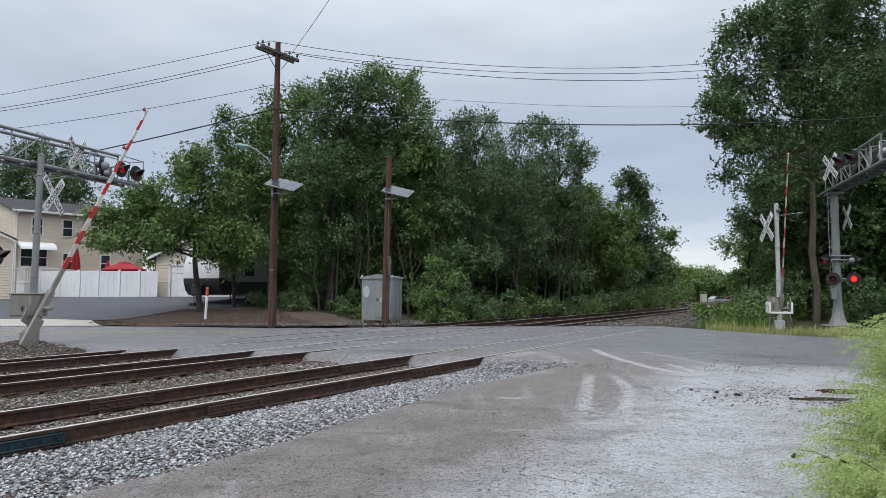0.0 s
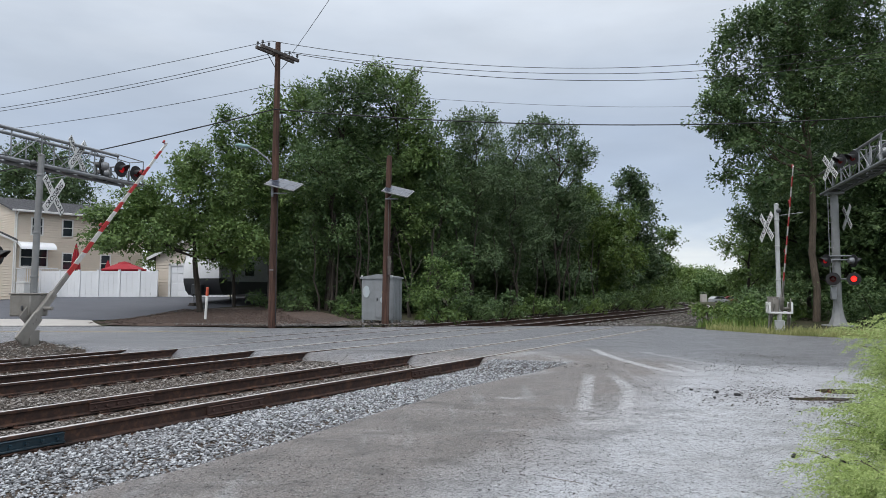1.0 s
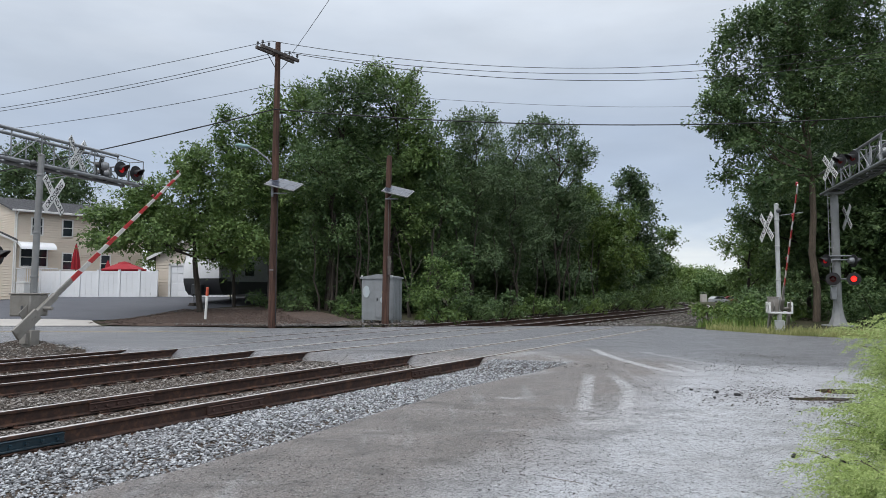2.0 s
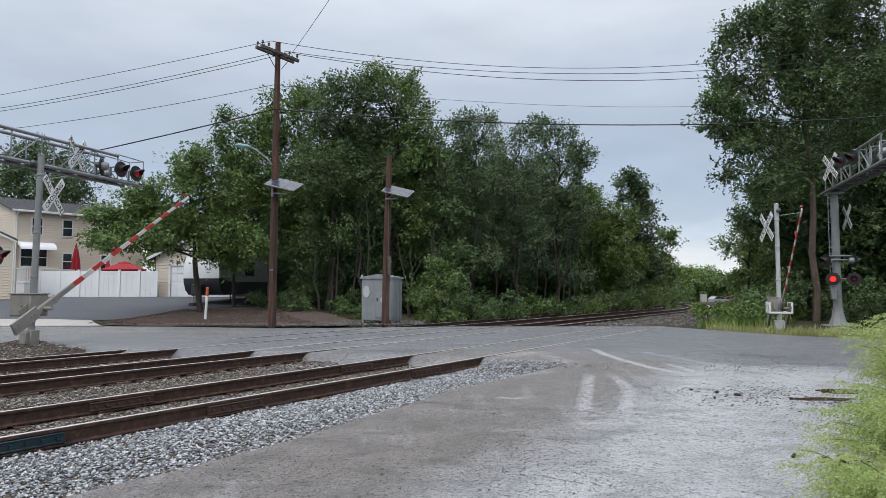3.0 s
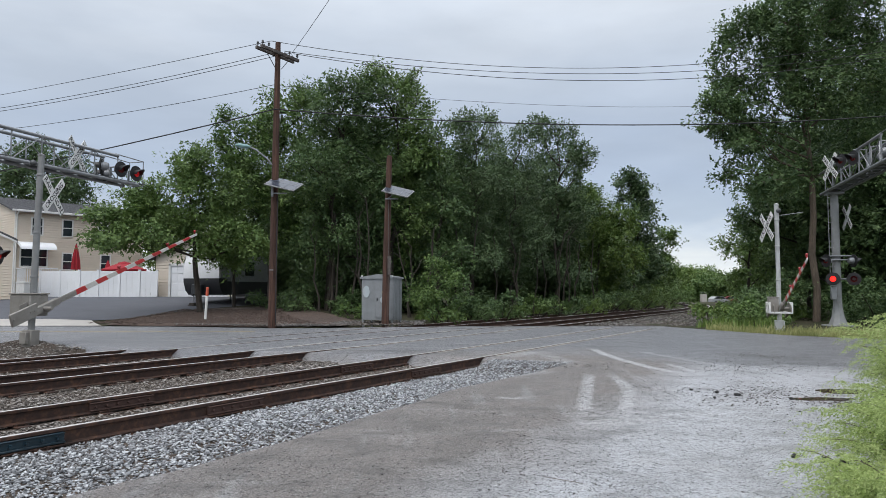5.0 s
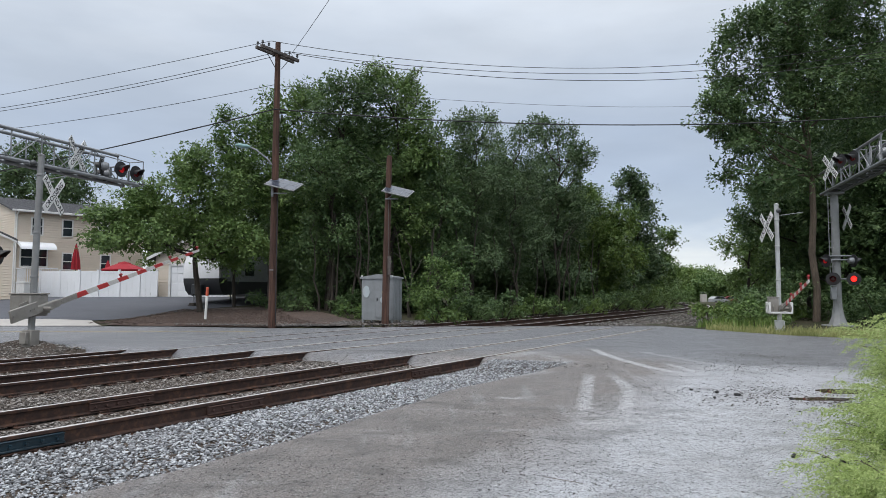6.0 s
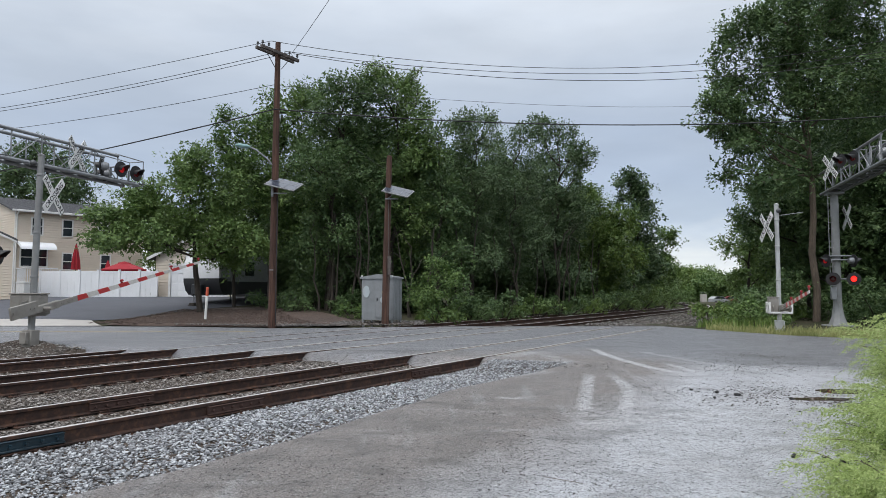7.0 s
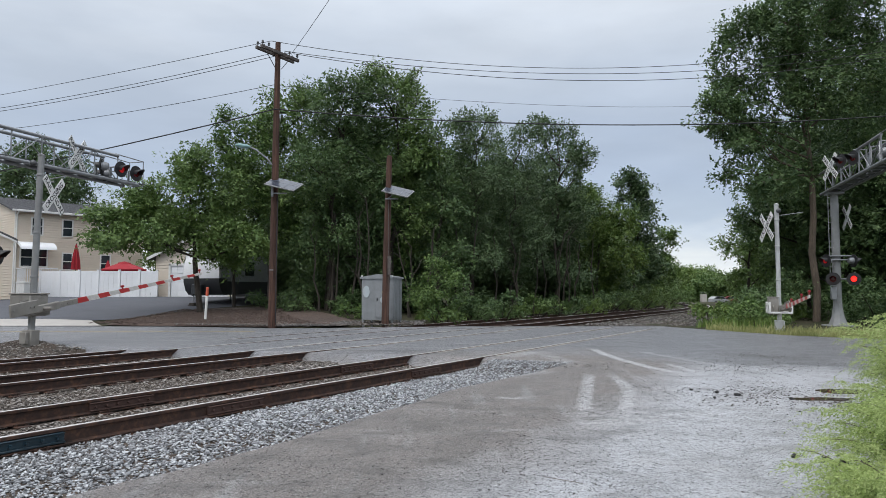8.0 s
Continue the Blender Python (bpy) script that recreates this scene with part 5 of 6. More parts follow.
def build_gate(x, y, yaw, pivot, length, bands, top, mast_mat, label, rows, sides, sign_at, sign_yaw, box_side, case=1.0):
    root = empty("crossing_gate", pose(x, y, 0, 0, 0, yaw), label, "crossing gate", "crossing gates")
    mast_base(root, 0.085 if case == 1.0 else 0.075, top, mast_mat, GATE_GREY if case == 1.0 else mast_mat, 0.14 if case == 1.0 else 0.0)
    px, py, pz = pivot
    s = Shape()
    b = box_side
    s.box(px - 0.32, min(py + 0.08 * b, py + 0.72 * b * case), pz - 0.20, px + 0.30 * case, max(py + 0.08 * b, py + 0.72 * b * case), pz + 0.36, None, 0.03)
    s.box(px - 0.34, min(py + 0.06 * b, py + 0.74 * b * case), pz + 0.36, px + 0.32 * case, max(py + 0.06 * b, py + 0.74 * b * case), pz + 0.40, None, 0.015)
    box = part("mechanism_case", s, GATE_GREY, root, "grey cast gate mechanism case")
    s = Shape()
    s.box(px - 0.36, py + 0.30 * b - 0.03, pz - 0.05, px - 0.32, py + 0.30 * b + 0.03, pz + 0.08, None, 0.01)
    part("latch", s, STEEL_DARK, box)
    if case != 1.0:
        # white steel guard frame round the arm's pivot
        for yy in (-0.34, 0.34):
            for zz in (pz - 0.12, pz + 0.16):
                part("guard_bar", Shape().box(px - 0.42, yy - 0.025, zz - 0.035, px + 0.42, yy + 0.025, zz + 0.035, None, 0.008), WHITE, root, "white steel guard bar")
        for xx in (-0.42, 0.0, 0.42):
            for yy in (-0.34, 0.34):
                part("guard_post", Shape().box(px + xx - 0.025, yy - 0.03, pz - 0.16, px + xx + 0.025, yy + 0.03, pz + 0.22, None, 0.006), WHITE, root)
        for xx in (-0.42, 0.42):
            part("guard_bar", Shape().box(px + xx - 0.025, -0.34, pz - 0.16, px + xx + 0.025, 0.34, pz - 0.10, None, 0.006), WHITE, root)
    arm = gate_arm(root, pose(px, py, pz, 0, -rows[0][1], 0), length, bands, sides)
    ARMS.append((arm, pivot, rows))
    inv = Matrix.Rotation(radians(-yaw), 4, "Z")
    crossbuck(root, inv @ Matrix.Translation(sign_at) @ pose(0, 0, 0, 0, 0, sign_yaw))
    s = Shape()
    a = inv @ Vector((sign_at[0], sign_at[1], sign_at[2] + 0.35))
    s.tube([(0, 0, sign_at[2] + 0.35), tuple(a * 1.0)], 0.02, 6)
    part("sign_bracket", s, STEEL, root)
    s = Shape()
    s.tube([(0, 0, sign_at[2] - 0.2), (a.x * 0.9, a.y * 0.9, sign_at[2] - 0.2)], 0.02, 6)
    part("sign_bracket", s, STEEL, root)
    s = Shape()
    q = inv @ Vector((0.85, -0.1, 0))
    s.tube([(0, 0, sign_at[2] + 0.38), (q.x, q.y, sign_at[2] + 0.5)], 0.014, 6)
    part("sign_bracket", s, STEEL, root)
    s = Shape()
    s.lathe([(0.0, -0.03), (0.075, -0.02), (0.085, 0.03), (0.05, 0.07), (0.0, 0.08)], inv @ pose(0.0, -0.13, top - 0.22, 90, 0, 0), 16)
    part("bell", s, STEEL_DARK, root, "dark round crossing bell")
    return root


LEFT_ROWS = [(0, 57.0), (0.5, 52.0), (1.0, 46.5), (1.5, 41.3), (2.1, 36.4), (2.8, 31.5), (3.5, 27.1), (4.5, 21.9), (5.5, 17.0), (6.5, 13.0), (7.0, 11.5), (7.5, 9.8), (8.0, 8.2)]
RIGHT_ROWS = [(0, 62.0), (0.5, 57.0), (1.0, 51.6), (1.5, 46.8), (2.1, 40.6), (2.8, 33.6), (3.5, 26.9), (4.5, 19.1), (5.5, 12.2), (6.5, 7.1), (7.0, 6.2), (7.5, 5.5), (8.0, 4.9)]
build_gate(-10.73, 17.85, 78, (0.02, -0.31, 0.96), 7.5, 14, 4.98, ALU_PAINT, "grey crossing gate with a lowering red and white arm", LEFT_ROWS, 1, (0.50, -0.05, 3.92), 90, 1)
build_gate(11.47, 23.35, -109, (-0.02, 0.06, 0.80), 5.5, 12, 4.36, PALE_STEEL, "pale grey crossing gate by the grassy verge, arm lowering", RIGHT_ROWS, 2, (-0.34, 0.02, 3.59), -90, -1, 0.55)


def truss(root, length, height, width, n):
    """A cantilever walkway truss along +x from the mast, z = 0 at its lower chords; an open cage at its end."""
    body = length * 0.84
    for y in (-width / 2, width / 2):
        for z, r in ((0.0, 0.055), (height, 0.05)):
            s = Shape()
            s.tube([(-0.8, y, z), (body if z else length, y, z)], r, 12)
            part("chord", s, STEEL, root, "galvanised truss tube")
        for i in range(n):
            x0, x1 = body * i / n, body * (i + 1) / n
            s = Shape()
            a, b = (height, 0) if i % 2 == 0 else (0, height)
            s.tube([(x0, y, a), (x1, y, b)], 0.016, 6)
            part("web_bar", s, STEEL, root)
        for i in range(n + 1):
            s = Shape()
            s.tube([(body * i / n, y, 0), (body * i / n, y, height)], 0.02, 6)
            part("rail_post", s, STEEL, root)
        s = Shape()
        s.tube([(body - 0.1, y, height + 0.05), (length + 0.25, y, height + 0.02), (length + 0.25, y, 0.0)], 0.018, 6)
        s.tube([(body, y, height * 0.5), (length + 0.25, y, height * 0.5)], 0.014, 6)
        part("handrail", s, STEEL, root, "thin cage rail")
    s = Shape()
    for z in (0.0, height * 0.5, height + 0.02):
        s.tube([(length + 0.25, -width / 2, z), (length + 0.25, width / 2, z)], 0.016, 6)
    part("handrail", s, STEEL, root, "thin cage rail")
    for i in range(int(length / 0.62) + 1):
        s = Shape()
        x = 0.62 * i
        s.box(x, -width / 2, 0.055, x + 0.5, width / 2, 0.08, None, 0.004)
        part("walkway_grate", s, STEEL_DARK, root, smooth=False)


def build_cantilevers():
    DIM = glow_mat("dim_red_lens", (0.42, 0.012, 0.016), 0.35)
    # beside the standing tracks, reaching over the road
    base, tip = Vector((-11.95, 17.0, 0)), Vector((-10.38, 22.5, 0))
    yaw = math.degrees(math.atan2(tip.y - base.y, tip.x - base.x))
    root = empty("cantilever_signal", pose(base.x, base.y, 0, 0, 0, yaw), "galvanised cantilever signal bridge reaching over the road", "railway signal", "cantilever signals")
    s = Shape()
    s.tube([(0, 0, -0.1), (0, 0, 5.7)], [0.16, 0.14], 16)
    part("mast", s, ALU_PAINT, root)
    sub = new("truss", mesh_of("truss", Shape().box(-0.3, -0.3, -0.12, 0.3, 0.3, -0.02, None, 0.02), STEEL, True))
    sub.parent = root
    sub.matrix_basis = pose(0, 0, 4.9)
    truss(sub, (tip - base).length, 0.80, 0.55, 5)
    inv = pose(base.x, base.y, 0, 0, 0, yaw).inverted()
    crossbuck(root, inv @ pose(-10.83, 20.0, 5.44, 0, 0, 90))
    for (x, y, z, a, ph) in ((-10.6, 21.0, 5.28, -80, None), (-10.24, 21.5, 5.26, 70, 0), (-10.12, 22.3, 5.26, 70, 1), (-10.85, 21.7, 5.16, -90, None)):
        flasher(root, inv @ pose(x, y, z, 0, 0, a), ph, DIM)
    s = Shape()
    for x, y in ((-10.6, 21.0), (-10.24, 21.5), (-10.12, 22.3), (-10.85, 21.7)):
        c = inv @ Vector((x, y, 5.0))
        s = Shape()
        s.tube([(c.x, 0, 4.95), (c.x, 0, 5.35), (c.x, c.y, 5.35)], 0.03, 8)
        part("signal_bracket", s, STEEL, root)
    flasher(root, inv @ pose(-11.13, 17.0, 2.30, 0, 0, 88), 1, DIM)
    s = Shape()
    c = inv @ Vector((-11.2, 17.0, 2.30))
    s.tube([(0, 0, 2.3), (c.x, c.y, 2.3)], 0.03, 8)
    part("side_bracket", s, STEEL, root)

    # across the road
    base, tip = Vector((15.75, 27.3, 0)), Vector((13.45, 19.5, 0))
    yaw = math.degrees(math.atan2(tip.y - base.y, tip.x - base.x))
    root = empty("cantilever_signal", pose(base.x, base.y, 0, 0, 0, yaw), "grey cantilever signal mast with red flashing lamps", "railway signal", "cantilever signals")
    s = Shape()
    s.tube([(0, 0, 0.5), (0, 0, 5.5)], [0.16, 0.145], 18)
    part("mast", s, ALU_PAINT, root)
    s = Shape()
    s.lathe([(0.38, 0.0), (0.36, 0.05), (0.24, 0.35), (0.18, 0.75), (0.165, 0.9)], Matrix.Identity(4), 8)
    s.box(-0.5, -0.5, -0.05, 0.5, 0.5, 0.04, None, 0.01)
    part("mast_foot", s, ALU_PAINT, root, "flared steel foot on a base plate")
    sub = new("truss", mesh_of("truss", Shape().box(-0.3, -0.3, -0.14, 0.3, 0.3, -0.03, None, 0.02), STEEL, True))
    sub.parent = root
    sub.matrix_basis = pose(0, 0, 5.38)
    truss(sub, (tip - base).length, 0.86, 0.60, 6)
    inv = pose(base.x, base.y, 0, 0, 0, yaw).inverted()
    crossbuck(root, inv @ pose(14.72, 25.7, 6.1, 0, 0, -90))
    crossbuck(root, inv @ pose(16.05, 27.0, 4.31, 0, 0, 78))
    for (x, y, z, a, ph) in ((14.25, 24.2, 6.05, -80, None), (14.15, 23.3, 5.98, -80, None), (14.75, 22.6, 5.9, 90, None), (14.35, 21.8, 5.9, 90, None)):
        flasher(root, inv @ pose(x, y, z, 0, 0, a), ph, DIM)
    s = Shape()
    for x, y in ((14.25, 24.2), (14.15, 23.3), (14.75, 22.6), (14.35, 21.8)):
        c = inv @ Vector((x, y, 5.9))
        s = Shape()
        s.tube([(c.x, 0, 5.4), (c.x, 0, 6.25), (c.x, c.y, 6.25)], 0.03, 8)
        part("signal_bracket", s, STEEL, root)
    for (x, y, z, a, ph, mt) in ((15.28, 26.75, 1.86, -30, 1, None), (16.1, 26.75, 1.86, -30, 0, None), (15.12, 26.9, 2.58, -78, 0, DIM), (16.25, 27.0, 2.58, 95, None, None)):
        flasher(root, inv @ pose(x, y, z, 0, 0, a), ph, mt)
    for zz in (1.86, 2.62, 2.78):
        s = Shape()
        p0, p1 = inv @ Vector((15.15, 27.0, zz)), inv @ Vector((16.3, 27.1, zz))
        s.tube([p0, p1], 0.028, 8)
        s.lathe([(0.2, -0.04), (0.2, 0.04)], pose(0, 0, zz), 16)
        part("signal_arm", s, STEEL, root)
    s = Shape()
    for k in range(16):
        s.tube([inv @ Vector((15.32, 27.0, 1.6 + k * 0.25)), inv @ Vector((15.47, 26.95, 1.6 + k * 0.25))], 0.01, 5)
    s.tube([inv @ Vector((15.32, 27.0, 1.2)), inv @ Vector((15.32, 27.0, 5.5))], 0.016, 6)
    part("ladder", s, STEEL, root)
    s = Shape()
    c = inv @ Vector((15.4, 26.95, 1.3))
    s.box(c.x - 0.1, c.y - 0.1, 1.05, c.x + 0.1, c.y + 0.1, 1.55, None, 0.02)
    part("junction_box", s, STEEL, root)


build_cantilevers()


# ---- verge, driveway and yard ----
def patch(name, outline, material, lift, label, category, step=0.5, kind="structure"):
    """A sheet lying on the land inside an outline, as a grid cut to rows between its left and right edges."""
    ys = [q[1] for q in outline]
    y0, y1 = min(ys), max(ys)
    n = max(2, int((y1 - y0) / step))
    vs, fs = [], []
    cols = 14
    for i in range(n + 1):
        y = y0 + (y1 - y0) * min(max(i / n, 0.001), 0.999)
        xs = []
        for (xa, ya), (xb, yb) in zip(outline, outline[1:] + outline[:1]):
            if (ya - y) * (yb - y) <= 0 and ya != yb:
                xs.append(xa + (xb - xa) * (y - ya) / (yb - ya))
        a, b = min(xs), max(xs)
        for j in range(cols + 1):
            x = a + (b - a) * j / cols
            e = 0.04 if 0 < j < cols and 0 < i < n else -0.06
            vs.append((x, y, lie(x, y) + lift + (e if lift > 0.05 else 0)))
    for i in range(n):
        for j in range(cols):
            k = i * (cols + 1) + j
            fs.append((k, k + 1, k + cols + 2, k + cols + 1))
    s = Shape()
    s.add(vs, fs)
    ob = new(name, mesh_of(name, s, material, True, False))
    return tagged(ob, label, category, kind=kind)


def build_yard():
    patch("driveway", [(-30, 30.2), (-16.0, 30.2), (-14.6, 31), (-13.2, 36), (-9.5, 40), (-8, 46), (-33, 46)], DRIVE, 0.075, "dark smooth asphalt driveway rising to the garage", "driveway")
    patch("sidewalk", [(-40, 26.9), (-13.4, 26.9), (-15.6, 30.4), (-40, 30.4)], CONCRETE, 0.085, "pale concrete sidewalk apron along the road", "sidewalk")
    patch("mulch_bed", [(-13.5, 27.2), (-9.6, 26.6), (-7.2, 26.2), (-4.0, 26.4), (-3.6, 30), (-5.5, 34), (-9, 36.8), (-12.7, 35.2), (-14.3, 30.5)], MULCH, 0.09, "brown mulch bed under the small trees", "mulch bed", 0.4)
    tan = worn("tan_soil", (0.36, 0.27, 0.19), (0.24, 0.18, 0.13), 0.95, 0, 1.5, 30, 0.5)
    patch("bare_soil", [(-36, 37.5), (-25.2, 37.5), (-26.6, 43.5), (-38, 43.5)], tan, 0.10, "bare tan soil in front of the house", "soil")
    # grey gravel at the road's edge
    rng = np.random.default_rng(3)

    def pick(r, n):
        out = []
        while len(out) < n:
            x, y = r.uniform(-10.5, -0.8), r.uniform(25.4, 29.5)
            if far_edge(x) - 0.1 < y < 27.2 + 1.6 * r.random() + 0.12 * (x + 10):
                out.append((x, y, lie(x, y) + 0.10 + r.uniform(-0.02, 0.02)))
        return np.array(out)
    stones("verge_gravel", 5500, pick, (0.05, 0.11), STONE_DULL, "grey brown gravel along the road's edge", 21)

    def pick2(r, n):
        out = []
        while len(out) < n:
            x, y = r.uniform(2.0, 22), r.uniform(26.9, 48)
            p = -0.838 * x + 0.546 * y
            if 6.0 + 0.1 * (y - 27) * r.random() < p < 10.6 and y > 27.0:
                out.append((x, y, lie(x, y) + 0.0 + r.uniform(-0.02, 0.02)))
        return np.array(out)
    stones("verge_gravel", 5500, pick2, (0.06, 0.14), STONE_DULL, "brown gravel beside the tracks past the road", 22)
    # chips of bark
    def pick3(r, n):
        out = []
        while len(out) < n:
            x, y = r.uniform(-14, -4), r.uniform(26.9, 35)
            if x > -14.2 + 0.1 * (y - 27) and x + 0.45 * (y - 27) < -5:
                out.append((x, y, lie(x, y) + 0.135))
        return np.array(out)
    stones("bark_chip", 4000, pick3, (0.05, 0.14), MULCH, "loose brown bark chips on the mulch bed", 23)

    root = empty("marker_post", pose(-10.24, 29.5, lie(-10.24, 29.5) + 0.05, 0, 3, 0), "slim white marker post with an orange top", "marker post")
    s = Shape()
    s.tube([(0, 0, -0.05), (0, 0, 1.12)], 0.055, 10)
    part("post", s, WHITE, root)
    s = Shape()
    s.tube([(0, 0, 1.10), (0, 0, 1.44)], 0.062, 10)
    s.lathe([(0.062, 1.44), (0.03, 1.47), (0, 1.475)], Matrix.Identity(4), 10)
    part("sleeve", s, ORANGE, root, "faded orange sleeve")


build_yard()


def lapped_wall(name, root, length, height, m, material, gap=0.165):
    """A wall of lapped boards: along m's x, facing m's -y, with thickness."""
    s = Shape()
    n = int(height / gap)
    prof = []
    for i in range(n):
        prof += [(-0.045, i * gap), (-0.005, (i + 1) * gap - 0.004)]
    prof += [(0.0, height), (0.14, height), (0.14, 0.0)]
    k = len(prof)
    vs = [m @ Vector((x, y, z)) for x in (0, length) for y, z in prof]
    fs = [(i, (i + 1) % k, k + (i + 1) % k, k + i) for i in range(k)]
    s.add(vs, fs)
    return part(name, s, material, root, smooth=False)


def house_window(root, m, w, h):
    """A sash window facing m's -y, centred."""
    s = Shape()
    for a in ((-w / 2 - 0.09, -h / 2 - 0.09, -w / 2, h / 2 + 0.09), (w / 2, -h / 2 - 0.09, w / 2 + 0.09, h / 2 + 0.09), (-w / 2, h / 2, w / 2, h / 2 + 0.09), (-w / 2, -h / 2 - 0.09, w / 2, -h / 2), (-w / 2, -0.03, w / 2, 0.03)):
        s.box(a[0], -0.07, a[1], a[2], 0.0, a[3], m, 0.006)
    win = part("window", s, WHITE, root, "white-framed sash window")
    for z0, z1 in ((-h / 2, -0.03), (0.03, h / 2)):
        s = Shape()
        s.box(-w / 2, -0.045, z0, w / 2, -0.035, z1, m)
        part("pane", s, GLASS, win, "dark reflecting pane")


def build_house():
    z0 = 0.80
    yaw = math.degrees(math.atan2(0.788, 0.616))
    H = 6.05
    root = empty("house", pose(-28.95, 46, z0, 0, 0, yaw), "two-storey beige sided house with a grey shingle roof", "house")
    I = Matrix.Identity(4)
    lapped_wall("wall", root, 9.0, H - 0.5, pose(0, 0, 0.5), SIDING)
    m2 = pose(0, 8.2, 0.5, 0, 0, -90)
    lapped_wall("wall", root, 8.2, H - 0.5, m2, SIDING)
    for m in (pose(9.0, 0, 0.5, 0, 0, 90),):
        lapped_wall("wall", root, 8.2, H - 0.5, m, SIDING)
    lapped_wall("wall", root, 9.0, H - 0.5, pose(9.0, 8.2, 0.5, 0, 0, 180), SIDING)
    s = Shape()
    s.box(0.03, 0.03, -0.6, 8.97, 8.17, 0.5, None, 0.02)
    part("foundation", s, CONCRETE, root, "grey foundation")
    s = Shape()
    for x, y in ((-0.03, -0.03), (8.93, -0.03), (-0.03, 8.13)):
        s.box(x, y, 0.5, x + 0.1, y + 0.1, H, None, 0.01)
    part("corner_board", s, WHITE, root)
    # gable ends and roof, ridge along x
    for x in (0.0, 8.86):
        s = Shape()
        s.prism([(0, H), (8.2, H), (4.1, H + 1.15)], x, x + 0.14, Matrix(((0, 0, 1, 0), (1, 0, 0, 0), (0, 1, 0, 0), (0, 0, 0, 1))))
        part("gable", s, SIDING, root, smooth=False)
    for sgn in (0, 1):
        s = Shape()
        a, b, rz = -0.35, 9.35, H + 1.22
        y0, y1 = (-0.4, 4.1) if sgn == 0 else (8.6, 4.1)
        n = 16
        prof = []
        for i in range(n):
            for t, lift in ((i / n, 0.035), ((i + 1) / n, 0.012)):
                prof.append((y0 + (y1 - y0) * t, H - 0.05 + (rz - H + 0.05) * t + lift))
        prof += [(y1, rz - 0.08), (y0, H - 0.13)]
        s.prism(prof, a, b, Matrix(((0, 0, 1, 0), (1, 0, 0, 0), (0, 1, 0, 0), (0, 0, 0, 1))))
        part("roof", s, ROOFING, root, "grey shingle roof slope", smooth=False)
        s = Shape()
        yg = -0.47 if sgn == 0 else 8.6
        s.box(-0.35, yg, H - 0.14, 9.35, yg + 0.1, H, None, 0.02)
        part("gutter", s, WHITE, root, "white gutter")
    s = Shape()
    s.tube([(0.05, -0.4, H - 0.12), (0.05, -0.1, H - 0.4), (0.05, -0.08, 0.3)], 0.05, 8)
    part("downspout", s, WHITE, root)
    for sx, sz, w, h in ((1.35, 5.0, 0.62, 1.1), (3.35, 5.0, 0.6, 1.1), (5.85, 5.0, 0.62, 1.0), (6.1, 2.55, 0.62, 1.2), (3.4, 2.62, 0.58, 1.1), (0.75, 2.85, 0.72, 1.2), (1.65, 2.85, 0.72, 1.2)):
        house_window(root, pose(sx, -0.02, sz), w, h)
    # porch with awning
    s = Shape()
    s.box(0.1, -1.5, 1.02, 2.2, -0.05, 1.16, None, 0.02)
    s.box(0.12, -1.46, -0.4, 2.18, -0.08, 1.02, None, 0.02)
    porch = part("porch", s, WHITE, root, "white raised porch")
    for i in range(15):
        s = Shape()
        x = 0.16 + i * 0.142
        s.box(x, -1.46, 1.16, x + 0.04, -1.42, 2.05, None, 0.005)
        part("baluster", s, VINYL, porch)
    for i in range(8):
        s = Shape()
        y = -1.4 + i * 0.16
        s.box(0.12, y, 1.16, 0.16, y + 0.04, 2.05, None, 0.005)
        part("baluster", s, VINYL, porch)
    s = Shape()
    s.box(0.1, -1.48, 2.03, 2.2, -1.40, 2.1, None, 0.01)
    s.box(0.1, -1.48, 2.03, 0.18, -0.05, 2.1, None, 0.01)
    part("handrail", s, VINYL, porch)
    s = Shape()
    n = 8
    vs, fs = [], []
    for i in range(n + 1):
        a = radians(90 * i / n)
        for x in (0.05, 2.3):
            vs.append((x, -1.0 * math.sin(a) - 0.03, 3.35 + 0.55 * math.cos(a)))
    for i in range(n):
        fs.append((2 * i, 2 * i + 1, 2 * i + 3, 2 * i + 2))
    for x in (0, 1):
        fs.append(tuple(2 * i + x for i in range(n + 1)))
    s.add(vs, fs)
    part("awning", s, VINYL, root, "white rounded awning over the door")
    # low front wing, its gable towards the road
    root2 = empty("house_wing", pose(-27.1, 40.76, 1.54, 0, 0, 32), "low beige wing with a steep dark shingle roof", "house")
    lapped_wall("wall", root2, 3.35, 4.0, pose(-2.2, 0.3, -1.0), SIDING)
    s = Shape()
    s.prism([(-2.2, 3.0), (1.15, 3.0), (-2.2, 4.7)], 0.0, 0.14, pose(0, 0.42, 0, 90, 0, 0))
    part("gable", s, SIDING, root2, smooth=False)
    s = Shape()
    s.prism([(-2.6, 5.0), (1.38, 2.98), (1.38, 2.86), (-2.6, 4.86)], 0.0, 2.6, pose(0, 2.8, 0, 90, 0, 0))
    part("roof", s, ROOFING, root2, "steep dark shingle roof", smooth=False)
    s = Shape()
    s.prism([(-2.6, 4.85), (1.36, 2.85), (1.36, 2.74), (-2.6, 4.72)], -0.05, 0.06, pose(0, 0.1, 0, 90, 0, 0))
    part("rake_board", s, WHITE, root2, "white rake board")
    s = Shape()
    s.tube([(1.2, 0.2, 2.75), (1.18, 0.22, -1.0)], 0.045, 8)
    part("downspout", s, WHITE, root2)


build_house()


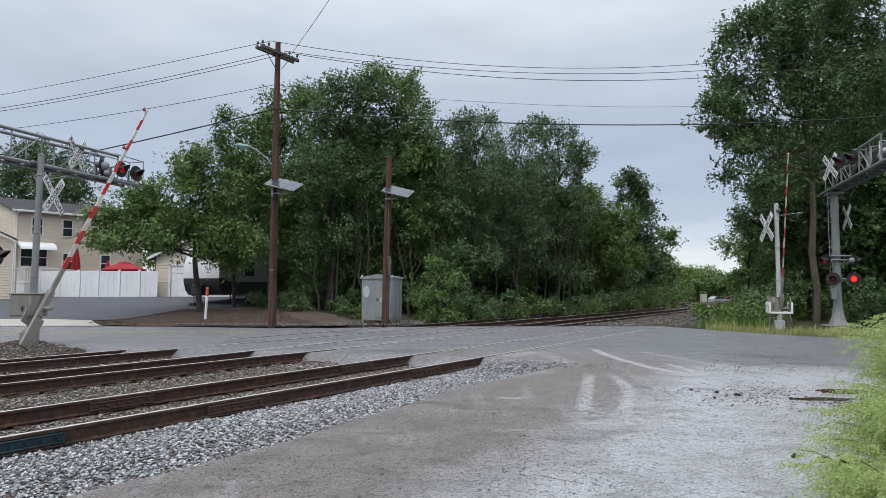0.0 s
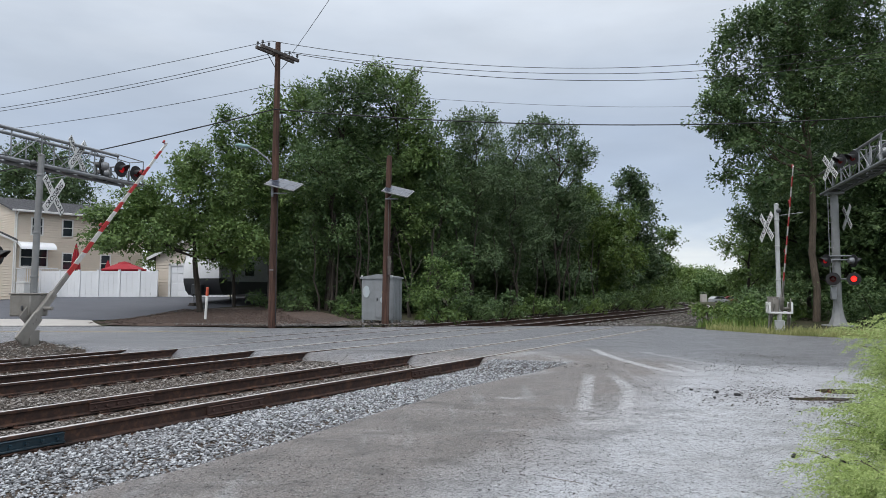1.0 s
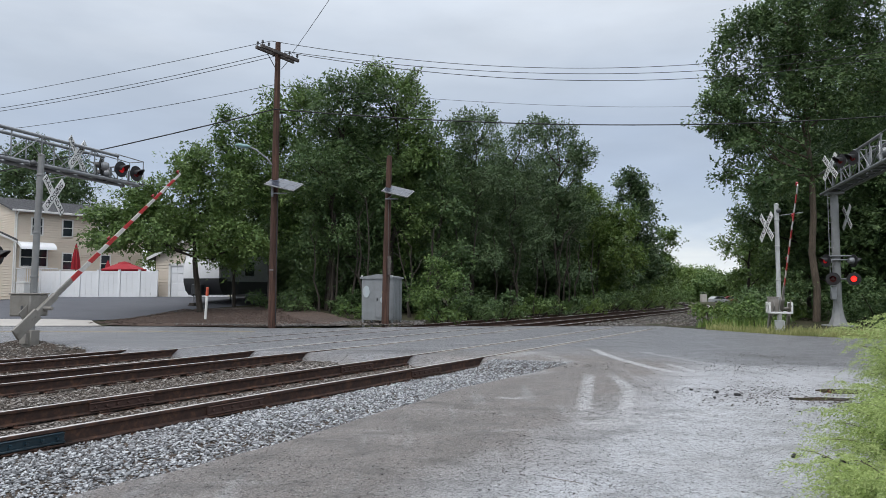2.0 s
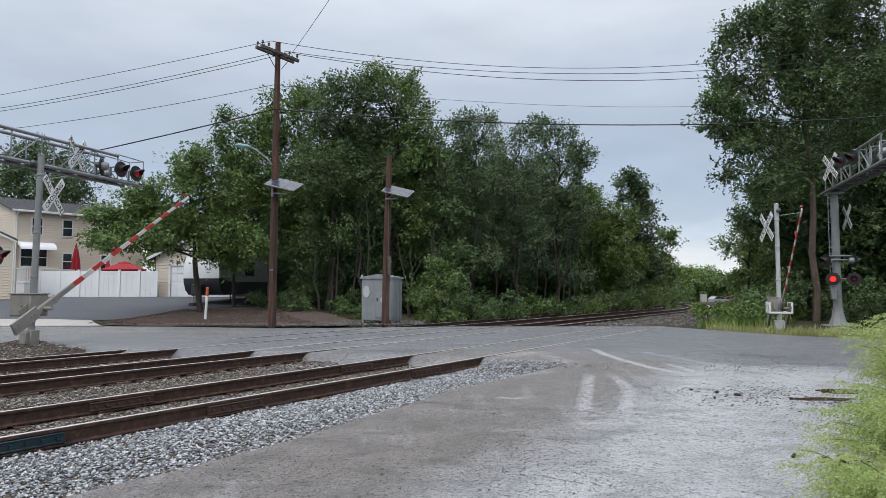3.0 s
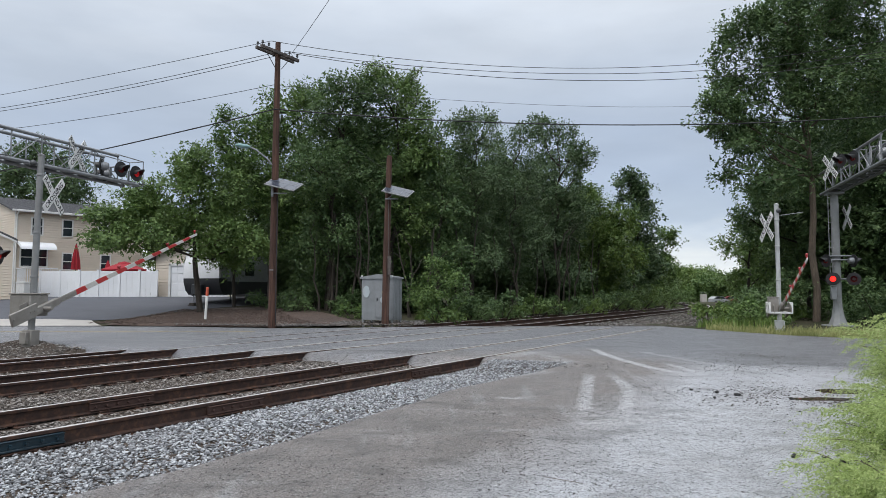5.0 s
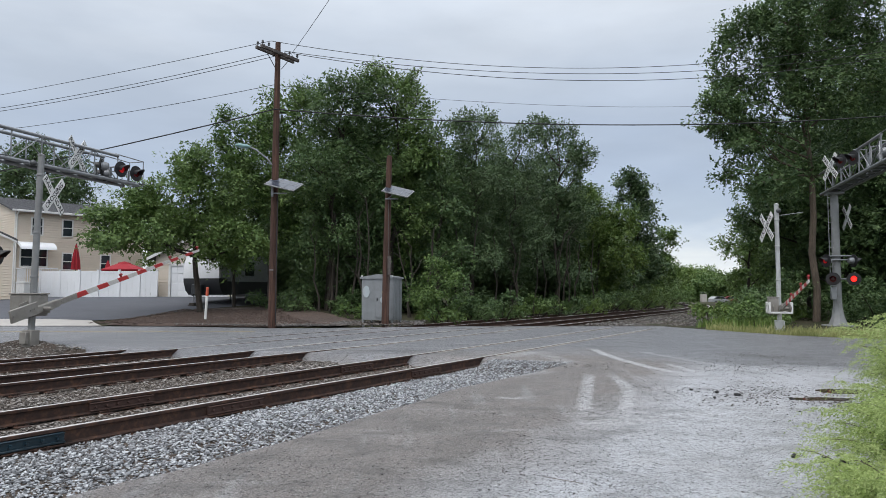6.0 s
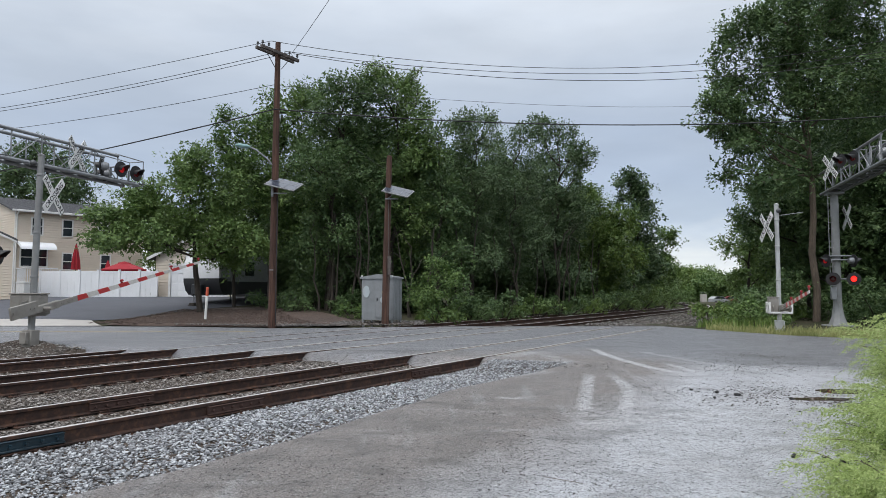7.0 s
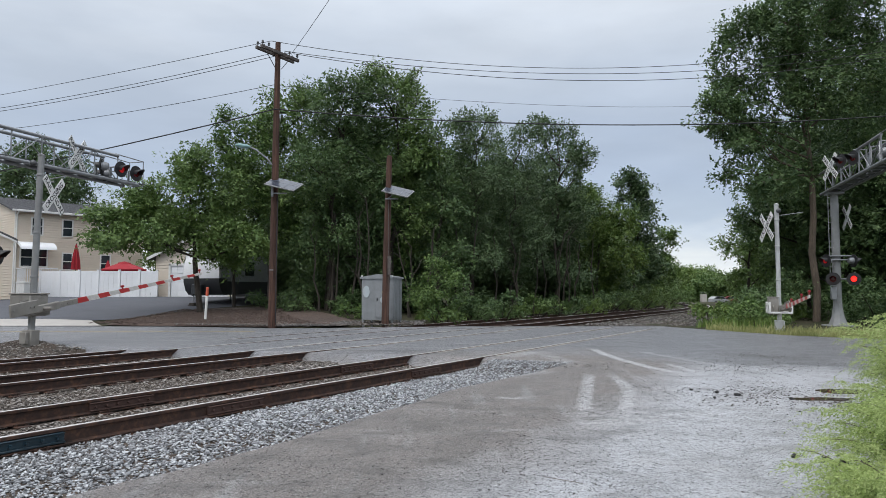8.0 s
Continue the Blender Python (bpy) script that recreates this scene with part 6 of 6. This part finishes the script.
def build_fence():
    z = 0.70
    pts = [(-26.9, 45.6), (-23.75, 44.6), (-22.6, 44.75), (-21.3, 44.95), (-20.05, 45.1), (-18.95, 45.25)]
    root = empty("fence", pose(0, 0, 0), "tall white vinyl privacy fence round the yard", "fence")
    pts = [(-26.9, 45.6), (-25.3, 45.1)] + pts[1:]
    for i, (x, y) in enumerate(pts):
        s = Shape()
        zz = lie(x, y)
        s.box(x - 0.065, y - 0.065, zz - 0.1, x + 0.065, y + 0.065, zz + 1.86, None, 0.01)
        s.box(x - 0.08, y - 0.08, zz + 1.86, x + 0.08, y + 0.08, zz + 1.90, None, 0.012)
        part("post", s, VINYL, root)
    for (xa, ya), (xb, yb) in zip(pts, pts[1:]):
        L = math.hypot(xb - xa, yb - ya)
        zz = lie((xa + xb) / 2, (ya + yb) / 2)
        m = pose(xa, ya, zz, 0, 0, math.degrees(math.atan2(yb - ya, xb - xa)))
        s = Shape()
        s.box(0.07, -0.025, 1.68, L - 0.07, 0.025, 1.80, m, 0.01)
        part("top_rail", s, VINYL, root)
        s = Shape()
        s.box(0.07, -0.025, 0.04, L - 0.07, 0.025, 0.18, m, 0.01)
        part("bottom_rail", s, VINYL, root)
        n = max(3, int((L - 0.14) / 0.28))
        w = (L - 0.14) / n
        for k in range(n):
            s = Shape()
            s.box(0.07 + k * w + 0.003, -0.012, 0.18, 0.07 + (k + 1) * w - 0.003, 0.012, 1.68, m, 0.005)
            part("board", s, VINYL, root)


build_fence()


def build_garage():
    x0, y0, z0 = -19.3, 45.9, 0.78
    W, Hh = 7.4, 2.9
    root = empty("garage", pose(x0, y0, z0), "beige sided garage with a white overhead door", "garage")
    lapped_wall("wall", root, 1.0, Hh, pose(0, 0, 0.0), SIDING, 0.19)
    lapped_wall("wall", root, 2.6, Hh, pose(4.8, 0, 0.0), SIDING, 0.19)
    lapped_wall("wall", root, 3.8, Hh - 2.35, pose(1.0, 0, 2.35), SIDING, 0.19)
    lapped_wall("wall", root, 6.0, Hh, pose(0, 6.0, 0, 0, 0, -90), SIDING, 0.19)
    s = Shape()
    s.prism([(0, Hh), (W, Hh), (W / 2, Hh + 1.75)], -0.14, 0.0, pose(0, 0, 0, 90, 0, 0))
    part("gable", s, SIDING, root, smooth=False)
    s = Shape()
    s.prism([(0.05, Hh + 0.6), (W - 0.05, Hh + 0.6), (W / 2, Hh + 1.7)], 0.01, 0.03, pose(0, 0, 0, 90, 0, 0))
    for sg in (-1, 1):
        s = Shape()
        ox = 0 if sg < 0 else W
        a, b = (ox + sg * 0.5, Hh - 0.26), (W / 2, Hh + 1.78)
        s.prism([a, b, (b[0], b[1] + 0.14), (a[0], a[1] + 0.14)], -6.2, 0.35, pose(0, 0, 0, 90, 0, 0))
        part("roof", s, ROOFING, root, "grey shingle roof slope", smooth=False)
        s = Shape()
        s.prism([(a[0], a[1] - 0.04), (b[0], b[1] - 0.04), (b[0], b[1] + 0.15), (a[0], a[1] + 0.15)], 0.352, 0.39, pose(0, 0, 0, 90, 0, 0))
        part("rake_board", s, WHITE, root, "white rake board", smooth=False)
    s = Shape()
    s.box(0.85, -0.05, 0, 1.0, 0.1, 2.4, None, 0.01)
    s.box(4.8, -0.05, 0, 4.95, 0.1, 2.4, None, 0.01)
    s.box(0.85, -0.05, 2.25, 4.95, 0.1, 2.42, None, 0.01)
    part("door_frame", s, WHITE, root)
    door = part("door", Shape().box(1.0, 0.04, 0.0, 4.8, 0.08, 2.25), VINYL, root, "white sectional garage door")
    for i in range(4):
        for j in range(8):
            s = Shape()
            s.box(1.0 + j * 0.475 + 0.05, 0.02, i * 0.5625 + 0.05, 1.0 + (j + 1) * 0.475 - 0.05, 0.045, (i + 1) * 0.5625 - 0.05, None, 0.012)
            part("door_panel", s, VINYL, door)


build_garage()


def build_umbrellas():
    root = empty("closed_umbrella", pose(-25.15, 46.7, lie(-25.15, 46.7)), "closed dark red patio umbrella behind the fence", "umbrella")
    s = Shape()
    s.tube([(0, 0, 0), (0, 0, 3.75)], 0.025, 8)
    part("pole", s, STEEL_DARK, root)
    s = Shape()
    n = 16
    vs, fs = [], []
    rows = [(1.95, 0.26), (2.3, 0.24), (2.8, 0.19), (3.3, 0.11), (3.65, 0.04), (3.72, 0.0)]
    for z, r in rows:
        for k in range(n):
            a = 2 * math.pi * k / n
            q = r * (1 + 0.22 * math.cos(8 * a))
            vs.append((q * math.cos(a), q * math.sin(a), z))
    for i in range(len(rows) - 1):
        for k in range(n):
            fs.append((i * n + k, i * n + (k + 1) % n, (i + 1) * n + (k + 1) % n, (i + 1) * n + k))
    s.add(vs, fs)
    part("canopy", s, CLOTH_RED, root, "furled dark red canopy")
    for x, y, R, h, lab in ((-22.2, 47.5, 1.5, 2.5, "open dark red patio umbrella behind the fence"),):
        root = empty("open_umbrella", pose(x, y, lie(x, y)), lab, "umbrella")
        s = Shape()
        s.tube([(0, 0, 0), (0, 0, h)], 0.025, 8)
        part("pole", s, STEEL_DARK, root)
        s = Shape()
        vs, fs = [], []
        for z, r in ((h - 0.62, R), (h - 0.52, R), (h - 0.12, 0.45), (h - 0.05, 0.42), (h + 0.04, 0.0)):
            for k in range(16):
                a = 2 * math.pi * k / 16
                q = r * (1.0 if k % 2 == 0 else 0.95)
                vs.append((q * math.cos(a), q * math.sin(a), z))
        for i in range(4):
            for k in range(16):
                fs.append((i * 16 + k, i * 16 + (k + 1) % 16, (i + 1) * 16 + (k + 1) % 16, (i + 1) * 16 + k))
        s.add(vs, fs)
        part("canopy", s, CLOTH_RED, root, "spread dark red canopy", smooth=False)
    root = empty("closed_umbrella", pose(-23.0, 46.8, lie(-23.0, 46.8)), "small closed dark red umbrella behind the fence", "umbrella")
    s = Shape()
    s.tube([(0, 0, 0), (0, 0, 2.5)], 0.025, 8)
    part("pole", s, STEEL_DARK, root)
    s = Shape()
    s.lathe([(0.16, 1.75), (0.2, 2.0), (0.12, 2.35), (0.0, 2.62)], Matrix.Identity(4), 10)
    part("canopy", s, CLOTH_RED, root, "furled dark red canopy")


build_umbrellas()


def build_camper():
    x, y = -12.25, 37.6
    root = empty("camper_trailer", pose(x, y, lie(x, y) + 0.06, 0, 0, 72), "white and grey travel trailer parked under the trees", "camper trailer")
    grey = worn("camper_grey", (0.30, 0.315, 0.33), (0.20, 0.21, 0.22), 0.4)
    dark = worn("camper_charcoal", (0.035, 0.037, 0.042), (0.06, 0.06, 0.06), 0.45)
    prof = [(0.25, 0.62), (5.6, 0.62), (5.6, 3.2), (0.55, 3.2), (0.15, 2.9), (-0.12, 2.2), (-0.12, 1.4), (0.05, 0.9)]
    s = Shape()
    s.prism([(a, b) for a, b in prof], -2.3, 0.0, pose(0, 0, 0, 90, 0, 0))
    body = part("body", s, grey, root, "grey sided body")
    s = Shape()
    s.prism([(0.42, 3.22), (0.10, 2.94), (-0.17, 2.22), (-0.17, 1.52), (0.02, 1.52), (0.02, 3.0), (0.4, 3.22)], -2.32, 0.02, pose(0, 0, 0, 90, 0, 0))
    part("front_cap", s, VINYL, body, "glossy white front cap")
    s = Shape()
    s.prism([(-0.17, 1.51), (-0.15, 1.3), (0.02, 0.85), (0.3, 0.58), (0.6, 0.58), (0.6, 1.51)], -2.32, 0.02, pose(0, 0, 0, 90, 0, 0))
    part("front_skirt", s, dark, body, "charcoal lower nose")
    s = Shape()
    s.box(0.61, -0.015, 0.6, 5.6, 0.0, 1.35, None, 0.01)
    part("side_band", s, dark, body, "charcoal band along the side")
    s = Shape()
    for zz in (1.5, 1.75, 2.0):
        s.box(0.65, -0.012, zz, 5.55, 0.0, zz + 0.05, None, 0.004)
    part("side_rib", s, grey, body)
    s = Shape()
    s.box(2.3, -0.02, 1.7, 3.2, 0.0, 2.5, None, 0.01)
    part("window", s, GLASS, body)
    s = Shape()
    s.tube([(0.2, 1.15, 0.62), (-0.9, 1.15, 0.6)], 0.05, 8)
    s.box(-0.62, 0.85, 0.6, -0.25, 1.45, 1.2, None, 0.05)
    part("hitch", s, dark, root, "drawbar with covered gas bottles")
    s = Shape()
    s.tube([(-0.75, 1.15, 0.05), (-0.75, 1.15, 0.65)], 0.04, 8)
    part("jack", s, STEEL, root)
    s = Shape()
    s.box(-1.0, 0.95, -0.08, -0.5, 1.35, 0.08, None, 0.02)
    s.box(-0.95, 1.0, 0.08, -0.55, 1.3, 0.18, None, 0.02)
    part("jack_block", s, TIE, root, "wooden blocks under the jack")
    for xx in (3.0, 3.8):
        s = Shape()
        s.lathe([(0.15, -0.12), (0.33, -0.12), (0.36, -0.08), (0.36, 0.08), (0.33, 0.12), (0.15, 0.12)], pose(xx, 0.12, 0.30, 90, 0, 0), 20)
        w = part("wheel", s, BLACK, root, "black tyre")
        s = Shape()
        s.lathe([(0.0, 0.10), (0.16, 0.11), (0.17, 0.06)], pose(xx, 0.12, 0.30, 90, 0, 0), 16)
        part("rim", s, STEEL, w)
    s = Shape()
    s.box(0.8, -1.9, 0.5, 5.4, -0.2, 0.62)
    s.tube([(1.2, 0.2, 0), (1.2, 0.2, 0.6)], 0.04, 6)
    part("chassis", s, BLACK, root)


build_camper()


def build_cabinet():
    # relay house beside the tracks
    a = math.degrees(math.atan2(-1.15, 1.2))
    root = empty("relay_cabinet", pose(-3.35, 28.35, lie(-3.35, 28.35), 0, 0, -48), "grey metal relay house on short legs beside the tracks", "signal cabinet")
    W, Dp, z0, z1 = 1.72, 0.95, 0.24, 1.98
    root.matrix_basis = pose(-3.28, 27.55, -0.02, 0, 0, -18)
    s = Shape()
    s.box(0, 0, z0, W - 0.35, Dp, z1 - 0.08, None, 0.015)
    body = part("body", s, CABINET, root)
    s = Shape()
    s.prism([(-0.06, z1 - 0.08), (W - 0.29, z1 - 0.08), (W - 0.29, z1 - 0.02), ((W - 0.35) / 2, z1 + 0.10), (-0.06, z1 - 0.02)], -Dp - 0.06, 0.06, pose(0, 0, 0, 90, 0, 0))
    part("roof", s, CABINET, root, "shallow gabled metal roof", smooth=False)
    s = Shape()
    s.box(0.62, -0.03, z0 + 0.1, 1.42, 0.0, z1 - 0.28, None, 0.012)
    door = part("door", s, CABINET, body, "grey hinged door")
    s = Shape()
    s.box(0.68, -0.07, 1.02, 0.72, -0.03, 1.14, None, 0.008)
    part("handle", s, STEEL_DARK, door)
    for k in range(5):
        s = Shape()
        s.box(0.92 + k * 0.06, -0.045, z0 + 0.2, 0.945 + k * 0.06, -0.03, z0 + 0.48, None, 0.004)
        part("louvre", s, STEEL_DARK, door)
    s = Shape()
    s.box(0.9, -0.04, 1.28, 1.08, -0.03, 1.40)
    part("notice", s, worn("yellowed_notice", (0.62, 0.58, 0.36), (0.45, 0.42, 0.28), 0.6), door, "pale yellow notice")
    for cx, cz, rx, rz, wd in ((0.22, 1.38, 0.15, 0.24, 0), (1.02, 1.05, 0.2, 0.17, 0)):
        s = Shape()
        n = 18
        s.prism([(cx + rx * math.cos(2 * math.pi * k / n) * (1 + 0.1 * math.sin(5 * k)), cz + rz * math.sin(2 * math.pi * k / n)) for k in range(n)], 0.031, 0.034, pose(0, 0, 0, 90, 0, 0))
        part("paint_patch", s, worn("fresh_grey_paint", (0.45, 0.50, 0.52), (0.36, 0.40, 0.42), 0.5), body, "pale painted-over patch")
    for k in range(6):
        s = Shape()
        s.box(W - 0.35, 0.06 + k * 0.15, z0 + 0.02, W - 0.335, 0.10 + k * 0.15, z1 - 0.1, None, 0.004)
        part("side_rib", s, CABINET, body)
    for x, y in ((0.06, 0.06), (W - 0.42, 0.06), (W - 0.42, Dp - 0.06), (0.06, Dp - 0.06)):
        s = Shape()
        s.box(x - 0.04, y - 0.04, -0.1, x + 0.04, y + 0.04, z0 + 0.02, None, 0.006)
        part("leg", s, STEEL, root)
    for x in (0.02, W - 0.38):
        s = Shape()
        s.tube([(x, -0.02, z1 - 0.02), (x, -0.02, z1 + 0.06)], 0.03, 8)
        part("lifting_eye", s, WHITE, root)


build_cabinet()


# ---- far things down the line ----
def far_car(x, y, yaw, paint, label):
    z = lie(x, y)
    root = empty("parked_car", pose(x, y, z, 0, 0, yaw), label, "car", "parked cars far down the line")
    s = Shape()
    s.prism([(-2.2, 0.35), (2.2, 0.35), (2.25, 0.8), (1.3, 0.95), (0.7, 1.45), (-1.2, 1.5), (-2.1, 1.0)], -0.85, 0.85, pose(0, 0, 0, 90, 0, 0))
    part("body", s, paint, root)
    s = Shape()
    s.prism([(1.15, 0.98), (0.65, 1.38), (-1.15, 1.42), (-1.8, 1.02)], -0.87, 0.87, pose(0, 0, 0, 90, 0, 0))
    part("window", s, GLASS, root)
    for xx in (-1.4, 1.4):
        for yy in (-0.8, 0.8):
            s = Shape()
            s.lathe([(0.0, -0.1), (0.3, -0.1), (0.33, 0), (0.3, 0.1), (0.0, 0.1)], pose(xx, yy, 0.33, 90, 0, 0), 14)
            part("wheel", s, BLACK, root)


far_car(58.8, 146, 20, worn("car_white", (0.32, 0.33, 0.34), (0.25, 0.25, 0.26), 0.3), "pale grey car parked far down the line")
far_car(62.5, 147, -10, worn("car_red", (0.20, 0.03, 0.03), (0.12, 0.03, 0.03), 0.3), "dark red car parked far down the line")
far_car(66.2, 149, 5, BLACK, "black car parked far down the line")
far_car(69.4, 151, 15, worn("car_silver", (0.4, 0.42, 0.44), (0.3, 0.3, 0.32), 0.3), "silver car parked far down the line")
root = empty("relay_cabinet", pose(55.6, 146, lie(55.6, 146)), "pale grey metal signal cabinet far down the line", "signal cabinet")
part("body", Shape().box(-0.6, -0.4, 0.1, 0.6, 0.4, 2.0, None, 0.03), CONCRETE, root)
part("roof", Shape().box(-0.65, -0.45, 2.2, 0.65, 0.45, 2.28, None, 0.02), CABINET, root)


# ---- grass, weeds and the feathery bush ----
def grass(name, n, pick, h, label, seed, material=None):
    rng = np.random.default_rng(seed)
    P = pick(rng, n)
    n = len(P)
    a = rng.uniform(0, 2 * np.pi, n)
    side = np.stack([np.cos(a), np.sin(a), np.zeros(n)], -1)
    b = rng.uniform(0, 2 * np.pi, n)
    lean = np.stack([np.cos(b), np.sin(b), np.zeros(n)], -1) * rng.uniform(0.1, 0.7, (n, 1))
    H = rng.uniform(h[0], h[1], (n, 1))
    w = H * 0.035 + 0.006
    up = np.array([0, 0, 1.0])
    p1 = P + (up * 0.55 + lean * 0.3) * H
    p2 = P + (up * 0.95 + lean) * H
    v = np.stack([P - side * w, P + side * w, p1 + side * w * 0.7, p1 - side * w * 0.7, p2 + side * w * 0.12, p2 - side * w * 0.12], 1).reshape(-1, 3)
    i = np.arange(n)[:, None] * 6
    f = np.concatenate([i + np.array([0, 1, 2, 3]), i + np.array([3, 2, 4, 5])], 0)
    tagged(new(name, np_mesh(name, v, f, material or GRASS)), label, "grass", kind="stuff")


def pick_verge(rng, n):
    out = []
    while len(out) < n:
        x = rng.uniform(8.5, 24)
        y = far_edge(x) - 0.12 + wob(x, 2.3, 0.35) + (rng.random() ** 1.5) * (4.5 if x > 10 else 3.0)
        p = -0.838 * x + 0.546 * y
        if p > 5.6 + 0.5 * noise.noise((x, y, 5)):
            continue
        k = noise.noise((x * 0.7, y * 0.7, 0))
        if rng.random() < 0.75 + k:
            out.append((x, y, lie(x, y) - 0.02))
    return np.array(out)


grass("verge_grass", 26000, pick_verge, (0.04, 0.17), "long yellow-green grass along the road's verge", 31)
grass("verge_weed", 3000, pick_verge, (0.12, 0.34), "tall pale green weeds in the verge", 32)


def pick_line(rng, n):
    u = rng.uniform(27, 60, n)
    p = np.where(rng.random(n) < 0.6, rng.uniform(17.8, 19.4, n), rng.uniform(3.6, 6.2, n))
    return np.array([tuple(bend(a, b, lie(*bend(a, b).xy) - 0.03)) for a, b in zip(u, p)])


grass("trackside_grass", 14000, pick_line, (0.15, 0.5), "rough green grass beside the tracks", 33, LEAF_LIGHT)


def build_feather_bush(name, x, y, n, reach, height, seed, z=None):
    """Arching stems set with fine soft leaflets, like a young tamarisk."""
    rng = np.random.default_rng(seed)
    root = empty(name, pose(x, y, lie(x, y)), "soft feathery bright green bush at the lot's edge", "bush", "feathery bushes")
    s = Shape()
    P, A = [], []
    for i in range(n):
        az = rng.uniform(0, 2 * math.pi)
        L = reach * rng.uniform(0.45, 1.0)
        hh = height * rng.uniform(0.35, 1.0)
        bx, by = rng.uniform(-0.25, 0.25, 2) * reach
        pts = []
        for k in range(7):
            t = k / 6
            pts.append(Vector((bx + math.cos(az) * L * t, by + math.sin(az) * L * t, hh * (1.9 * t - 0.95 * t * t) if t < 0.999 else hh * 0.93)))
        if i % 4 == 0:
            s.tube(pts, [0.008 - 0.001 * k for k in range(7)], 5)
        # side sprays that hang
        for j in range(34):
            t = rng.uniform(0.12, 1.0)
            k = min(5, int(t * 6))
            p = pts[k].lerp(pts[k + 1], t * 6 - k)
            w = az + rng.normal() * 0.9
            l2 = rng.uniform(0.10, 0.26)
            for q in range(13):
                u = q / 12
                c = np.array([p.x + math.cos(w) * l2 * u, p.y + math.sin(w) * l2 * u, p.z + l2 * (0.35 * u - 0.75 * u * u)])
                P.append(c + rng.normal(size=3) * 0.006)
                A.append(np.array([math.cos(w), math.sin(w), 0.4 - 1.2 * u]) + rng.normal(size=3) * 0.7)
    part("stem", s, BARK_PALE, root)
    P, A = np.array(P), np.array(A)
    m = len(P)
    A /= np.linalg.norm(A, axis=1, keepdims=True)
    B = np.cross(A, rng.normal(size=(m, 3)))
    B /= np.linalg.norm(B, axis=1, keepdims=True)
    L = rng.uniform(0.018, 0.040, (m, 1))
    W = L * 0.30
    v = np.stack([P - A * L * 0.5, P + B * W, P + A * L * 0.5], 1).reshape(-1, 3)
    f = np.arange(m * 3).reshape(m, 3)
    cr = new("foliage", np_mesh("foliage", v, f, LEAF_FEATHER))
    cr.parent = root


build_feather_bush("feathery_bush", 5.35, 6.9, 230, 0.95, 1.42, 41)
build_feather_bush("feathery_bush", 5.9, 8.1, 150, 1.0, 1.15, 42)
build_feather_bush("feathery_bush", 4.2, 5.6, 230, 0.95, 0.78, 43)
build_feather_bush("feathery_bush", 3.25, 4.75, 120, 0.62, 0.42, 44)
build_feather_bush("feathery_bush", 5.3, 6.0, 120, 0.9, 0.9, 45)


# ---- puddles and rubble on the lot ----
def build_puddles():
    water = Mat("puddle_water", 0.04, 0, 0.5)
    water.color(water.ramp(water.noise(3, 3), [(0.3, (0.05, 0.037, 0.022)), (0.7, (0.085, 0.062, 0.038))]))
    for x, y, rx, ry in ((5.15, 9.35, 0.42, 0.12), (5.75, 9.95, 0.35, 0.22)):
        s = Shape()
        n = 30
        pts = [(x + rx * math.cos(2 * math.pi * k / n) * (1 + 0.2 * noise.noise((k * 0.9, x, 0))), y + ry * math.sin(2 * math.pi * k / n) * (1 + 0.35 * noise.noise((k * 0.7, y, 3)))) for k in range(n)]
        s.prism(pts, lie(x, y) - 0.02, lie(x, y) + 0.006)
        tagged(part("puddle", s, water.m, smooth=False), "shallow brown puddle on the lot", "puddle", "puddles", kind="structure")
    rng = random.Random(8)
    dark = worn("asphalt_lump", (0.035, 0.034, 0.034), (0.06, 0.055, 0.05), 0.8, 0, 20, 80, 0.5)
    spots = [(3.55, 6.45), (3.45, 6.3), (3.6, 6.28), (3.66, 6.33), (3.75, 6.55), (3.85, 6.32), (3.95, 6.9), (3.3, 6.5), (4.35, 6.75), (4.1, 6.18), (4.7, 9.3), (3.6, 10.0), (3.9, 9.8), (4.1, 9.6), (3.7, 9.4)]
    for x, y in spots:
        bm = bmesh.new()
        bmesh.ops.create_icosphere(bm, subdivisions=1, radius=rng.uniform(0.02, 0.045))
        for v in bm.verts:
            v.co = Vector((v.co.x * 1.2, v.co.y, v.co.z * 0.7)) * rng.uniform(0.7, 1.2)
        me = bpy.data.meshes.new("asphalt_lump")
        bm.to_mesh(me)
        bm.free()
        me.materials.append(dark)
        ob = new("asphalt_lump", me)
        ob.location = (x, y, lie(x, y) + 0.015)
        ob.rotation_euler = (0, 0, rng.uniform(0, 6))
        tagged(ob, "broken black lump of asphalt on the lot", "rubble", "lumps of broken asphalt")


build_puddles()


# ---- what moves ----
def motions():
    for arm, (x, y, z), rows in ARMS:
        walk(arm, [(t, pose(x, y, z, 0, -a, 0)) for t, a in rows])
    # the lamps of a pair take turns, six tenths of a second each
    half, first = 0.602, 0.05
    for lens, phase in FLASH:
        rows = []
        turn = 0 if phase == 0 else 180
        rows.append((0, turn))
        k = 0
        while first + k * half + 0.1 < 8.0:
            t = first + k * half - (0.05 if k else 0.05)
            base = max(t, 0.0)
            if k:
                rows.append((base, turn))
            for j in (1, 2, 3):
                rows.append((base + j / 30, turn + 60 * j))
            turn += 180
            k += 1
        rows.append((8.0, turn))
        walk(lens, [(t, pose(0, -0.035, 0, 0, 0, a)) for t, a in rows])


motions()
